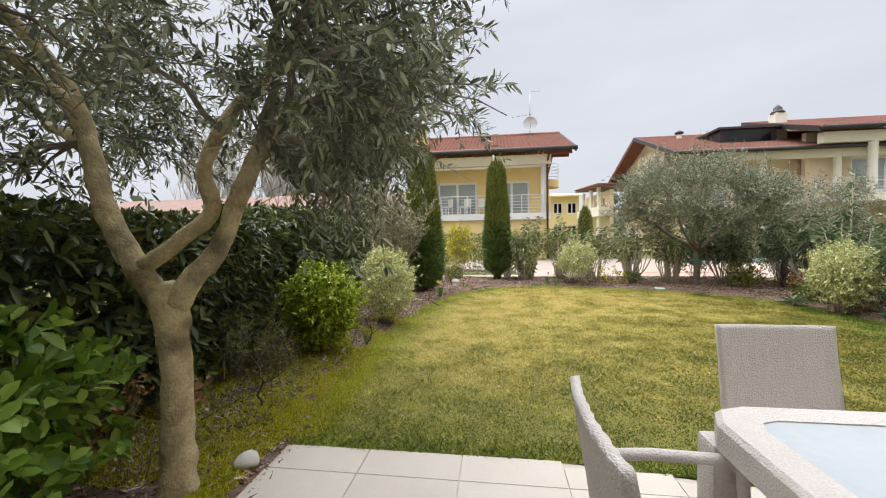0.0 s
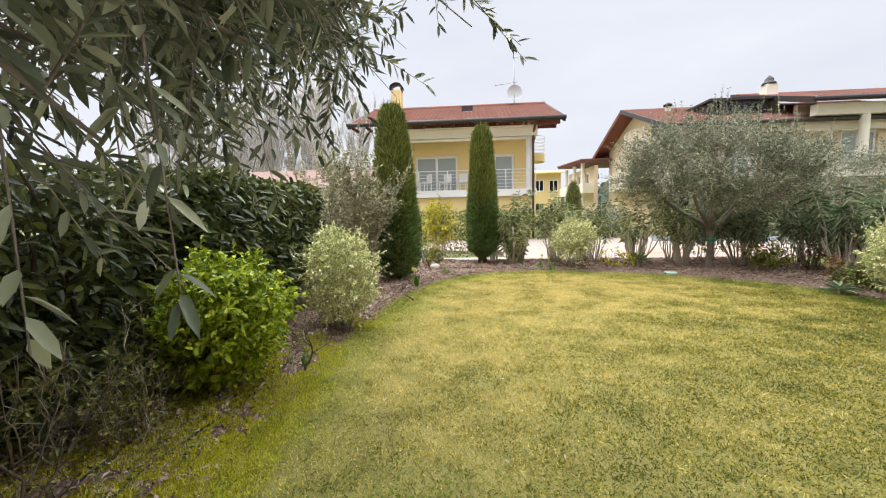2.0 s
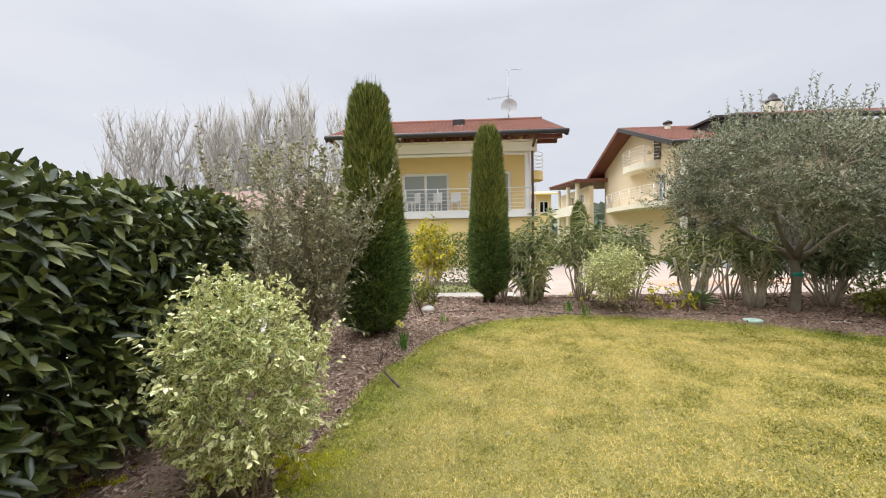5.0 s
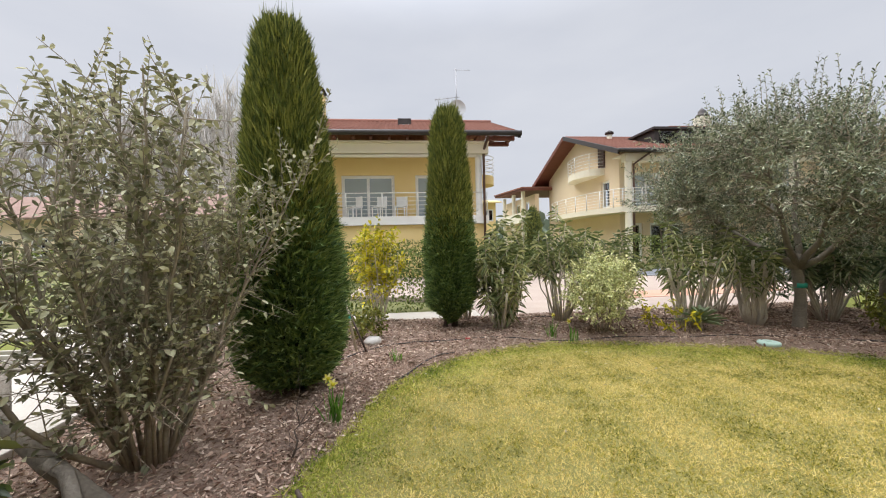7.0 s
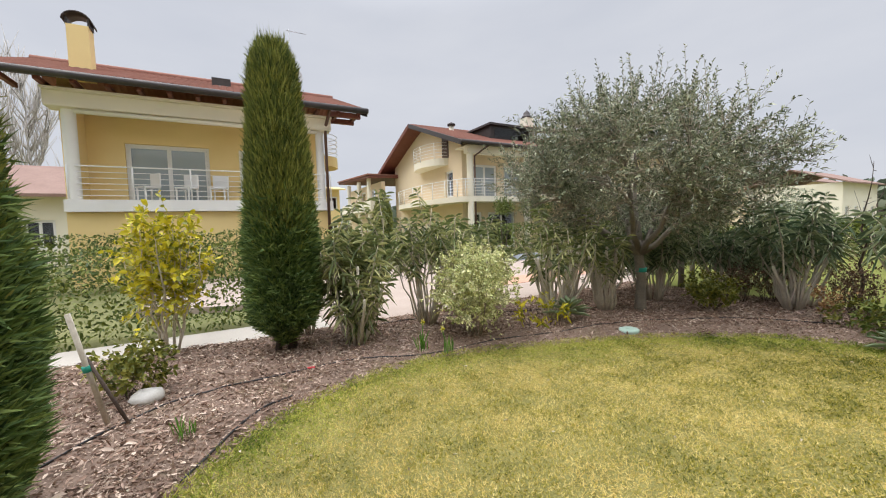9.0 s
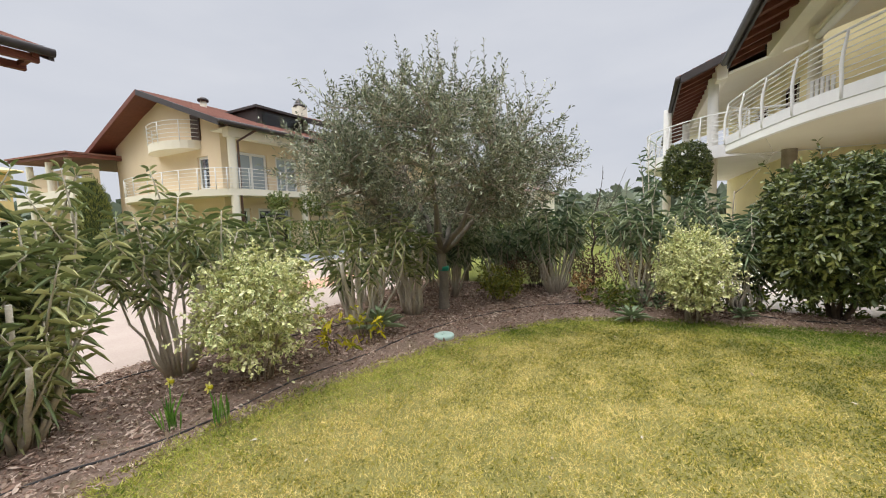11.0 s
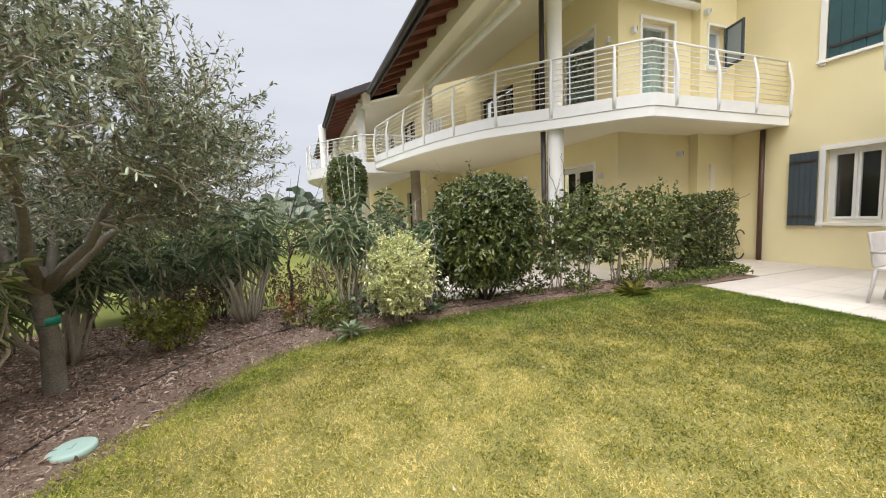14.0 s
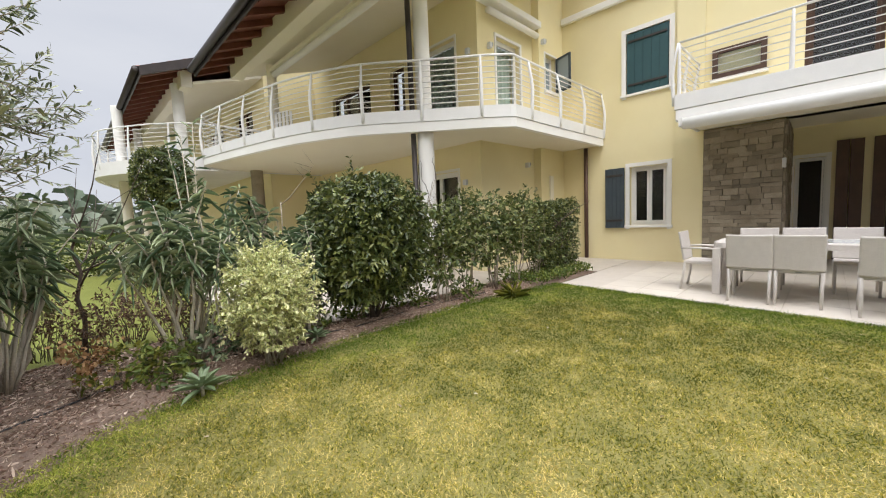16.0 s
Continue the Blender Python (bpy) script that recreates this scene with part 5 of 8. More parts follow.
def shrub_stems(name, x, y, z, n, reach, top, r, mat, parent, lean=0.5, low=0.0, sides=5):
    """Stems fanning out of one base, each its own part where they can be told apart; returns their centre lines."""
    lines = []
    for k in range(n):
        a = 2 * np.pi * (k + rng.random() * 0.8) / n
        q = reach * rng.uniform(0.25, 1.0)
        h = top * rng.uniform(0.62, 1.05)
        foot = (x + 0.025 * math.cos(a) * n ** 0.4, y + 0.025 * math.sin(a) * n ** 0.4, z + low - 0.02)
        end = (x + q * math.cos(a), y + q * math.sin(a), z + h)
        s = rng.uniform(-0.05, 0.22) * q
        ln = bend(foot, end, (s * math.cos(a), s * math.sin(a), 0.02 * h), 7, 0.02)
        lines.append((ln, np.linspace(r * rng.uniform(0.6, 1.1), r * 0.25, 7)))
    if n <= 26 and r >= 0.009:
        for l in lines:
            tubes("stem", [l], mat, parent, sides=sides)
    else:
        tubes("stem_work", lines, mat, parent, sides=sides)["kind"] = "stuff"
    return [l[0] for l in lines]


def shell_points(n, radii, depth=0.25, squareness=2.0, lumps=1.0):
    """Points near the skin of a rounded volume about the origin, with outward normals."""
    d = unit(rng.normal(0, 1, (n, 3)))
    if squareness != 2.0:
        d = d / (np.sum(np.abs(d) ** squareness, 1, keepdims=True) ** (1 / squareness))
    k = 1 - depth * rng.random(n) ** 1.6
    lump = np.array([noise.noise(Vector(q) * 2.3) for q in d]) * 0.15 + np.array([noise.noise(Vector(q) * 6.1) for q in d]) * 0.13
    P = d * np.asarray(radii) * (k + lump * lumps)[:, None]
    return P, unit(d / np.asarray(radii))


def clipped_shrub(name, label, x, y, base, radii, centre_z, n, leaf_l, leaf_w, mat, stems=6, stem_r=0.012, square=2.4, depth=0.35, bark=None, up=0.5, cut=-0.9, core=0.55, lumps=1.0, stray=0, centre=None):
    """A shrub clipped to a rounded form, on several stems."""
    e = thing(name, label, "shrub", (x, y, base))
    tuft = 6
    P, N = shell_points(n // tuft, radii, depth, square, lumps)
    keep = P[:, 2] > cut * radii[2]
    P, N = np.repeat(P[keep], tuft, 0), np.repeat(N[keep], tuft, 0)
    m = len(P)
    axis = np.repeat(unit(N[::tuft] * 0.8 + rng.normal(0, 0.4, (m // tuft, 3)) + np.array([0, 0, up])), tuft, 0)
    D = axis * 0.55 + unit(rng.normal(0, 1, (m, 3))) * 0.85
    P = P + axis * rng.uniform(-0.5, 0.5, (m, 1)) * leaf_l + rng.normal(0, 0.12 * leaf_l, (m, 3))
    blade_l, blade_w, face = leaf_l * rng.uniform(0.7, 1.25, m), leaf_w * rng.uniform(0.8, 1.2, m), axis + rng.normal(0, 0.3, (m, 3))
    leafy("leaves", P + np.array([0, 0, centre_z]), D, blade_l, blade_w, mat, e, face=face)
    if centre:
        leafy("leaf_centre_work", P + np.array([0, 0, centre_z]) + unit(face) * 0.0015 + unit(D) * 0.06 * leaf_l, D, blade_l * 0.72, blade_w * 0.5, centre, e, "green middles of the cream leaves", face=face)
    shrub_stems("stems", 0, 0, 0, stems, max(radii[0], radii[1]) * 0.75, centre_z + radii[2] * 0.5, stem_r, bark or M_BARKD, e)
    if stray:
        A, N = shell_points(stray, [r * 0.85 for r in radii], 0.3, square, lumps)
        (V, F), Q, LD, LL, LW = spray(A + np.array([0, 0, centre_z]), N + rng.normal(0, 0.35, (stray, 3)) + np.array([0, 0, 0.45]), rng.uniform(0.10, 0.30, stray) * max(radii) / 0.45, 11, leaf_l, leaf_w, 0.85, 0.25, 0.0025)
        npart("stray_twig_work", V, F, bark or M_BARKD, e)["kind"] = "stuff"
        leafy("stray_leaves", Q, LD, LL, LW, mat, e, fold=0.25)
    if core:
        Q, _ = shell_points(int(n * 0.25), [r * core for r in radii], 0.6, square)
        leafy("inner_leaves", Q + np.array([0, 0, centre_z]), rng.normal(0, 1, (len(Q), 3)), leaf_l * 1.4, leaf_w * 1.5, mat, e)
    return e


def hedge_block(name, label, x0, x1, y0, y1, z0, z1, n, leaf_l, leaf_w, mat, depth=0.22, stems=0, bark=None, inner=0.45, rounding=0.12):
    """A clipped hedge: leaves crowd its skin, fewer inside, branches within."""
    xc, yc, zc = (x0 + x1) / 2, (y0 + y1) / 2, (z0 + z1) / 2
    hx, hy, hz = (x1 - x0) / 2, (y1 - y0) / 2, (z1 - z0) / 2
    e = thing(name, label, "hedge", (xc, yc, z0))
    area = np.array([hy * hz, hy * hz, hx * hz, hx * hz, hx * hy * 1.3, hx * hy * 0.3])
    face_id = rng.choice(6, n, p=area / area.sum())
    U = rng.uniform(-1, 1, (n, 3))
    ax, sg = face_id // 2, np.where(face_id % 2 == 0, 1.0, -1.0)
    sg = np.where(ax == 2, np.where(face_id == 4, 1.0, -1.0), sg)
    half = np.array([hx, hy, hz])
    P = U * half
    d = depth * rng.random(n) ** 1.7
    N = np.zeros((n, 3))
    N[np.arange(n), ax] = sg
    P[np.arange(n), ax] = sg * (half[ax] - d)
    lump = np.array([noise.noise(Vector(p) * 1.6 + Vector((xc, yc, 0))) for p in P]) * 0.10 + np.array([noise.noise(Vector(p) * 5.0) for p in P]) * 0.05
    P += N * lump[:, None]
    # round the top edges
    over = np.clip(P[:, 2] - (hz - rounding * 1.5), 0, None)
    P[:, 0] *= 1 - over * 0.25
    P[:, 1] = np.where(np.abs(P[:, 1]) > hy - 0.4, P[:, 1] * (1 - over * 0.12), P[:, 1])
    D = N * 0.6 + rng.normal(0, 0.6, (n, 3)) + np.array([0, 0, 0.15])
    off = np.array([0, 0, hz])
    leafy("leaves", P + off, D, leaf_l * rng.uniform(0.65, 1.25, n), leaf_w * rng.uniform(0.8, 1.2, n), mat, e, face=N * 0.7 + np.array([0, 0, 0.7]) + rng.normal(0, 0.4, (n, 3)), droop=0.25)
    if inner:
        k = int(n * inner * 0.4)
        Q = rng.uniform(-1, 1, (k, 3)) * half * 0.8 + off
        leafy("inner_leaves", Q, rng.normal(0, 1, (k, 3)), leaf_l * 1.3, leaf_w * 1.4, mat, e)
    if stems:
        ln = []
        for k in range(stems):
            sx, sy = rng.uniform(-0.5, 0.5) * hx, -hy + 2 * hy * (k + 0.5) / stems
            ln.append((bend((sx, sy, -0.05), (sx + rng.normal(0, 0.15), sy + rng.normal(0, 0.2), 2 * hz * 0.85), (rng.normal(0, 0.08), rng.normal(0, 0.08), 0), 6, 0.02), np.linspace(0.03, 0.008, 6)))
            for q in range(3):
                a = along(ln[-1][0], [0.25 + 0.2 * q])[0]
                ln.append((bend(a, a + np.array([rng.normal(0, 0.3), rng.normal(0, 0.35), 0.5]), (0, 0, 0.05), 4), np.linspace(0.014, 0.004, 4)))
        tubes("stem_work", ln, bark or M_BARKD, e, sides=5)["kind"] = "stuff"
    return e


def grow(limbs, targets, leader=0.5):
    """Branches from the nearest place on the limbs out to each target."""
    knots = np.concatenate([along(l[0], np.linspace(leader, 1, 12)) for l in limbs])
    rads = np.concatenate([np.interp(np.linspace(leader, 1, 12), np.linspace(0, 1, len(l[1])), l[1]) for l in limbs])
    out = []
    for T in targets:
        cost = np.linalg.norm(knots - T, axis=1) + 0.6 * np.clip(knots[:, 2] - T[2] + 0.1, 0, None)
        k = int(np.argmin(cost))
        a = knots[k]
        L = np.linalg.norm(T - a)
        out.append((bend(a, T, (rng.normal(0, 0.06) * L, rng.normal(0, 0.06) * L, 0.10 * L), 6, 0.02 * L), np.linspace(min(rads[k] * 0.7, 0.008 + 0.014 * L), 0.004, 6)))
    return out


def olive_crown(e, limbs, targets, twigs, per, leaf_l, leaf_w, lift, bark, spread, length=(0.22, 0.5), clear=None, bow=0.25):
    br = grow(limbs, targets)
    tubes("branchwork", br, bark, e, sides=5)["kind"] = "stuff"
    S, D = [], []
    for ln, _ in br:
        f = rng.uniform(0.35, 1.0, twigs) ** 0.8
        p = along(ln, f)
        g = unit((ln[-1] - ln[0])[None])
        S.append(p)
        D.append(g * 0.6 + rng.normal(0, spread, (twigs, 3)) + np.array([0, 0, lift]))
    S, D = np.concatenate(S), unit(np.concatenate(D))
    Lw = rng.uniform(*length, len(S))
    if clear is not None:
        ok = clear(S + D * Lw[:, None]) & clear(S)
        S, D, Lw = S[ok], D[ok], Lw[ok]
    (V, F), P, LD, LL, LW = spray(S, D, Lw, per, leaf_l, leaf_w, 0.85, bow, 0.0032)
    tw = npart("twig_work", V, F, bark, e)
    tw["kind"] = "stuff"
    if clear is not None:
        ok = clear(P)
        P, LD, LL, LW = P[ok], LD[ok], LL[ok], LW[ok]
    leafy("leaves", P, LD, LL, LW, L_OLIVE, e, fold=0.25, droop=0.1)


# olive tree beside the terrace
e = thing("olive_tree", "mature olive tree with pale forked trunk and dense crown", "tree", (0, 0, 0))
tx, ty = -1.60, 1.68
trunk = [((tx, ty, -0.02), 0.105), ((tx, ty, 0.08), 0.088), ((tx + 0.01, ty, 0.35), 0.072), ((tx + 0.005, ty + 0.005, 0.66), 0.070), ((tx - 0.01, ty + 0.01, 0.88), 0.078), ((tx - 0.03, ty + 0.01, 1.02), 0.090), ((tx - 0.03, ty, 1.10), 0.055)]
gnarled("trunk", ([p for p, _ in trunk], [r for _, r in trunk]), M_BARKP, e, "pale grey-brown knotted trunk", 18, 0.22)
limbs1 = [
    (np.array([(tx - 0.04, ty, 0.98), (tx - 0.17, ty - 0.02, 1.19), (tx - 0.33, ty - 0.01, 1.46), (tx - 0.40, ty - 0.01, 1.74), (tx - 0.47, ty - 0.02, 1.99), (tx - 0.58, ty - 0.1, 2.27), (tx - 0.8, ty - 0.3, 2.6)]), np.array([0.062, 0.056, 0.05, 0.045, 0.042, 0.034, 0.018])),
    (np.array([(tx - 0.14, ty - 0.02, 1.18), (tx + 0.08, ty + 0.01, 1.33), (tx + 0.23, ty + 0.02, 1.46), (tx + 0.19, ty + 0.02, 1.66), (tx + 0.32, ty + 0.05, 1.92), (tx + 0.46, ty + 0.12, 2.12), (tx + 0.6, ty + 0.4, 2.55)]), np.array([0.042, 0.040, 0.038, 0.036, 0.033, 0.028, 0.016])),
    (np.array([(tx + 0.03, ty, 1.0), (tx + 0.12, ty + 0.01, 1.13), (tx + 0.24, ty + 0.03, 1.26), (tx + 0.34, ty + 0.05, 1.50), (tx + 0.44, ty + 0.1, 1.76), (tx + 0.53, ty + 0.2, 1.95), (tx + 0.62, ty + 0.8, 2.35)]), np.array([0.058, 0.052, 0.047, 0.044, 0.038, 0.03, 0.016])),
    (np.array([(tx - 0.40, ty - 0.01, 1.74), (tx - 0.62, ty + 0.05, 1.88), (tx - 0.95, ty + 0.2, 2.0), (tx - 1.4, ty + 0.6, 2.3)]), np.array([0.034, 0.03, 0.024, 0.012])),
    (np.array([(tx + 0.44, ty + 0.1, 1.76), (tx + 0.45, ty + 0.7, 2.0), (tx + 0.35, ty + 1.4, 2.2), (tx + 0.1, ty + 2.1, 2.35)]), np.array([0.03, 0.026, 0.02, 0.01])),
    (np.array([(tx - 0.47, ty - 0.02, 1.99), (tx - 0.25, ty - 0.6, 2.15), (tx + 0.1, ty - 1.1, 2.35)]), np.array([0.03, 0.024, 0.012])),
]
for l in limbs1:
    gnarled("limb", l, M_BARKP, e, "pale knotted limb", 12, 0.18)


def off_path(P):
    """Keeps the way of the walk, and the trunk's foot, free of twigs."""
    x, y, z = P[:, 0], P[:, 1], P[:, 2]
    walk_way = (x > -0.60) & (z < 1.85)
    start = (x > -0.9) & (y < 1.0) & (z < 2.3)
    low = (z < 1.55) & ((y < 1.95) | (x < -1.25)) | (z < 1.2)
    gap = (x < -1.25) & (x > -1.98) & (y < 3.25) & (z < 1.88)
    return ~walk_way & ~start & ~low & ~gap & (x < 0.12) & ~((y > 3.6) & (z < 1.8))


d = unit(rng.normal(0, 1, (620, 3)))
T = np.array([-1.45, 2.15, 2.5]) + d * np.array([1.75, 1.8, 1.25]) * rng.uniform(0.35, 1.0, 620)[:, None] ** 0.6
T = T[(T[:, 2] > 1.4) & off_path(T)][:200]
olive_crown(e, limbs1, T, 13, 16, 0.068, 0.0165, 0.05, M_BARKG, 0.75, (0.2, 0.5), off_path, 0.5)
nh = 30
hang = np.stack([rng.uniform(-1.35, -0.62, nh), rng.uniform(1.75, 2.95, nh), np.zeros(nh)], 1)
hang[:, 2] = 1.85 + 0.22 * (hang[:, 1] - 2.0) + rng.uniform(-0.05, 0.35, nh)
(V, F), P, LD, LL, LW = spray(np.repeat(hang, 3, 0) + rng.normal(0, 0.05, (nh * 3, 3)), np.array([0.05, 0.2, -0.75]) + rng.normal(0, 0.3, (nh * 3, 3)), rng.uniform(0.3, 0.75, nh * 3), 19, 0.076, 0.019, 0.9, 0.1, 0.0035)
ob = npart("hanging_twig_work", V, F, M_TWIG, e)
ob["kind"] = "stuff"
ok = (P[:, 0] < -0.5) & ~((P[:, 0] < -1.1) & (P[:, 2] < 1.7))
leafy("hanging_leaves", P[ok], LD[ok], LL[ok], LW[ok], L_OLIVE, e, fold=0.25)
br = [(bend(along(limbs1[4][0], [0.55 + 0.4 * rng.random()])[0], h, (0, 0, 0.12), 5), np.linspace(0.012, 0.004, 5)) for h in hang]
for b in br:
    tubes("hanging_branch", [b], M_BARKG, e, sides=5)

# leafy sprays drooping beside the way of the walk
S = np.array([(-0.66, 1.98, 1.98), (-0.74, 1.86, 1.80), (-0.70, 2.25, 1.95), (-0.92, 1.80, 1.75), (-0.86, 2.05, 1.95), (-0.86, 3.28, 2.15), (-0.98, 3.18, 2.05)])
Dn = np.array([(0.10, -0.04, -1), (0.04, -0.02, -1), (0.22, -0.1, -0.6), (-0.05, 0.0, -1), (0.2, 0.05, -1), (0.06, 0.02, -1), (0.0, 0.05, -1.0)])
(V, F), P, LD, LL, LW = spray(S, Dn, np.array([0.85, 0.7, 0.42, 0.6, 0.6, 0.62, 0.45]), 24, 0.074, 0.0195, 0.9, 0.0, 0.0038)
npart("drooping_twig_work", V, F, M_BARKG, e)["kind"] = "stuff"
leafy("drooping_leaves", P, LD, LL, LW, L_OLIVE, e, fold=0.25)
for s in S:
    tubes("hanging_branch", [(bend(along(limbs1[4][0], [0.5 + 0.3 * rng.random()])[0], s, (0, 0, 0.12), 5), np.linspace(0.012, 0.004, 5))], M_BARKG, e, sides=5)

# olive tree at the far corner of the lawn
e = thing("olive_tree", "grey-green olive tree with wide crown and upright shoots", "tree", (0, 0, 0))
ox, oy = 4.62, 9.50
tubes("trunk", [([(ox, oy, 0.0), (ox, oy, 0.12), (ox + 0.02, oy, 0.5), (ox - 0.01, oy + 0.02, 0.85), (ox, oy, 1.05)], [0.10, 0.075, 0.062, 0.062, 0.05])], M_BARKG, e, "grey-brown trunk with a green tie", 10)
tubes("tie", [([(ox + 0.02, oy, 0.60), (ox + 0.02, oy, 0.66)], [0.072, 0.072])], M_TIE, e, "green plastic tie", 10)
limbs2 = []
for a, q, h in ((2.5, 1.15, 1.75), (1.2, 0.9, 2.2), (0.2, 1.0, 2.0), (-0.9, 1.0, 1.9), (-2.0, 1.0, 1.95), (3.5, 0.9, 2.3), (0.9, 0.3, 2.5)):
    end = (ox + q * math.cos(a), oy + q * math.sin(a), h)
    limbs2.append((bend((ox, oy, 0.86), end, (0, 0, -0.06), 6, 0.03), np.linspace(0.066 if a == 2.5 else 0.045, 0.028 if a == 2.5 else 0.014, 6)))
for l in limbs2:
    tubes("limb", [l], M_BARKG, e, sides=7)
d = unit(rng.normal(0, 1, (560, 3)))
T = np.array([ox - 0.05, oy + 0.12, 1.98]) + d * np.array([1.85, 1.9, 1.0]) * rng.uniform(0.3, 1.0, 560)[:, None] ** 0.5
T = T[T[:, 2] > 1.12][:350]
olive_crown(e, limbs2, T, 11, 15, 0.058, 0.0155, 0.6, M_TWIG, 0.55, (0.2, 0.48), None, 0.1)
n = 75
a = rng.random(n) * 2 * np.pi
q = np.sqrt(rng.random(n)) * 1.4
S = np.stack([ox + q * np.cos(a), oy + q * np.sin(a), 2.25 + 0.5 * (1 - (q / 1.4) ** 2)], 1)
(V, F), P, LD, LL, LW = spray(S, np.array([0, 0, 1.0]) + rng.normal(0, 0.14, (n, 3)), rng.uniform(0.4, 0.85, n), 40, 0.05, 0.014, 0.75, 0.0, 0.005)
ob = npart("shoot_work", V, F, M_TWIG, e)
ob["kind"] = "stuff"
leafy("shoot_leaves", P, LD, LL, LW, L_OLIVE, e, fold=0.25)

# smaller grey olives behind
for x, y, h, q in ((6.9, 10.2, 2.5, 0.9), (8.6, 10.9, 2.7, 1.0)):
    e = thing("olive_tree", "smaller grey olive tree behind the bed", "tree", (0, 0, 0), "young olives")
    tubes("trunk", [([(x, y, -0.05), (x, y, 0.5), (x + 0.05, y, 1.1)], [0.06, 0.045, 0.035])], M_BARKG, e, sides=7)
    lm = [(bend((x, y, 0.8), (x + q * 0.6 * math.cos(k), y + q * 0.6 * math.sin(k), h * 0.75), (0, 0, 0), 5, 0.02), np.linspace(0.03, 0.01, 5)) for k in (0.3, 1.9, 3.4, 4.9)]
    for l in lm:
        tubes("limb", [l], M_BARKG, e, sides=5)
    d = unit(rng.normal(0, 1, (60, 3)))
    olive_crown(e, lm, np.array([x, y, h * 0.68]) + d * np.array([q, q, h * 0.32]) * rng.uniform(0.4, 1, 60)[:, None], 10, 13, 0.06, 0.015, 0.4, M_TWIG, 0.6)


# columnar cypresses
def cypress(x, y, base, top, prof, n, label, tufts_dark=0.42):
    """A tall clipped cypress: prof gives radius at fractions of its height."""
    e = thing("cypress", label, "tree", (x, y, base))
    H = top - base
    zs = np.linspace(0.10, 0.97, 26)
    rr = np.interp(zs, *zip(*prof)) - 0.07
    # solid core, its dark colour painted as shade inside the crown
    tubes("inner_mass", [([(0, 0, z * H) for z in zs], np.clip(rr, 0.02, None))], M_CYCORE, e, "solid dark core coloured as the crown's inner shade", 14)
    z = rng.random(n * 2)
    keep = rng.random(n * 2) < np.interp(z, *zip(*prof)) / max(p[1] for p in prof)
    z = z[keep][:n]
    n = len(z)
    a = rng.random(n) * 2 * np.pi
    lump = np.array([noise.noise((math.cos(t) * 1.6, math.sin(t) * 1.6, w * 7.0)) * 0.06 + noise.noise((math.cos(t) * 5, math.sin(t) * 5, w * 16.0)) * 0.05 for t, w in zip(a, z)])
    r = np.interp(z, *zip(*prof)) * (1 + lump) - 0.085 * rng.random(n)
    P = np.stack([r * np.cos(a), r * np.sin(a), 0.06 + z * (H - 0.10)], 1)
    out = np.stack([np.cos(a), np.sin(a), np.zeros(n)], 1)
    D = out * rng.uniform(0.1, 0.75, n)[:, None] + np.array([0, 0, 1.0]) + rng.normal(0, 0.22, (n, 3))
    dark = z < tufts_dark + rng.normal(0, 0.06, n)
    blades("sprays", P[~dark], D[~dark], rng.uniform(0.05, 0.12, (~dark).sum()), 0.016, L_CYP, e)
    Dd = out[dark] * 0.9 + np.array([0, 0, 0.55]) + rng.normal(0, 0.45, (dark.sum(), 3))
    blades("lower_sprays", P[dark], Dd, rng.uniform(0.05, 0.12, dark.sum()), 0.022, L_CYPD, e)
    k = 90
    a = rng.random(k) * 2 * np.pi
    q = np.interp(0.97, *zip(*prof)) * np.sqrt(rng.random(k)) * 0.95
    blades("top_shoots", np.stack([q * np.cos(a), q * np.sin(a), np.full(k, H * 0.965)], 1), np.array([0, 0, 1.0]) + rng.normal(0, 0.12, (k, 3)), rng.uniform(0.1, 0.26, k), 0.014, L_CYP, e)
    tubes("trunk", [([(0.05, 0, -0.02), (0.04, 0, 0.25), (0, 0, 0.6)], [0.055, 0.045, 0.04]), ([(-0.09, 0.03, -0.02), (-0.05, 0.02, 0.3), (-0.02, 0, 0.6)], [0.035, 0.03, 0.03])], M_BARKD, e, sides=7)
    return e


PROF = [(0.0, 0.22), (0.04, 0.37), (0.10, 0.43), (0.22, 0.445), (0.45, 0.395), (0.65, 0.345), (0.85, 0.275), (0.95, 0.22), (1.0, 0.13)]
cypress(-1.60, 8.36, gz(-1.6, 8.36), 3.24, PROF, 62000, "tall clipped columnar cypress, dark green at its foot")
cypress(0.06, 10.47, gz(0.06, 10.47), 3.27, [(0, 0.05), (0.04, 0.14), (0.07, 0.29), (0.12, 0.34), (0.25, 0.345), (0.5, 0.325), (0.75, 0.275), (0.93, 0.225), (1.0, 0.12)], 46000, "tall clipped columnar cypress on two thin trunks")
for x, y, h, r in ((4.3, 19.0, 2.55, 0.36), (-4.2, 15.4, 2.75, 0.42), (-7.4, 22.0, 4.2, 0.7)):
    cypress(x, y, 0.0, h, [(0, 0.3 * r), (0.1, 0.9 * r), (0.4, r), (0.75, 0.9 * r), (0.92, 0.65 * r), (1.0, 0.25 * r)], 9000, "clipped conifer beside the courtyard")

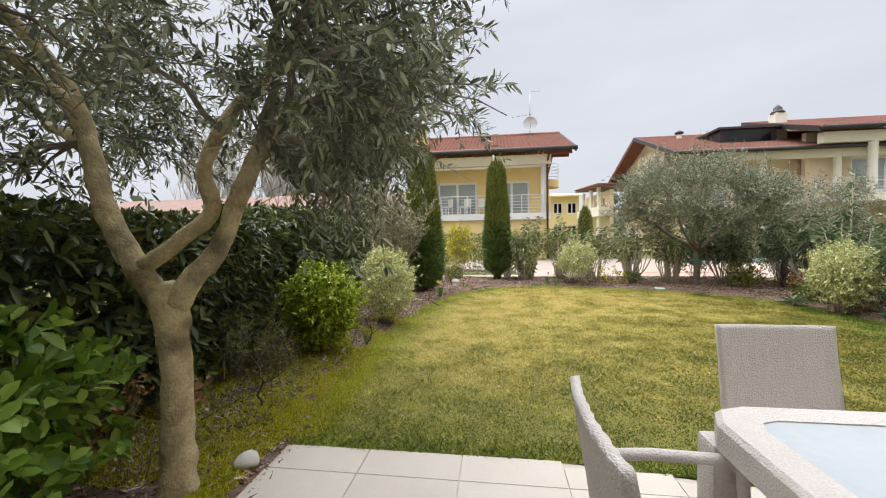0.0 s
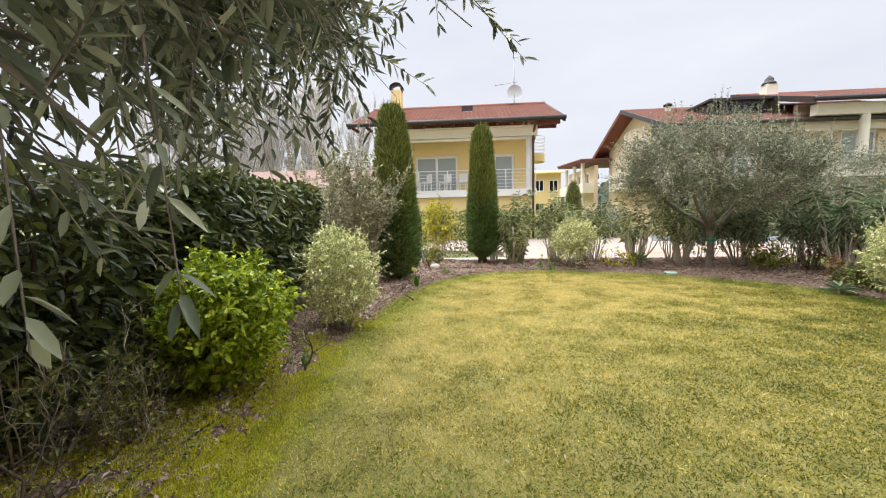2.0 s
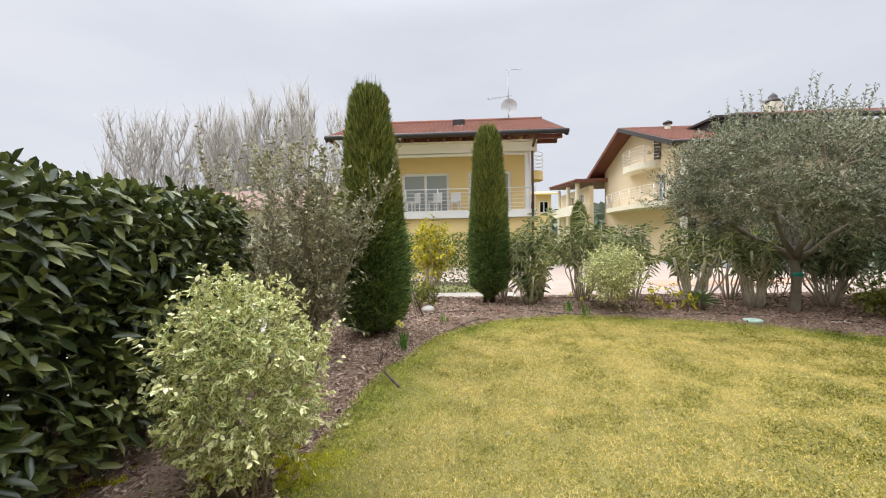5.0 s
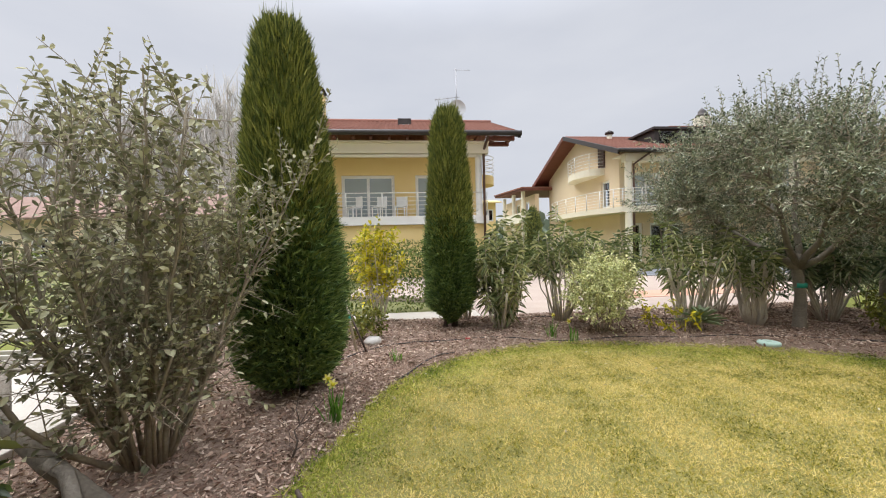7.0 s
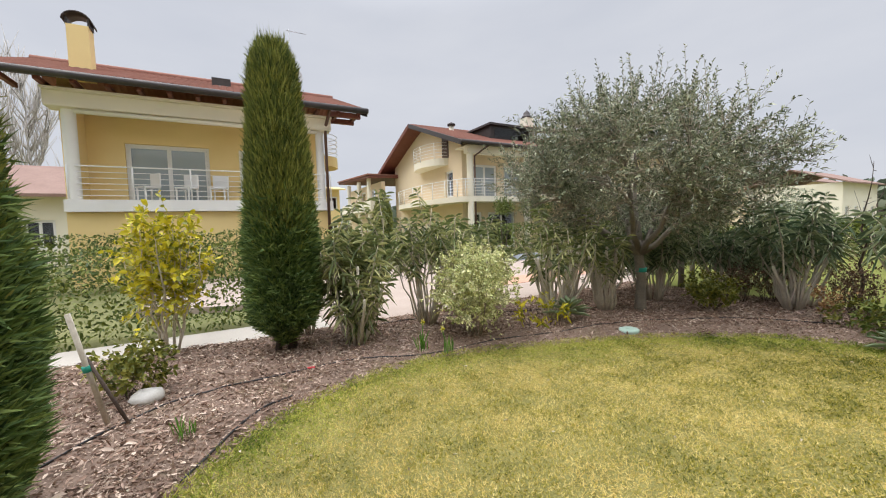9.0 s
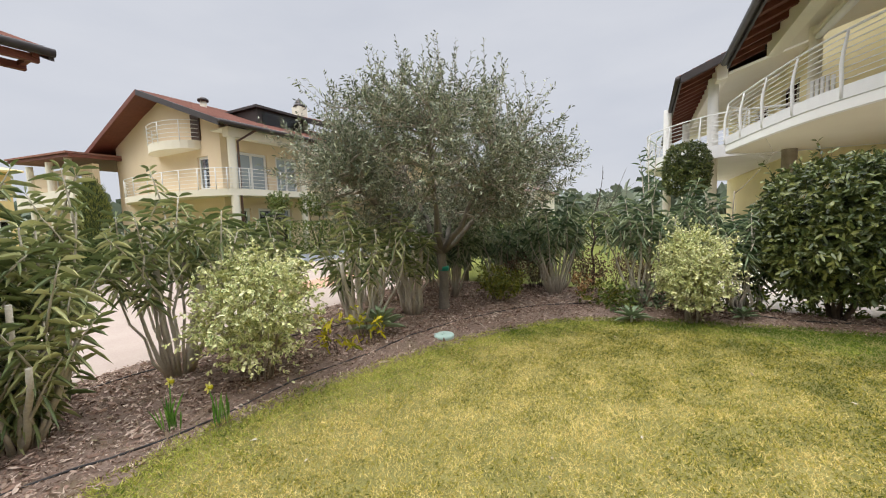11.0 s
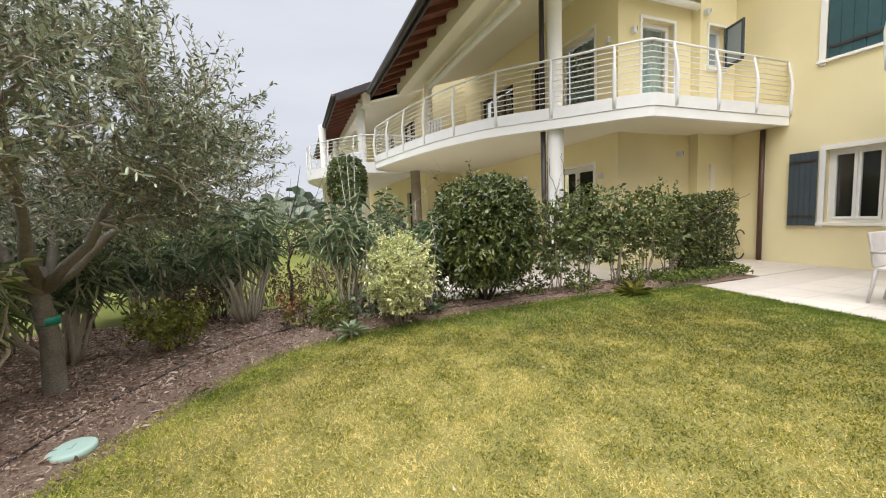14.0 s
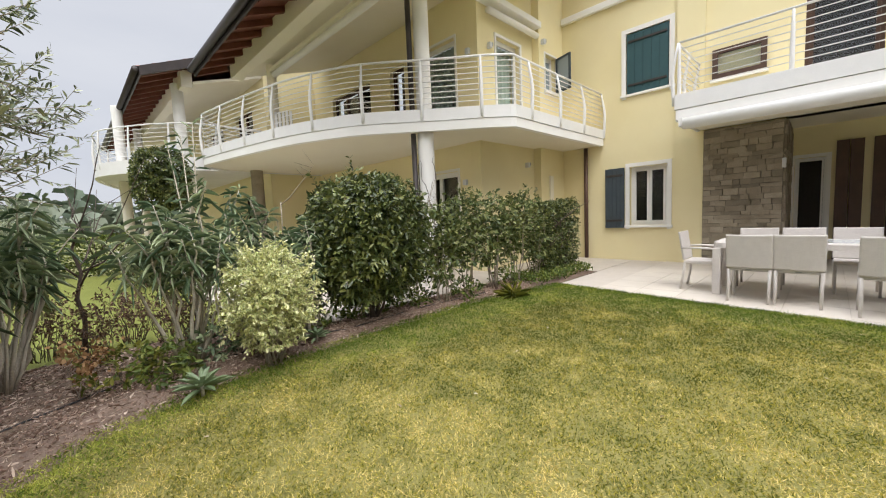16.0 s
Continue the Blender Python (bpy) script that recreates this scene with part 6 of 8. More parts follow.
# cherry-laurel hedge along the side of the garden
hedge_block("laurel_hedge", "dark cherry-laurel hedge with glossy leaves", -3.45, -2.3, -2.0, 4.3, 0.28, 1.50, 24000, 0.11, 0.041, L_LAUREL, 0.3, 12, M_BARKD, 0.5)
hedge_block("laurel_hedge", "taller end of the glossy laurel hedge", -3.5, -2.26, 4.15, 6.62, 0.3, 1.66, 13500, 0.11, 0.041, L_LAUREL, 0.3, 6, M_BARKD, 0.5)
e = thing("low_branches", "leafy lower branches of the laurel hedge", "hedge", (0, 0, 0))
n = 2600
P = np.stack([rng.uniform(-3.2, -2.3, n), rng.uniform(-1.5, 6.2, n), rng.uniform(0.12, 0.6, n)], 1)
leafy("leaves", P, np.array([0.5, 0, -0.1]) + rng.normal(0, 0.6, (n, 3)), 0.12, 0.042, L_LAUREL, e)
# foreground broad-leaved shrub beside the olive
clipped_shrub("broadleaf_shrub", "leafy green shrub beside the olive trunk", -2.15, 1.15, 0.0, (0.55, 0.62, 0.5), 0.55, 1700, 0.10, 0.05, L_FRESH, 8, 0.012, 2.0, 0.6)
clipped_shrub("broadleaf_shrub", "fresh green low shrub under the olive", -1.95, 0.72, 0.0, (0.45, 0.45, 0.42), 0.50, 1500, 0.085, 0.05, L_FRESH, 6, 0.01, 2.0, 0.6)
clipped_shrub("dark_shrub", "dark leafy shrub in the hedge's shade", -2.45, 2.6, 0.0, (0.22, 0.4, 0.2), 0.3, 700, 0.07, 0.03, L_BOX, 8, 0.01, 2.0, 0.7)
e = thing("dry_hydrangea", "dried brown hydrangea heads on thin stems", "plant", (-1.86, 1.72, gz(-1.86, 1.72)))
ends = [l[-1] for l in shrub_stems("stems", 0, 0, 0, 9, 0.3, 0.42, 0.005, M_TWIG, e)]
for p in ends[:6]:
    q = rng.normal(0, 0.035, (45, 3)) + p
    leafy("flower_head", q, rng.normal(0, 1, (45, 3)), 0.032, 0.028, L_DRY, e)

# clipped euonymus, then variegated shrubs
sh = clipped_shrub("euonymus_shrub", "rounded bright yellow-green shrub on bare twiggy stems", -1.88, 3.88, gz(-1.88, 3.88), (0.39, 0.39, 0.43), 0.50, 9500, 0.046, 0.025, L_BRIGHT, 22, 0.010, 2.3, 0.5, M_TWIG, 0.9, -1.0, lumps=1.3, stray=80)
e = thing("twiggy_shrub", "half-bare twiggy shrub beside the bright one", "shrub", (-2.35, 3.7, gz(-2.3, 3.7)))
ls = shrub_stems("stems", 0, 0, 0, 38, 0.6, 0.72, 0.007, M_TWIG, e)
S = np.concatenate([along(l, rng.uniform(0.4, 1, 6)) for l in ls])
(V, F), P, LD, LL, LW = spray(S, rng.normal(0, 0.6, (len(S), 3)) + np.array([0, 0, 0.7]), rng.uniform(0.1, 0.25, len(S)), 7, 0.035, 0.016, 0.9, 0.1, 0.003)
npart("twig_work", V, F, M_TWIG, e)["kind"] = "stuff"
leafy("leaves", P, LD, LL, LW, L_BOX, e)
clipped_shrub("variegated_shrub", "cream-and-green variegated shrub, clipped round", -1.57, 5.35, gz(-1.57, 5.35), (0.36, 0.36, 0.47), 0.60, 10500, 0.034, 0.018, L_VARIEG, 12, 0.009, 2.5, 0.5, M_TWIG, 0.4, -1.0, 0.0, 1.5, 90, L_CENTRE)
clipped_shrub("variegated_shrub", "pale cream-green variegated shrub, loose outline", 2.0, 9.78, gz(2.0, 9.78), (0.44, 0.42, 0.45), 0.58, 8200, 0.038, 0.021, L_VARIEG, 11, 0.010, 2.0, 0.6, M_TWIG, 0.5, -0.9, 0.0, 2.3, 130, L_CENTRE)
clipped_shrub("variegated_shrub", "rounded cream-edged variegated shrub beside the lawn", 5.28, 6.56, gz(5.28, 6.56), (0.37, 0.37, 0.46), 0.62, 9000, 0.036, 0.02, L_VARIEG, 9, 0.010, 2.2, 0.5, M_TWIG, 0.3, -1.0, 0.5, 2.0, 130, L_CENTRE)
clipped_shrub("laurel_bush", "large rounded dark glossy laurel bush", 5.72, 5.18, gz(5.72, 5.18), (0.65, 0.69, 0.74), 0.97, 15000, 0.075, 0.031, L_LAUREL, 7, 0.024, 2.9, 0.3, M_BARKD, 0.1, -0.97, lumps=0.6, stray=90)

# hedge before the neighbouring terrace: thin, then dense
L_PHOT = foliage("photinia_leaf", (0.06, 0.09, 0.03), (0.14, 0.175, 0.055), (0.28, 0.29, 0.10), 0.4, 0.2, 0.4, 1.5)
for y, top in ((1.62, 1.42), (2.22, 1.5), (2.85, 1.46), (3.45, 1.5), (4.0, 1.38)):
    clipped_shrub("photinia_shrub", "thin trained shrub in a row, gaps between leaves", 5.6 + rng.normal(0, 0.03), y, gz(5.6, y), (0.2, 0.34, 0.58), top - 0.56, 1350, 0.078, 0.04, L_PHOT, 8, 0.012, 2.8, 0.75, M_TWIG, 0.3, -0.92, 0.0, 1.6, 34)["group"] = "row of trained shrubs"
hedge_block("laurel_hedge", "dense dark end of the clipped hedge", 5.38, 5.82, 0.22, 1.35, 0.15, 1.48, 6200, 0.06, 0.03, L_LAUREL, 0.2, 5, M_BARKD, 0.4)
e = thing("ground_cover", "low dark green ground cover under the hedge", "plant", (0, 0, 0))
n = 2200
P = np.stack([rng.uniform(5.1, 5.75, n), rng.uniform(0.15, 2.2, n), np.zeros(n)], 1)
P[:, 2] = 0.06 + 0.14 * rng.random(n)
leafy("leaves", P, rng.normal(0, 0.6, (n, 3)) + np.array([0, 0, 0.5]), 0.055, 0.03, L_BOX, e)


# loose grey-green elaeagnus
e = thing("elaeagnus_shrub", "tall loose grey-green shrub with many bare twigs", "shrub", (-2.12, 7.32, gz(-2.12, 7.32)))
main = shrub_stems("stems", 0, 0, 0, 26, 0.98, 2.0, 0.018, M_TWIG, e, 0.9)
S, Dv = [], []
for l in main:
    S.append(along(l, rng.uniform(0.15, 1.0, 64)))
    Dv.append(unit((l[-1] - l[0])[None]) * 0.4 + rng.normal(0, 0.6, (64, 3)) + np.array([0, 0, 0.45]))
S, Dv = np.concatenate(S), np.concatenate(Dv)
Lw = rng.uniform(0.15, 0.46, len(S))
(V, F), P, LD, LL, LW = spray(S, Dv, Lw, 11, 0.050, 0.025, 0.9, 0.0, 0.0040)
ob = npart("twig_work", V, F, M_TWIG, e)
ob["kind"] = "stuff"
ok = rng.random(len(P)) < np.clip(0.18 + P[:, 2] * 0.36, 0, 1)
leafy("leaves", P[ok], LD[ok], LL[ok], LW[ok], L_ELEAG, e, fold=0.35)
S = np.array([l[-1] for l in main])[:20]
(V, F), P, LD, LL, LW = spray(S - np.array([0, 0, 0.1]), np.array([0, 0, 1.0]) + rng.normal(0, 0.16, (len(S), 3)), rng.uniform(0.4, 0.72, len(S)), 26, 0.044, 0.022, 0.75, 0.0, 0.005)
npart("shoot_work", V, F, M_TWIG, e)["kind"] = "stuff"
leafy("shoot_leaves", P, LD, LL, LW, L_ELEAG, e, fold=0.35)
e = thing("leaning_log", "grey-brown forked log leaning over the mulch", "log", (0, 0, 0))
tubes("log", [([(-3.0, 7.45, 0.62), (-2.74, 7.16, 0.45), (-2.40, 7.03, 0.25), (-2.10, 6.96, 0.06)], [0.042, 0.045, 0.048, 0.045])], M_BARKG, e, sides=9)
tubes("fork", [([(-2.42, 7.04, 0.26), (-2.24, 6.93, 0.25), (-2.10, 6.80, 0.16), (-2.04, 6.70, 0.05)], [0.035, 0.033, 0.03, 0.026])], M_BARKG, e, sides=8)
tagged(bpart("paving_slab", (-4.0, -3.0, 7.35, 9.5, -0.05, 0.125), M_PAVEW, bevel=0.012), "pale concrete paving slab beside the planting bed", "paving", kind="structure")
for k in range(4):
    tagged(bpart("edging_strip", (-6.6, -4.05, 9.55 + 0.24 * k, 9.60 + 0.24 * k, -0.05, 0.07), M_PAVEW, bevel=0.008), "pale concrete edging strip set in the grass", "edging", group="edging strips")


# oleanders
def oleander(x, y, top, reach, stems, mat, label, leaf=0.125, thick=0.021, start=0.66, base=None, shoots=3):
    z = gz(x, y) if base is None else base
    e = thing("oleander", label, "shrub", (x, y, z), "oleanders in the bed")
    ls = shrub_stems("stems", 0, 0, 0, stems, reach, top * 0.88, thick, M_BARKT, e, 0.4)
    ln, S, Dv = [], [], []
    for l in ls:
        tips = [(l, rng.uniform(start, 0.85), 6)]
        for k in range(shoots):
            a = along(l, [rng.uniform(start - 0.16, 0.97)])[0]
            t = rng.random() * 6.28
            q = rng.uniform(0.08, 0.26)
            c = a + np.array([q * math.cos(t), q * math.sin(t), rng.uniform(0.16, 0.44)])
            ln.append((bend(a, c, (0, 0, 0.02), 4), np.linspace(0.008, 0.003, 4)))
            tips.append((ln[-1][0], 0.35, 6))
        for axis, f0, nodes in tips:
            # leaves in whorls of three, crowded and steeper towards the tip
            f = f0 + (1 - f0) * (np.arange(nodes) / (nodes - 1)) ** 0.8
            node = along(axis, f)
            for j in range(nodes):
                t = j * 1.05 + rng.random() + np.arange(3) * 2.094
                S.append(np.repeat(node[j][None], 3, 0))
                Dv.append(np.stack([np.cos(t), np.sin(t), np.full(3, -0.35 + 1.6 * (j / nodes) ** 1.3) + rng.normal(0, 0.45, 3)], 1) + rng.normal(0, 0.2, (3, 3)))
    tubes("shoot_work", ln, M_BARKT, e, sides=4)["kind"] = "stuff"
    S, Dv = np.concatenate(S), np.concatenate(Dv)
    leafy("leaves", S, Dv, leaf * rng.uniform(0.7, 1.25, len(S)), 0.0195 * rng.uniform(0.8, 1.25, len(S)), mat, e, face=np.array([0, 0, 1.0]) + rng.normal(0, 0.35, (len(S), 3)), fold=0.3, droop=0.5)
    if stems > 11:
        cut = []
        for k in range(9 if shoots == 1 else 4):
            a = rng.random() * 6.28
            q = rng.uniform(0.12, 0.36)
            cut.append((bend((0.08 * math.cos(a), 0.08 * math.sin(a), 0), (q * math.cos(a), q * math.sin(a), top * rng.uniform(0.4, 0.75)), (0.02, 0.02, 0), 5, 0.012), np.linspace(thick * 1.3, thick * 0.9, 5)))
        for c in cut:
            tubes("pruned_stem", [c], M_BARKT, e, "thick pruned grey stem", 7)
    return e


OLE = [
    (0.92, 10.58, 1.50, 0.50, 15, L_OLEAN), (1.75, 10.52, 1.62, 0.55, 15, L_OLEAN), (3.30, 9.84, 1.30, 0.55, 16, L_OLEAN), (4.2, 9.75, 1.25, 0.42, 12, L_OLEAN),
    (2.65, 10.5, 1.25, 0.4, 9, L_OLEAN), (5.35, 9.75, 1.25, 0.5, 12, L_OLEAND), (6.12, 8.32, 1.42, 0.55, 15, L_OLEAND), (5.74, 7.12, 1.55, 0.45, 11, L_OLEAND), (6.55, 8.3, 1.1, 0.4, 7, L_OLEAN), (6.35, 9.3, 1.25, 0.5, 10, L_OLEAND),
    (5.72, 6.05, 1.15, 0.35, 8, L_OLEAND), (6.3, 6.5, 1.5, 0.4, 8, L_OLEAND), (0.35, 11.0, 1.3, 0.4, 9, L_OLEAN), (4.4, 10.6, 1.3, 0.45, 10, L_OLEAN), (7.2, 8.9, 1.2, 0.45, 9, L_OLEAND), (2.6, 11.0, 1.4, 0.45, 9, L_OLEAN),
]
for x, y, h, q, s, mt in OLE:
    oleander(x, y, h, q, s, mt, shoots=(1 if x > 3 else 2) if mt is L_OLEAN else 3, leaf=0.145 if mt is L_OLEAN else 0.165, label="narrow-leaved oleander on bare tan stems" if mt is L_OLEAN else "dark green oleander with long drooping leaves")
oleander(0.74, 10.22, 1.2, 0.45, 12, L_OLEAN, "narrow-leaved oleander leafy down to its foot", 0.15, 0.016, 0.2, None, 5)
oleander(5.98, 5.85, 1.1, 0.4, 9, L_OLEAND, "dark green oleander with long drooping leaves", 0.16, 0.016, 0.35)
e = thing("oleander", "young oleander shoots standing tall and thin", "shrub", (5.70, 7.02, gz(5.7, 7.0)), "oleanders in the bed")
ln = [([(0, 0, 0), (0.03 * k, 0.04 * k - 0.05, 1.2), (0.05 * k, 0.09 * k - 0.08, 2.15 - 0.12 * k)], [0.012, 0.008, 0.003]) for k in range(3)]
for l in ln:
    tubes("shoot", [l], M_BARKT, e, sides=5)
S = np.concatenate([along(l[0], np.linspace(0.35, 1, 46)) for l in ln])
leafy("leaves", S, rng.normal(0, 0.7, (len(S), 3)) + np.array([0, 0, 0.55]), 0.14, 0.02, L_OLEAND, e, droop=0.3)

# yellow-leaved shrub and companions at the far edge
e = thing("yellow_shrub", "yellow-leaved shrub on pale bare stems", "shrub", (-1.04, 11.1, 0.05))
ls = shrub_stems("stems", 0, 0, 0, 13, 0.5, 1.45, 0.014, M_BARKT, e, 0.6)
S = np.concatenate([along(l, rng.uniform(0.4, 1, 20)) for l in ls])
(V, F), P, LD, LL, LW = spray(S, rng.normal(0, 0.7, (len(S), 3)) + np.array([0, 0, 0.4]), rng.uniform(0.12, 0.36, len(S)), 10, 0.075, 0.042, 0.9, 0.1, 0.003)
npart("twig_work", V, F, M_BARKT, e)["kind"] = "stuff"
ok = (P[:, 2] > 0.75) | (rng.random(len(P)) < 0.5)
leafy("leaves", P[ok], LD[ok], LL[ok], LW[ok], L_YELLOW, e)
hedge_block("clipped_hedge", "low clipped green hedge along the path", -3.4, 0.5, 12.3, 13.0, 0.0, 1.15, 5200, 0.06, 0.03, L_BOX, 0.15, 0, None, 0.5)
hedge_block("clipped_hedge", "clipped green hedge before the yellow house", -6.5, 3.4, 18.6, 19.4, 0.0, 1.35, 5200, 0.09, 0.05, L_BOX, 0.2, 0, None, 0.5)
hedge_block("clipped_hedge", "clipped hedge before the beige house", 8.6, 24.0, 20.3, 21.2, 0.0, 1.35, 7000, 0.11, 0.06, L_BOX, 0.2, 0, None, 0.5)
hedge_block("clipped_hedge", "low hedge round the neighbouring lawn", 9.4, 30.0, 12.2, 12.9, 0.0, 0.95, 7000, 0.09, 0.05, L_BOX, 0.2, 0, None, 0.5)
hedge_block("clipped_hedge", "hedge at the end of the neighbouring lawn", 16.3, 17.2, 6.4, 12.6, 0.0, 1.15, 5200, 0.10, 0.06, L_BOX, 0.2, 0, None, 0.5)
hedge_block("clipped_hedge", "hedge beyond the side path", -9.2, -8.2, 2.0, 16.0, 0.0, 1.3, 5000, 0.09, 0.05, L_BOX, 0.2, 0, None, 0.5)
clipped_shrub("small_shrub", "small rounded yellow-green shrub beside a stake", -1.12, 9.9, gz(-1.12, 9.9), (0.26, 0.24, 0.2), 0.24, 700, 0.05, 0.024, L_GOLD, 5, 0.006)
clipped_shrub("small_shrub", "low golden-green shrub in the mulch", 5.30, 8.93, gz(5.30, 8.93), (0.32, 0.32, 0.22), 0.27, 1000, 0.05, 0.024, L_GOLD, 6, 0.006)
clipped_shrub("small_shrub", "yellow-flecked low plant under the variegated shrub", 2.72, 9.62, gz(2.72, 9.62), (0.28, 0.22, 0.2), 0.25, 150, 0.07, 0.026, L_YELLOW, 6, 0.006, core=0.0)
clipped_shrub("small_shrub", "yellow-leaved sprig at the bed's edge", 3.0, 9.52, gz(3.0, 9.52), (0.2, 0.16, 0.15), 0.2, 80, 0.075, 0.026, L_YELLOW, 5, 0.006, core=0.0)
for x, y, h, mt in ((6.95, 9.3, 1.15, L_OLEAND), (7.5, 9.9, 1.25, L_BOX), (7.1, 10.6, 1.3, L_OLEAND), (8.2, 9.6, 1.1, L_REDB), (9.2, 10.4, 1.2, L_BOX), (6.1, 10.5, 1.2, L_OLEAND), (5.2, 10.7, 1.2, L_OLEAND)):
    clipped_shrub("mixed_shrub", "loose mixed shrub screening the neighbouring lawn", x, y, 0.0, (0.55, 0.5, h * 0.42), h * 0.58, 1250, 0.085, 0.024, mt, 9, 0.012, 2.0, 0.7, M_TWIG)
for x, y, r in ((6.35, 7.75, 0.3), (6.7, 7.1, 0.36), (6.5, 8.7, 0.38), (6.2, 9.0, 0.34), (7.1, 8.1, 0.36), (7.1, 7.4, 0.34), (6.25, 6.95, 0.3), (7.3, 8.7, 0.36)):
    clipped_shrub("barberry_shrub", "low dark reddish twiggy shrub", x, y, gz(min(x, 6.7), y), (r, r, 0.36), 0.36, 800, 0.03, 0.014, L_REDB, 24, 0.005, 2.0, 0.7)
for x, y, r, mt in ((5.45, 7.35, 0.22, L_BOX), (5.6, 7.62, 0.25, L_GOLD), (5.85, 4.35, 0.3, L_BOX), (5.55, 3.6, 0.25, L_BOX), (5.9, 6.05, 0.28, L_BOX), (5.55, 2.6, 0.22, L_BOX), (6.0, 5.65, 0.36, L_BOX), (6.02, 5.1, 0.34, L_BOX), (5.98, 4.55, 0.34, L_BOX), (5.9, 6.5, 0.3, L_OLEAND), (5.62, 7.0, 0.26, L_OLEAND)):
    clipped_shrub("bedding_plant", "low leafy plant at the foot of the shrubs", x, y, gz(x, y), (r, r, 0.16), 0.14, 380, 0.06, 0.026, mt, 4, 0.004, core=0.0)
e = thing("dry_hydrangea", "orange-brown dried hydrangea head", "plant", (5.52, 7.82, gz(5.5, 7.8)))
for l in shrub_stems("stems", 0, 0, 0, 5, 0.12, 0.34, 0.004, M_TWIG, e):
    q = rng.normal(0, 0.04, (40, 3)) + l[-1]
    leafy("flower_head", q, rng.normal(0, 1, (40, 3)), 0.035, 0.03, L_DRY, e)


def rosette(x, y, r, n, label, mat, up=0.35, h=0.1):
    """A whorl of long pointed leaves, each leaf its own part."""
    e = thing("rosette_plant", label, "plant", (x, y, gz(x, y)))
    tubes("stem", [([(0, 0, 0), (0, 0, h)], [0.014, 0.012])], M_BARKT, e, sides=6)
    for k in range(n):
        a = k * 2.4
        f = k / n
        D = np.array([[math.cos(a), math.sin(a), up + 1.3 * f]])
        V, F = leaf_arrays(np.array([[0, 0, h * (0.5 + 0.5 * f)]]), D, r * (1.05 - 0.35 * f), 0.045, face=np.array([[0, 0, 1.0]]) + 0.001, droop=0.3)
        npart("leaf", V, F, mat, e)
    return e


rosette(3.22, 9.52, 0.34, 26, "dark whorled euphorbia-like plant", L_OLEAND, 0.3, 0.2)
rosette(5.04, 7.19, 0.27, 20, "spreading rosette of long green leaves", L_OLEAND, 0.25, 0.1)
rosette(5.45, 6.05, 0.2, 16, "small rosette of long leaves", L_OLEAND, 0.25, 0.08)


def clump(name, label, x, y, n, h, w, mat, spread, flowers=0):
    """A tuft of strap leaves, some with flowers."""
    e = thing(name, label, "plant", (x, y, gz(x, y)))
    P = np.stack([rng.normal(0, 0.03, n), rng.normal(0, 0.03, n), np.zeros(n)], 1)
    leafy("strap_leaves", P, np.array([0, 0, 1.0]) + rng.normal(0, spread, (n, 3)) * np.array([1, 1, 0.2]), h * rng.uniform(0.6, 1.1, n), w, mat, e, droop=0.15 + spread * 0.3)
    for k in range(flowers):
        a = rng.random() * 6.28
        tip = np.array([0.07 * math.cos(a), 0.07 * math.sin(a), h * 1.05])
        tubes("stalk", [(bend((0, 0, 0), tip, (0, 0, 0), 4), [0.004] * 4)], L_BULB, e, sides=5)
        ang = np.arange(6) * np.pi / 3
        side = unit(np.array([[0.4, -0.9, 0.1]]))
        u1 = unit(np.cross(side, [[0, 0, 1.0]]))
        u2 = np.cross(u1, side)
        Dp = np.cos(ang)[:, None] * u1 + np.sin(ang)[:, None] * u2
        V, F = leaf_arrays(np.repeat(tip[None], 6, 0), Dp, 0.04, 0.022, face=np.repeat(side, 6, 0), droop=0)
        fl = npart("flower", V, F, L_PETAL, e, "pale yellow daffodil petals")
        tubes("trumpet", [([tip, tip + side[0] * 0.025], [0.009, 0.014])], L_YELLOW, fl, sides=8)
    return e


clump("daffodil", "clump of daffodils, one in pale flower", -1.14, 7.74, 34, 0.30, 0.013, L_BULB, 0.16, 2)
clump("daffodil", "small daffodil tuft in the mulch", -0.72, 8.95, 14, 0.2, 0.012, L_BULB, 0.2)
clump("daffodil", "daffodil tuft with a yellow flower", 1.28, 9.7, 18, 0.28, 0.012, L_BULB, 0.16, 1)
clump("daffodil", "daffodil tuft with closed white buds", 1.48, 9.52, 20, 0.27, 0.012, L_BULB, 0.14, 1)
clump("daffodil", "fresh green bulb leaves beside the shrub", -1.55, 4.35, 8, 0.2, 0.022, L_BULB, 0.2)
clump("day_lily", "spreading clump of yellow-green strap leaves", 5.12, 2.98, 70, 0.42, 0.024, L_GOLD, 0.75)

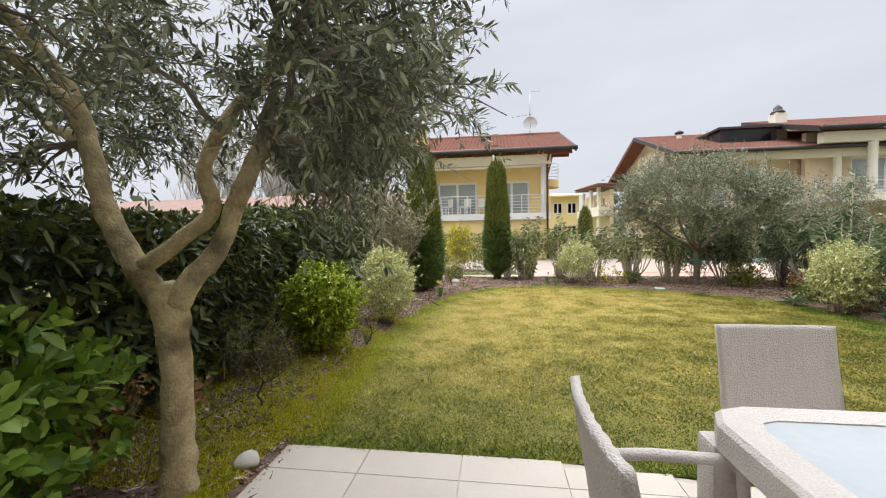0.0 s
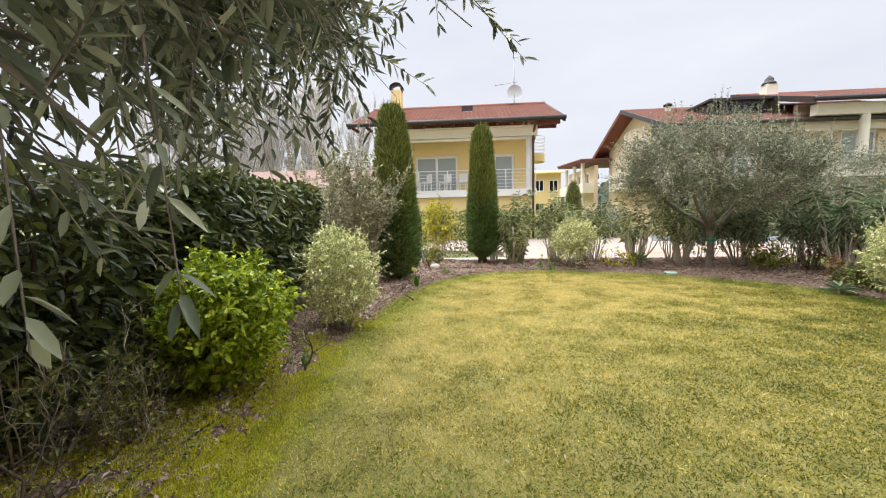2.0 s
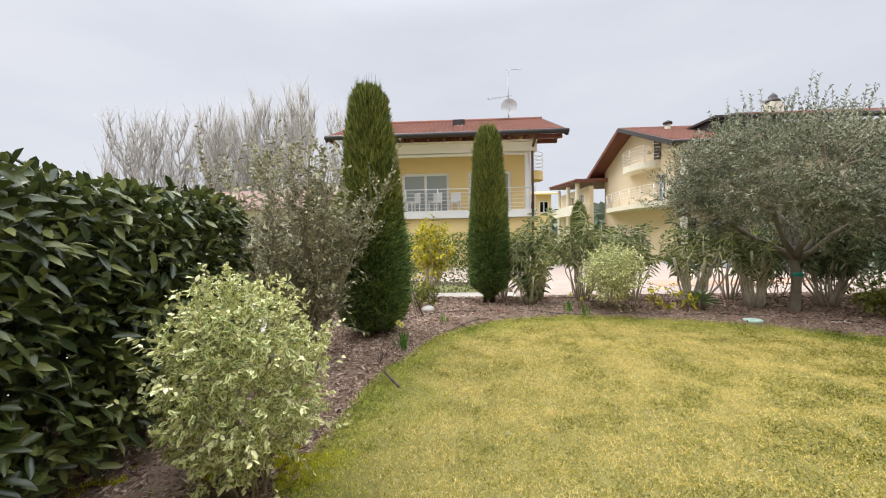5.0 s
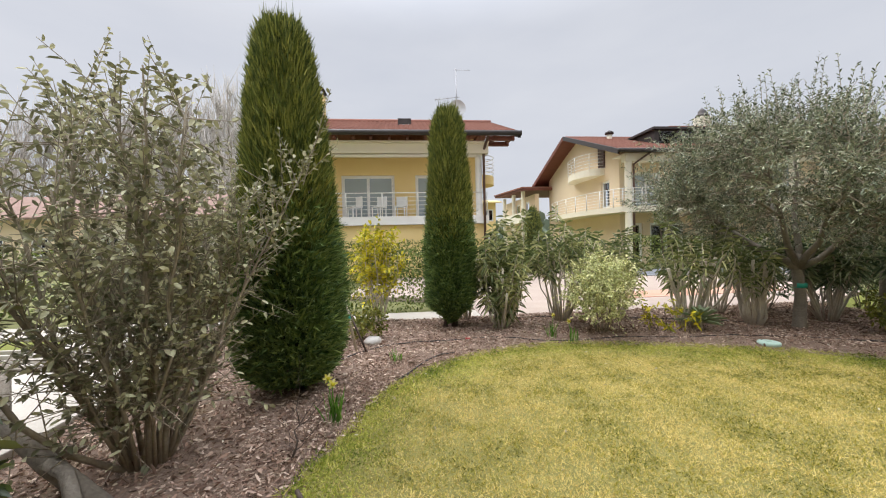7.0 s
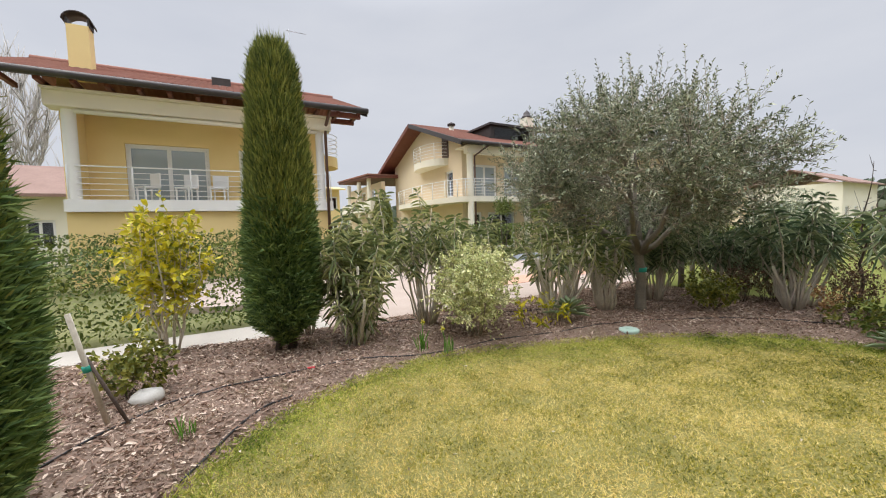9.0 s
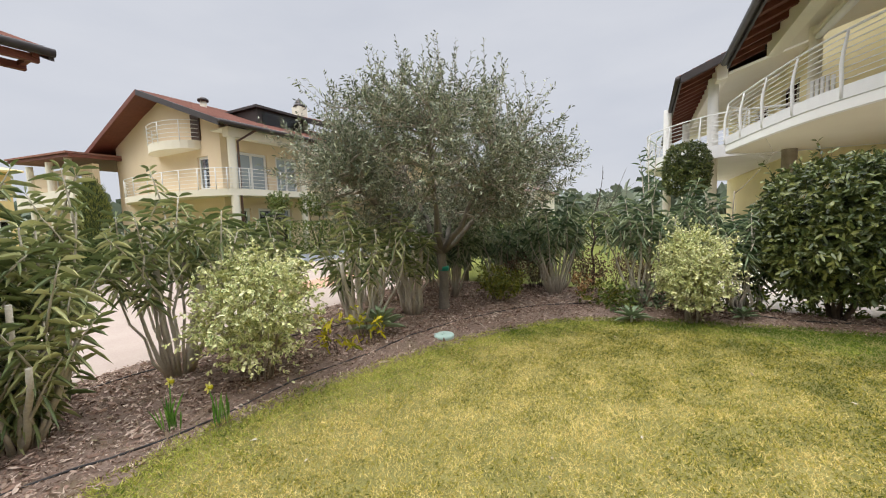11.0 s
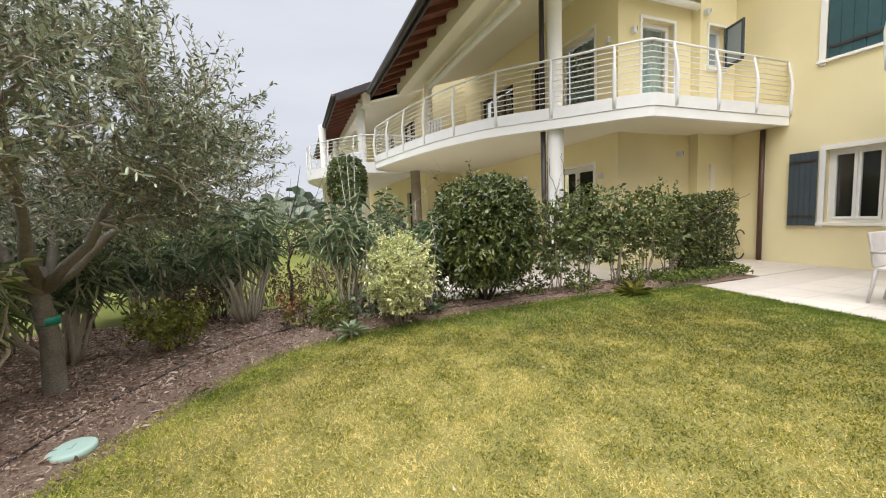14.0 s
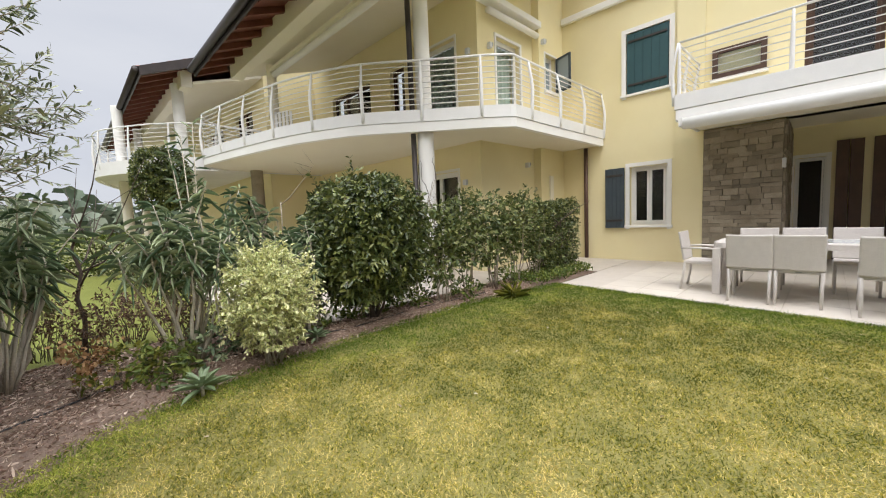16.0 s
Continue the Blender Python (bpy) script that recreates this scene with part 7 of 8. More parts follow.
# bare little trees
def bare_tree(name, label, x, y, h, n, r, mat, reach, seedz=None, low=0.35, sub=5):
    z = gz(x, y) if seedz is None else seedz
    e = thing(name, label, "tree", (x, y, z))
    st = bend((0, 0, -0.03), (rng.normal(0, 0.05), rng.normal(0, 0.05), h * 0.8), (0.03, 0.03, 0), 7, 0.02)
    tubes("trunk", [(st, np.linspace(r, r * 0.4, 7))], mat, e, sides=7)
    ln = []
    for k in range(n):
        a = along(st, [low + (1 - low) * rng.random()])[0]
        t = rng.random() * 6.28
        b = a + np.array([math.cos(t), math.sin(t), rng.uniform(0.5, 1.3)]) * reach * rng.uniform(0.5, 1)
        l = bend(a, b, (0, 0, -0.08 * reach), 5, 0.03 * reach)
        ln.append((l, np.linspace(r * 0.4, r * 0.12, 5)))
        for q in range(sub):
            a2 = along(l, [rng.uniform(0.3, 1)])[0]
            b2 = a2 + rng.normal(0, 0.22, 3) * reach + np.array([0, 0, 0.22 * reach])
            ln.append((bend(a2, b2, (0, 0, 0), 3), np.linspace(r * 0.16, r * 0.07, 3)))
    tubes("branchwork", ln, mat, e, sides=4)["kind"] = "stuff"
    return e


bare_tree("bare_tree", "slim bare young tree with dark twisted branches", 6.55, 7.8, 1.6, 6, 0.024, M_BARKD, 0.75)
bare_tree("bare_shrub", "thin bare shrub with red buds beside the laurel bush", 6.05, 6.1, 1.9, 8, 0.014, M_TWIG, 0.45)
bare_tree("bare_climber", "leafless climber twigs against the white column", 7.0, 2.9, 2.4, 26, 0.012, M_TWIG, 0.28, 0.02, 0.2, 3)
e = thing("bare_climber", "dark leafless climber twining up the white column", "climber", (7.19, 2.77, 0.02))
for k in range(7):
    f = np.linspace(0, 1, 26)
    turn = k * 0.9 + np.cumsum(rng.normal(0, 0.22, 26)) + f * rng.uniform(-1.5, 1.5)
    rr = 0.163 + 0.012 * rng.random(26)
    top = rng.uniform(1.7, 2.75)
    tubes("stem", [(np.stack([rr * np.cos(turn), rr * np.sin(turn), f * top], 1), np.linspace(0.011, 0.004, 26))], M_BARKD, e, sides=5)
bare_tree("bare_climber", "leafless twigs beside the trained hedge", 5.72, 4.35, 1.9, 14, 0.012, M_TWIG, 0.3, None, 0.2, 3)
bare_tree("rose_bush", "pruned bare rose stems at the lawn's edge", -1.5, 4.25, 0.42, 5, 0.012, M_BARKD, 0.24, None, 0.3, 2)
bare_tree("rose_bush", "small bare twiggy plant in the mulch", -1.32, 7.3, 0.35, 9, 0.007, M_BARKD, 0.2, None, 0.1, 3)
bare_tree("rose_bush", "bare thorny stems under the olive", -1.72, 2.55, 0.5, 8, 0.010, M_BARKD, 0.3, None, 0.2, 3)
e = thing("plant_stake", "leaning bamboo stakes with a green tie", "stake", (0, 0, 0))
rod("cane", [(-1.18, 9.42, 0.05), (-1.32, 9.36, 0.85)], 0.016, M_BARKT, e)
rod("cane", [(-1.05, 9.35, 0.05), (-1.26, 9.40, 0.55)], 0.011, M_BARKD, e)
tubes("tie", [([(-1.255, 9.39, 0.46), (-1.262, 9.385, 0.50)], [0.024, 0.024])], M_TIE, e)

# thin weeds and low twiggy growth under the olive
e = thing("bed_weeds", "low weeds and thin twigs on mossy ground", "weeds", (0, 0, 0))
n = 300
px, py = rng.uniform(-2.5, -1.5, n), rng.uniform(1.75, 5.0, n)
S = np.stack([px, py, height(px, py)], 1)
(V, F), P, LD, LL, LW = spray(S, np.array([0, 0, 1.0]) + rng.normal(0, 0.45, (n, 3)), rng.uniform(0.06, 0.3, n), 7, 0.03, 0.014, 0.9, 0.1, 0.002)
npart("twig_work", V, F, M_TWIG, e)["kind"] = "stuff"
leafy("leaves", P, LD, LL, LW, L_GOLD, e)
e["kind"] = "stuff"
for x, y, h, q in ((-2.35, 3.0, 0.65, 0.3), (-2.05, 3.25, 0.4, 0.2)):
    e = thing("twiggy_shrub", "thin half-bare twiggy shrub in the bed", "shrub", (x, y, gz(x, y)))
    ls = shrub_stems("stems", 0, 0, 0, 28, q, h, 0.006, M_TWIG, e)
    S = np.concatenate([along(l, rng.uniform(0.3, 1, 6)) for l in ls])
    (V, F), P, LD, LL, LW = spray(S, rng.normal(0, 0.6, (len(S), 3)) + np.array([0, 0, 0.6]), rng.uniform(0.08, 0.22, len(S)), 6, 0.034, 0.015, 0.9, 0.1, 0.0025)
    npart("twig_work", V, F, M_TWIG, e)["kind"] = "stuff"
    ok = rng.random(len(P)) < 0.6
    leafy("leaves", P[ok], LD[ok], LL[ok], LW[ok], L_GOLD, e)

# topiary ball and distant trees
clipped_shrub("topiary_tree", "ball-clipped dark topiary tree beside the balcony", 13.9, 5.98, 0.0, (0.60, 0.60, 0.80), 2.50, 11000, 0.075, 0.04, L_LAUREL, 3, 0.05, 3.0, 0.2, lumps=0.35)
clipped_shrub("topiary_shrub", "low clipped shrub under the topiary", 12.4, 6.6, 0.0, (0.9, 0.7, 0.5), 0.5, 2200, 0.06, 0.03, L_LAUREL, 3, 0.03)
clipped_shrub("round_shrub", "rounded dark shrub beside the beige house", 13.6, 21.3, 0.0, (0.8, 0.7, 0.6), 2.2, 1800, 0.1, 0.05, L_BOX, 3, 0.06)
clipped_shrub("round_shrub", "ball-clipped shrub before the beige house", 10.0, 19.4, 0.0, (0.4, 0.4, 0.4), 2.1, 1200, 0.07, 0.04, L_BOX, 2, 0.04)
for x, y, h, r in ((21.0, 13.6, 2.6, 1.3), (15.5, 15.2, 2.2, 1.2), (26.0, 15.0, 3.0, 1.6), (12.2, 14.0, 1.8, 0.9), (34, 10, 3.2, 2.0), (-6.2, 14.0, 1.7, 1.1), (-5.6, 17.0, 2.0, 1.3), (6.2, 19.8, 1.6, 1.2)):
    clipped_shrub("garden_shrub", "loose grey-green garden shrub beyond the courtyard", x, y, -0.1, (r, r, h * 0.5), h * 0.52, 2600, 0.10, 0.045, L_OLIVE if x > 0 else L_ELEAG, 7, 0.03, 2.0, 0.6)
def poplar(x, y, h):
    """A leafless poplar: steep limbs fanning up from a clear stem, fine twigs at their ends."""
    e = thing("poplar_tree", "tall leafless poplar in the distance", "tree", (x, y, -0.1))
    st = bend((0, 0, 0), (rng.normal(0, 0.3), 0, h * 0.95), (0.1, 0, 0), 8, 0.1)
    # trunk and branches carry the painted haze of M_FAR
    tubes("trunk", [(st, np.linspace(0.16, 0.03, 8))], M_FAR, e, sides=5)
    ln = []
    for k in range(46):
        f = rng.uniform(0.12, 0.8)
        a = along(st, [f])[0]
        t = rng.random() * 6.28
        L = h * rng.uniform(0.22, 0.42) * (1.15 - f * 0.6)
        q = L * rng.uniform(0.28, 0.52)
        b = a + np.array([q * math.cos(t), q * math.sin(t), L])
        b[2] = min(b[2], h * rng.uniform(0.9, 1.0))
        l = bend(a, b, (q * 0.22 * math.cos(t), q * 0.22 * math.sin(t), 0), 6, 0.06)
        ln.append((l, np.linspace(0.075, 0.03, 6)))
        for j in range(12):
            c = along(l, [rng.uniform(0.25, 1)])[0]
            m = rng.uniform(0.8, 2.6)
            d = c + np.array([rng.normal(0, 0.26), rng.normal(0, 0.26), 1.0]) * m
            ln.append((bend(c, d, (0, 0, 0), 3), np.linspace(0.034, 0.016, 3)))
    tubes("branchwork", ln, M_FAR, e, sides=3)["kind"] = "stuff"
    return e


for k in range(13):
    x, y = -42.5 + k * 2.15 + rng.normal(0, 0.7), 52 + rng.normal(0, 3)
    e = poplar(x, y, rng.uniform(17, 20.5))
    e["group"] = "row of bare poplars"
e = thing("far_woods", "hazy line of distant trees on the horizon", "woods", (0, 0, 0))
n = 9000
a = rng.uniform(-0.3, np.pi + 0.3, n)
q = rng.uniform(110, 190, n)
hh = 4 + 7 * np.array([0.5 + 0.5 * noise.noise((t * 9, 0, 0)) for t in a])
P = np.stack([q * np.cos(a), q * np.sin(a), rng.random(n) * hh], 1)
leafy("foliage", P, rng.normal(0, 1, (n, 3)), 4.2, 3.0, L_FARG, e)
e["kind"] = "stuff"

# ---------- grass, mulch and litter ----------
n = 680000
px, py = rng.uniform(-1.6, 5.45, n), rng.uniform(1.7, 9.6, n)
i = np.clip(((px + 3.9) / STEP).astype(int), 0, len(gx) - 1)
j = np.clip(((py + 2.0) / STEP).astype(int), 0, len(gy) - 1)
dd = DIST[i, j]
ok = (dd < 0.03 + 0.04 * rng.random(n)) & (py > patio_edge(px) - 0.01)
px, py, dd = px[ok], py[ok], dd[ok]
n = len(px)
tuft = np.array([0.5 + 0.5 * noise.noise((a * 5, b * 5, 0)) for a, b in zip(px[::1], py[::1])])
D = rng.normal(0, 1.0, (n, 3))
D[:, 2] = 0.8
edge_tall = np.clip(1 + dd * 4, 0, 1)
G = np.stack([px, py, height(px, py) - 0.004], 1)
GL = (0.020 + 0.014 * tuft + 0.020 * edge_tall) * rng.uniform(0.6, 1.3, n)
shade_side = np.clip((px - 3.3) / 1.6, 0, 1) * np.clip((6.6 - py) / 1.5, 0, 1)
wave = np.array([noise.noise((a * 1.3, b * 1.3, 7.7)) for a, b in zip(px, py)])
near_edge = (dd + rng.normal(0, 0.2, n) + 0.3 * wave > -0.36 - 0.75 * shade_side) | (py + rng.normal(0, 0.4, n) + 0.5 * wave < patio_edge(px) + 0.75)
for nm, mk, mt, lb in (("grass_blades", ~near_edge, M_LAWN, "short mown grass blades, straw and green"), ("edge_grass", near_edge, M_EDGEG, "longer greener grass along the lawn's edges")):
    ob = blades(nm, G[mk], D[mk], GL[mk], 0.0066, mt)
    tagged(ob, lb, "grass", kind="stuff")

n = 80000
px, py = rng.uniform(-3.3, 6.7, n), rng.uniform(0.3, 11.15, n)
i = np.clip(((px + 3.9) / STEP).astype(int), 0, len(gx) - 1)
j = np.clip(((py + 2.0) / STEP).astype(int), 0, len(gy) - 1)
ok = (DIST[i, j] > 0.02) & ~((px > -1.31) & (py < 2.2)) & ~((px > 5.0) & (py < 0.1)) & ~((px > 6.1) & (py < 6.0))
px, py = px[ok], py[ok]
n = len(px)
D = rng.normal(0, 1, (n, 3)) * np.array([1, 1, 0.22])
ob = leafy("bark_chips", np.stack([px, py, height(px, py) + 0.006], 1), D, 0.02 + 0.06 * rng.random(n) ** 2, rng.uniform(0.010, 0.026, n), M_CHIP, None, face=np.array([0, 0, 1.0]) + rng.normal(0, 0.55, (n, 3)), droop=0.0)
tagged(ob, "reddish-brown bark chips covering the bed", "bark mulch", kind="stuff")
i = np.clip(((px + 3.9) / STEP).astype(int), 0, len(gx) - 1)
j = np.clip(((py + 2.0) / STEP).astype(int), 0, len(gy) - 1)
rim = np.flatnonzero(DIST[i, j] < 0.45)
k = np.where(rng.random(160000) < 0.3, rim[rng.integers(0, len(rim), 160000)], rng.integers(0, n, 160000))
qx, qy = px[k] + rng.normal(0, 0.05, 160000), py[k] + rng.normal(0, 0.05, 160000)
ob = blades("bark_shreds", np.stack([qx, qy, height(qx, qy) + 0.004], 1), rng.normal(0, 1, (160000, 3)) * np.array([1, 1, 0.3]) + np.array([0, 0, 0.15]), 0.012 + 0.035 * rng.random(160000) ** 2, rng.uniform(0.004, 0.014, 160000), M_CHIP)
tagged(ob, "fine shredded bark between the chips", "bark mulch", kind="stuff")
n = 140000
py = rng.uniform(1.6, 5.8, n)
px = np.interp(py, [1.6, 2.2, 4.3, 5.7], [-1.4, -1.36, -1.5, -1.42]) + np.where(rng.random(n) < 0.5, rng.normal(-0.08, 0.16, n), -rng.random(n) * 1.2)
tuft = np.array([noise.noise((a * 3.2, b * 2.2, 3.1)) + 0.5 * noise.noise((a * 9, b * 9, 1.1)) for a, b in zip(px, py)])
ok = tuft > -0.38 + 0.25 * np.clip(-1.8 - px, 0, 1) + 0.28 * np.clip(py - 3.2, 0, 1) + 0.3 * np.clip(py - 4.2, 0, 1)
ok &= ~((px > -1.36) & (py < 2.24))
px, py = px[ok], py[ok]
ob = blades("moss", np.stack([px, py, height(px, py)], 1), rng.normal(0, 0.6, (len(px), 3)) + np.array([0, 0, 0.8]), rng.uniform(0.012, 0.035, len(px)), 0.008, L_MOSS)
tagged(ob, "bright yellow-green moss along the lawn's edge", "moss", kind="stuff")
n = 1500
px, py = rng.uniform(-2.4, 6.0, n), rng.uniform(2.0, 10.8, n)
i = np.clip(((px + 3.9) / STEP).astype(int), 0, len(gx) - 1)
j = np.clip(((py + 2.0) / STEP).astype(int), 0, len(gy) - 1)
ok = (DIST[i, j] > -0.05) & ~((px > -1.31) & (py < 2.2)) & (px < 5.9) | (rng.random(n) < 0.09) & (py > 2.3) & (px < 5)
px, py, n = px[ok], py[ok], int(ok.sum())
P = np.stack([px, py, height(px, py) + 0.012], 1)
ob = leafy("fallen_leaves", P, rng.normal(0, 1, (n, 3)) * np.array([1, 1, 0.2]), rng.uniform(0.02, 0.05, n), 0.016, foliage("pale_fallen_leaf", (0.28, 0.22, 0.13), (0.45, 0.38, 0.26), (0.68, 0.63, 0.52), 0.7, 0.1, 0.2, 3.0), None, face=np.array([0, 0, 1.0]) + rng.normal(0, 0.4, (n, 3)))
tagged(ob, "scattered pale fallen leaves and petals", "leaf litter", kind="stuff")

# irrigation hoses, lid, stones
def hose(pts, label):
    p = smooth_loop([q[:2] for q in pts], 7, closed=False)
    z = height(p[:, 0], p[:, 1]) + 0.006
    ob = rod("irrigation_hose", np.c_[p, z], 0.0075, M_HOSE, sides=6)
    return tagged(ob, label, "hose", group="irrigation hoses")


hose([(-1.45, 8.9), (-0.9, 9.55), (-0.2, 9.72), (0.5, 9.75), (1.3, 9.62), (2.1, 9.55), (2.9, 9.35), (3.6, 9.2), (4.4, 8.9), (5.2, 8.35), (5.6, 7.6)], "black drip hose lying on the mulch")
hose([(-0.7, 8.55), (-0.35, 9.1), (-0.05, 9.3)], "short piece of black drip hose")
hose([(0.8, 10.9), (1.7, 10.85), (2.6, 10.6), (3.6, 10.2), (4.3, 9.85)], "black drip hose behind the shrubs")
hose([(-1.6, 2.3), (-1.72, 3.0), (-1.66, 3.8), (-1.72, 4.6), (-1.75, 5.6)], "black drip hose along the lawn's edge")
hose([(-2.0, 2.3), (-1.95, 2.9), (-2.1, 3.6), (-2.4, 4.3)], "black drip hose under the hedge")
hose([(5.55, 7.4), (5.62, 6.5), (5.55, 5.6), (5.6, 4.4), (5.5, 3.2)], "black drip hose beside the lawn")
e = thing("valve_lid", "round pale green plastic valve lid in the mulch", "lid", (3.62, 8.98, gz(3.62, 8.98)))
tubes("lid", [([(0, 0, -0.02), (0, 0, 0.014), (0, 0, 0.022), (0, 0, 0.026)], [0.115, 0.115, 0.108, 0.09])], M_LID, e, sides=24)
bpart("catch", (-0.03, 0.03, -0.012, 0.012, 0.022, 0.032), M_LID, e, bevel=0.004)


def stone(x, y, r, label):
    bm = bmesh.new()
    bmesh.ops.create_icosphere(bm, subdivisions=2, radius=r)
    for v in bm.verts:
        v.co *= 1 + 0.25 * noise.noise(v.co * 6 / r * 0.2 + Vector((x, y, 0)))
        v.co.z *= 0.55
    ob = part("stone", bm, M_PEBBLE, None, "", True)
    ob.location = (x, y, gz(x, y) + r * 0.3)
    return tagged(ob, label, "stone")


stone(-1.02, 9.72, 0.11, "pale rounded field stone beside the small shrub")
stone(-1.42, 1.95, 0.07, "pale flat stone beside the olive trunk")
ob = tubes("hose_connector", [([(0.20, 9.72, 0.08), (0.14, 9.74, 0.08)], [0.011, 0.009])], M_RED, sides=8)
tagged(ob, "small red plastic hose connector on the mulch", "connector")
ob = rod("fallen_stick", [(-1.0, 6.62, 0.07), (-0.92 - 0.25, 6.9, 0.09)], 0.012, M_BARKD)
tagged(ob, "short dark stick lying on the mulch", "stick")

# ---------- garden furniture ----------


def weave(name, w, h, bow, mat, parent, thick=0.022, m=None, label=""):
    """A bowed woven panel with ribs, in its own plane: x across, z up, bowing along y."""
    nx, nz = 26, 24
    x, z = np.linspace(-w / 2, w / 2, nx), np.linspace(0, h, nz)
    X, Z = np.meshgrid(x, z, indexing="ij")
    rib = 0.0022 * np.sin(Z * 2 * np.pi / 0.018) * np.sign(np.sin(X * 2 * np.pi / 0.03))
    Yf = bow * (1 - (2 * X / w) ** 2) - thick / 2 + rib
    Yb = bow * (1 - (2 * X / w) ** 2) + thick / 2 + rib
    V = np.concatenate([np.stack([X, Yf, Z], -1).reshape(-1, 3), np.stack([X, Yb, Z], -1).reshape(-1, 3)])
    g = np.arange(nx * nz).reshape(nx, nz)
    q = np.stack([g[:-1, :-1], g[1:, :-1], g[1:, 1:], g[:-1, 1:]], -1).reshape(-1, 4)
    k = nx * nz
    loop = np.concatenate([g[0, :-1], g[:-1, -1], g[-1, :0:-1], g[:0:-1, 0]])
    nxt = np.roll(loop, -1)
    F = np.concatenate([q, q[:, ::-1] + k, np.stack([loop, nxt, nxt + k, loop + k], 1)])
    if m is not None:
        V = np.array([m @ Vector(p) for p in V])
    return npart(name, V, F, mat, parent, label)


def chair(at, rz, arms, label):
    """A woven resin dining chair; its back is at local +y, the sitter looks to -y."""
    e = thing("garden_chair", label, "chair", at, "chairs round the garden table", rz)
    weave("backrest", 0.47, 0.435, 0.02, M_WICKER, e, 0.026, pose(0, 0.20, 0.45, -9, 0, 0))
    bm = bmesh.new()
    box(bm, -0.225, 0.225, -0.22, 0.20, 0.405, 0.45, 0.012)
    part("seat", bm, M_WICKER, e)
    for sx in (-1, 1):
        tubes("leg", [([(sx * 0.205, -0.19, 0.0), (sx * 0.205, -0.19, 0.22), (sx * 0.205, -0.185, 0.41)], [0.016, 0.019, 0.02])], M_WICKER, e, sides=8)
        tubes("leg", [([(sx * 0.205, 0.25, 0.0), (sx * 0.205, 0.215, 0.22), (sx * 0.21, 0.19, 0.43)], [0.016, 0.019, 0.02])], M_WICKER, e, sides=8)
        if arms:
            tubes("armrest", [([(sx * 0.235, 0.24, 0.64), (sx * 0.25, 0.05, 0.645), (sx * 0.25, -0.15, 0.64), (sx * 0.245, -0.20, 0.61), (sx * 0.225, -0.20, 0.42)], [0.017] * 5)], M_WICKER, e, sides=8)
    bpart("badge", (-0.03, 0.03, 0.205, 0.211, 0.418, 0.432), M_CABLE, e, "small metal tag")
    return e


for x, y in ((2.41, 1.42), (1.94, 1.41), (1.23, 1.60)):
    chair((x, y, 0.012), 0, False, "pale grey woven garden chair without arms")
for x in (2.47, 1.96, 1.42):
    chair((x, 0.33, 0.012), 180, False, "pale grey woven garden chair without arms")
chair((3.04, 0.93, 0.012), -90, True, "pale grey woven garden armchair at the table's end")
chair((0.50, 0.93, 0.012), 90, True, "pale grey woven garden armchair at the table's end")

e = thing("garden_table", "long pale woven garden table with frosted glass top", "table", (0, 0, 0.012))
TX0, TX1, TY0, TY1 = 0.64, 2.86, 0.47, 1.31
rim = [(TX0 + 0.12, TY0), (TX1 - 0.12, TY0), (TX1 - 0.04, TY0 + 0.03), (TX1, TY0 + 0.12), (TX1, TY1 - 0.12), (TX1 - 0.04, TY1 - 0.03), (TX1 - 0.12, TY1), (TX0 + 0.12, TY1), (TX0 + 0.04, TY1 - 0.03), (TX0, TY1 - 0.12), (TX0, TY0 + 0.12), (TX0 + 0.04, TY0 + 0.03)]
hole = [(TX0 + 0.17, TY0 + 0.10), (TX1 - 0.17, TY0 + 0.10), (TX1 - 0.12, TY0 + 0.12), (TX1 - 0.10, TY0 + 0.17), (TX1 - 0.10, TY1 - 0.17), (TX1 - 0.12, TY1 - 0.12), (TX1 - 0.17, TY1 - 0.10), (TX0 + 0.17, TY1 - 0.10), (TX0 + 0.12, TY1 - 0.12), (TX0 + 0.10, TY1 - 0.17), (TX0 + 0.10, TY0 + 0.17), (TX0 + 0.12, TY0 + 0.12)]
bm = bmesh.new()
rings = [[bm.verts.new((x, y, z)) for x, y in loop] for loop, z in ((rim, 0.665), (rim, 0.735), ([(x + (0.012 if x < 1.7 else -0.012), y + (0.012 if y < 0.89 else -0.012)) for x, y in rim], 0.75), (hole, 0.75), (hole, 0.665))]
for q in range(5):
    lo, hi = rings[q], rings[(q + 1) % 5]
    for i in range(12):
        bm.faces.new((lo[i], lo[(i + 1) % 12], hi[(i + 1) % 12], hi[i]))
bmesh.ops.recalc_face_normals(bm, faces=bm.faces)
part("table_frame", bm, M_WICKER, e, "woven rim with rounded corners")
bpart("glass_top", (TX0 + 0.095, TX1 - 0.095, TY0 + 0.095, TY1 - 0.095, 0.735, 0.746), M_TABLEG, e, "pale frosted glass sheet")
for x in (TX0 + 0.05, TX1 - 0.05):
    for y in (TY0 + 0.05, TY1 - 0.05):
        bm = bmesh.new()
        box(bm, x - 0.05, x + 0.05, y - 0.05, y + 0.05, 0, 0.665, 0.018)
        part("leg", bm, M_WICKER, e)

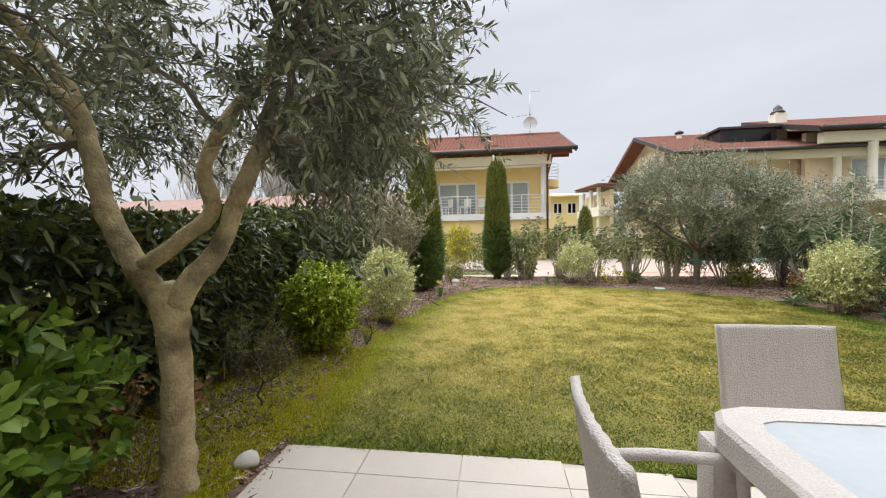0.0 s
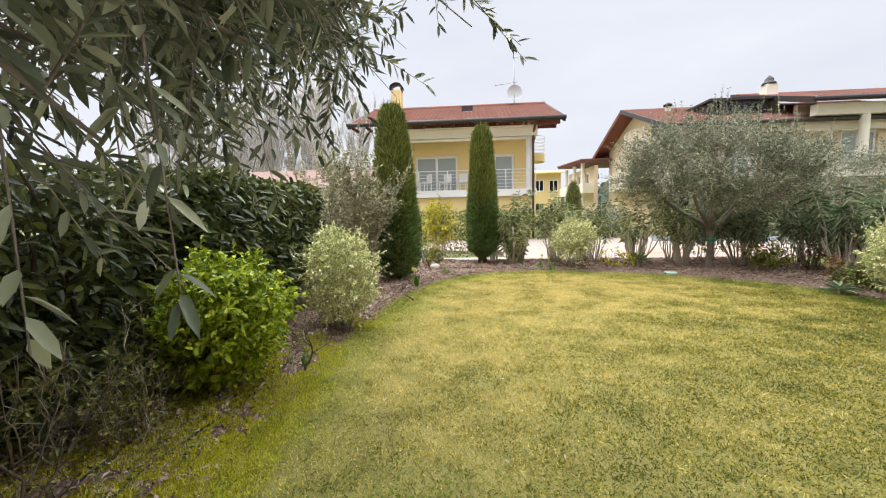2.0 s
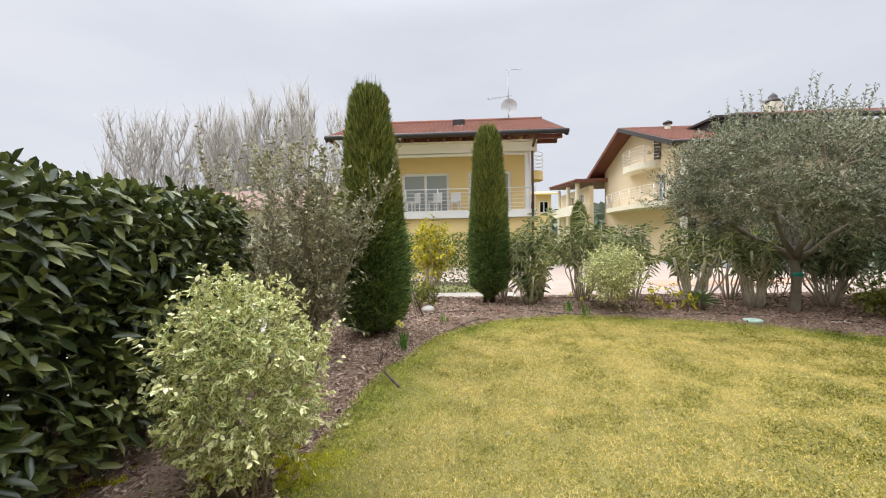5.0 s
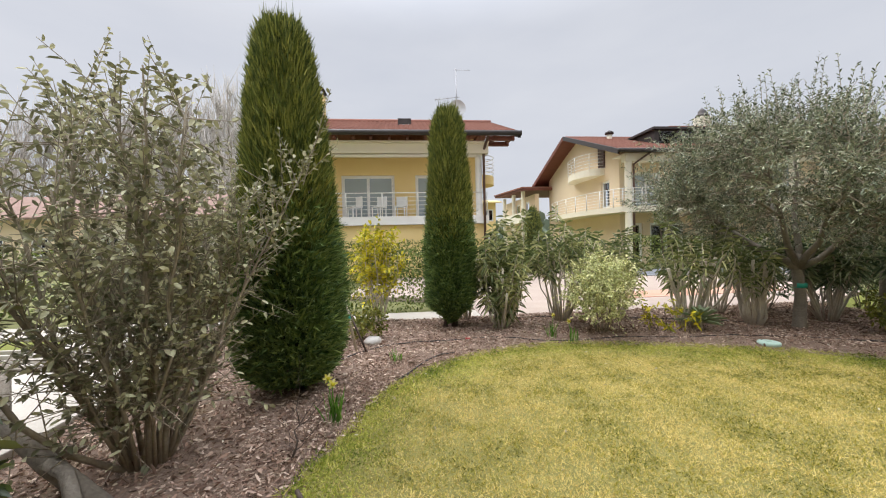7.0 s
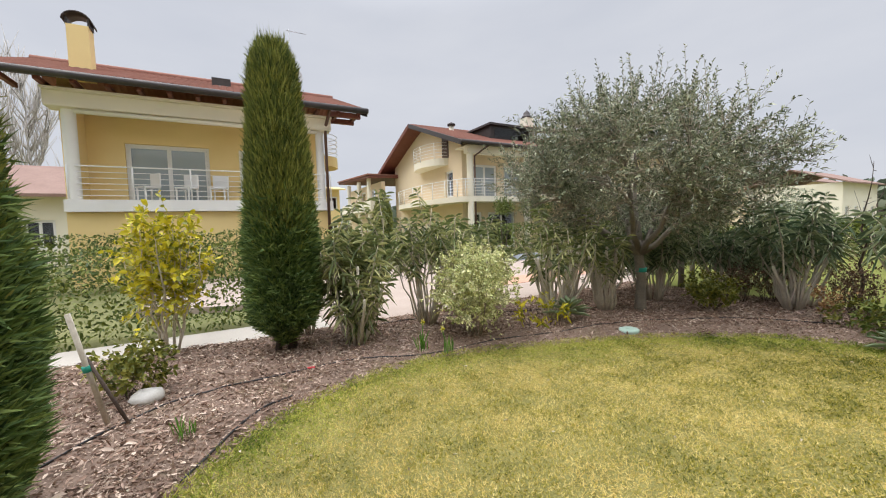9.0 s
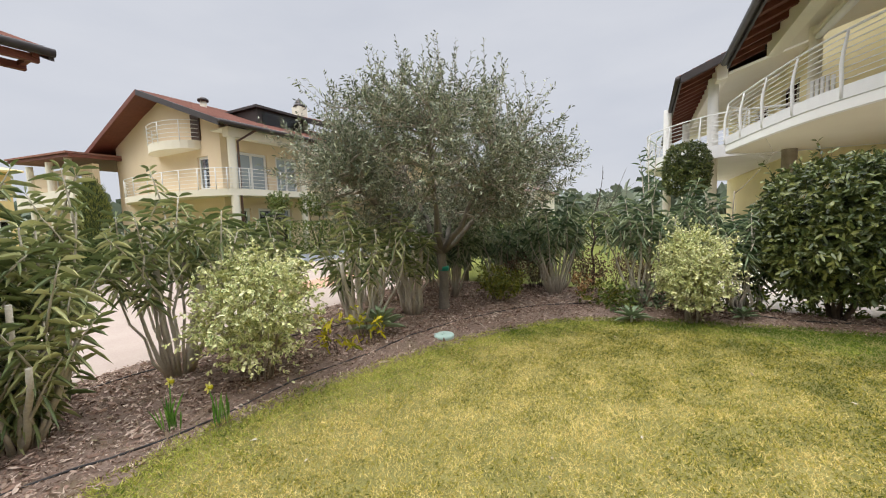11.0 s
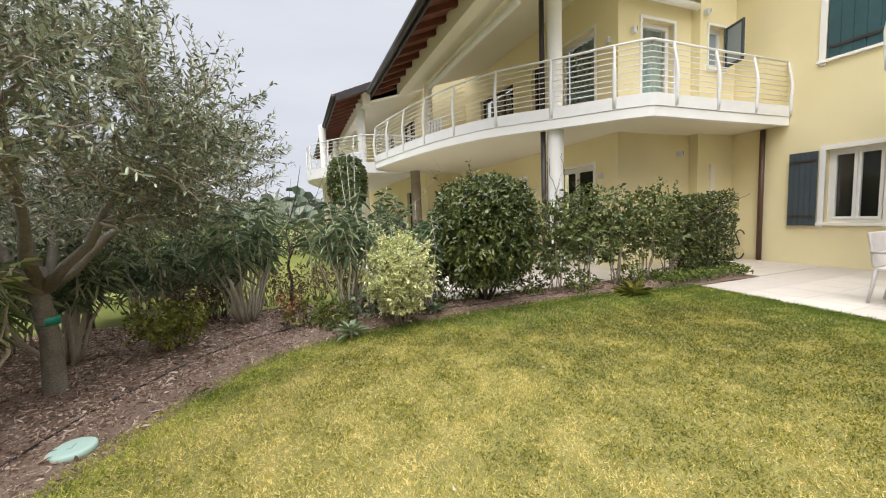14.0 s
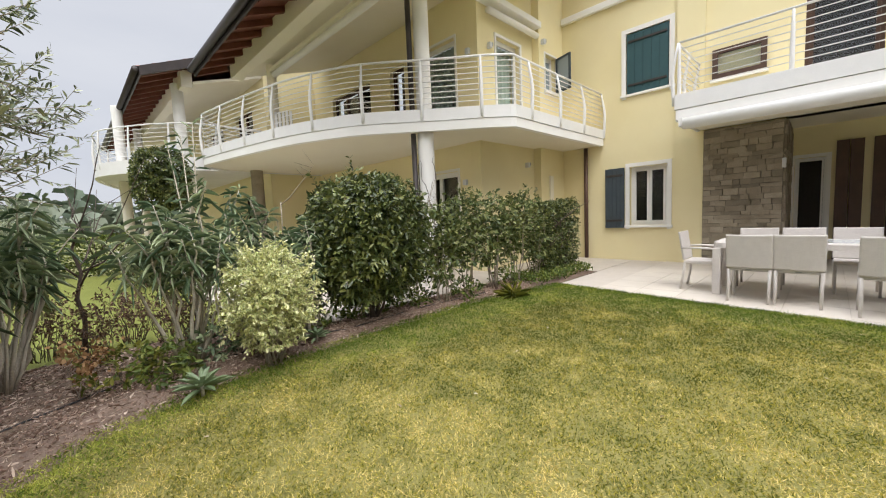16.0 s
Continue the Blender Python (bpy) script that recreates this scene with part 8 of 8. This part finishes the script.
# balcony furniture of the yellow house
for x in (-2.6, -1.6, -0.7):
    e = thing("balcony_chair", "white plastic chair on the far balcony", "chair", (x, 20.95, 2.4), "chairs on the far balcony", 20 * x)
    bpart("seat", (-0.24, 0.24, -0.24, 0.24, 0.40, 0.45), M_METALW, e, bevel=0.02)
    bpart("backrest", (-0.24, 0.24, 0.2, 0.25, 0.45, 0.88), M_METALW, e, bevel=0.02)
    for sx in (-0.2, 0.2):
        for sy in (-0.2, 0.2):
            bpart("leg", (sx - 0.02, sx + 0.02, sy - 0.02, sy + 0.02, 0, 0.4), M_METALW, e)
e = thing("balcony_chair", "slatted white chair on the curved balcony", "chair", (11.4, 3.6, 3.1), rz=40)
bpart("seat", (-0.24, 0.24, -0.24, 0.24, 0.40, 0.44), M_METALW, e, bevel=0.01)
for k in range(5):
    bpart("slat", (-0.22 + k * 0.095, -0.16 + k * 0.095, 0.2, 0.23, 0.44, 0.92), M_METALW, e)
for sx in (-0.2, 0.2):
    for sy in (-0.2, 0.2):
        bpart("leg", (sx - 0.02, sx + 0.02, sy - 0.02, sy + 0.02, 0, 0.4), M_METALW, e)

# bicycle behind the hedge
e = thing("bicycle", "old dark bicycle with a basket, leaning by the wall", "bicycle", (6.42, -1.28, 0.02), rz=100)
for x in (-0.5, 0.5):
    a = np.linspace(0, 2 * np.pi, 29)
    wh = tubes("wheel", [(np.stack([x + 0.33 * np.cos(a), 0 * a, 0.34 + 0.33 * np.sin(a)], 1), [0.016] * 29)], M_HOSE, e, "black tyre", 6)
    for k in range(10):
        t = k * np.pi / 5
        rod("spoke", [(x, 0, 0.34), (x + 0.32 * math.cos(t), 0, 0.34 + 0.32 * math.sin(t))], 0.0025, M_CABLE, wh, sides=3)
for p in (((-0.5, 0, 0.34), (-0.15, 0, 0.78)), ((-0.15, 0, 0.78), (0.38, 0, 0.72)), ((-0.05, 0, 0.32), (0.38, 0, 0.68)), ((-0.5, 0, 0.34), (-0.05, 0, 0.32)), ((-0.05, 0, 0.32), (-0.18, 0, 0.9)), ((0.5, 0, 0.34), (0.36, 0, 0.95))):
    rod("tube", p, 0.015, M_GUTTER, e, sides=6)
rod("handlebar", [(0.28, -0.26, 1.0), (0.36, -0.1, 0.98), (0.36, 0.1, 0.98), (0.28, 0.26, 1.0)], 0.012, M_CABLE, e, sides=6)
bpart("saddle", (-0.32, -0.06, -0.07, 0.07, 0.89, 0.94), M_HOSE, e, bevel=0.015)
bm = ring_bm(0.3, 0.24, 0.015, -0.12, 0.12)
bmesh.ops.translate(bm, verts=bm.verts, vec=(0.42, 0, 0.72))
part("basket", bm, M_BROWN, e, "dark wire basket")

# ---------- laid pieces ----------
tile_mesh = {}


def tile(x0, x1, y0, y1):
    key = (round(x1 - x0, 3), round(y1 - y0, 3))
    if key not in tile_mesh:
        bm = bmesh.new()
        box(bm, -key[0] / 2 + 0.003, key[0] / 2 - 0.003, -key[1] / 2 + 0.003, key[1] / 2 - 0.003, 0.0, 0.008)
        me = bpy.data.meshes.new("tile")
        bm.to_mesh(me)
        bm.free()
        me.materials.append(M_TILE)
        tile_mesh[key] = me
    ob = new("tile", tile_mesh[key])
    ob.parent = terrace
    ob.location = ((x0 + x1) / 2, (y0 + y1) / 2, 0.005)


TW = 0.567
for i in range(-2, 9):
    x0 = -0.77 + TW * i
    x1 = x0 + TW
    if x0 < -1.31:
        x0 = -1.31
    x1 = min(x1, 5.03)
    if x1 - x0 < 0.05:
        continue
    top = round(float(min(patio_edge(x0), patio_edge(x1))), 2)
    tile(x0, x1, 1.96 if top > 2.05 else 1.395, top)
    if top > 2.05:
        tile(x0, x1, 1.395, 1.96)
    for j in range(9):
        y1 = 1.395 - j * TW
        tile(x0, x1, max(y1 - TW, -3.68), y1)
for i in range(2):
    for j in range(4):
        tile(5.04 + i * 0.53, 5.04 + (i + 1) * 0.53, 0.09 - (j + 1) * 0.5, 0.09 - j * 0.5)

stone_meshes = []
for k in range(10):
    bm = bmesh.new()
    box(bm, -0.5, 0.5, -0.5, 0.5, -0.5, 0.5)
    for v in bm.verts:
        v.co.x += rng.normal(0, 0.025)
        v.co.z += rng.normal(0, 0.05)
        v.co.y += rng.normal(0, 0.1)
    me = bpy.data.meshes.new("stone")
    bm.to_mesh(me)
    bm.free()
    me.materials.append(M_STONE)
    stone_meshes.append(me)


def course(u0, u1, z, h, axis, plane):
    u = u0
    while u < u1 - 0.03:
        w = min(rng.uniform(0.12, 0.34), u1 - u)
        if u1 - u - w < 0.07:
            w = u1 - u
        ob = new("stone_block", stone_meshes[int(rng.integers(10))])
        ob.parent = stone_pier
        t = rng.uniform(0.035, 0.06)
        if axis == "x":
            ob.location, ob.scale = (u + w / 2, plane, z + h / 2), (w - 0.008, t, h - 0.008)
        else:
            ob.location, ob.scale = (plane, u + w / 2, z + h / 2), (t, w - 0.008, h - 0.008)
        u += w


z = 0.0
while z < 2.8:
    h = min(rng.uniform(0.07, 0.13), 2.83 - z)
    course(2.35, 3.62, z, h, "x", -1.925)
    z += h
z = 0.0
while z < 2.8:
    h = min(rng.uniform(0.1, 0.2), 2.83 - z)
    course(-3.6, -1.96, z, h, "y", 2.335)
    z += h
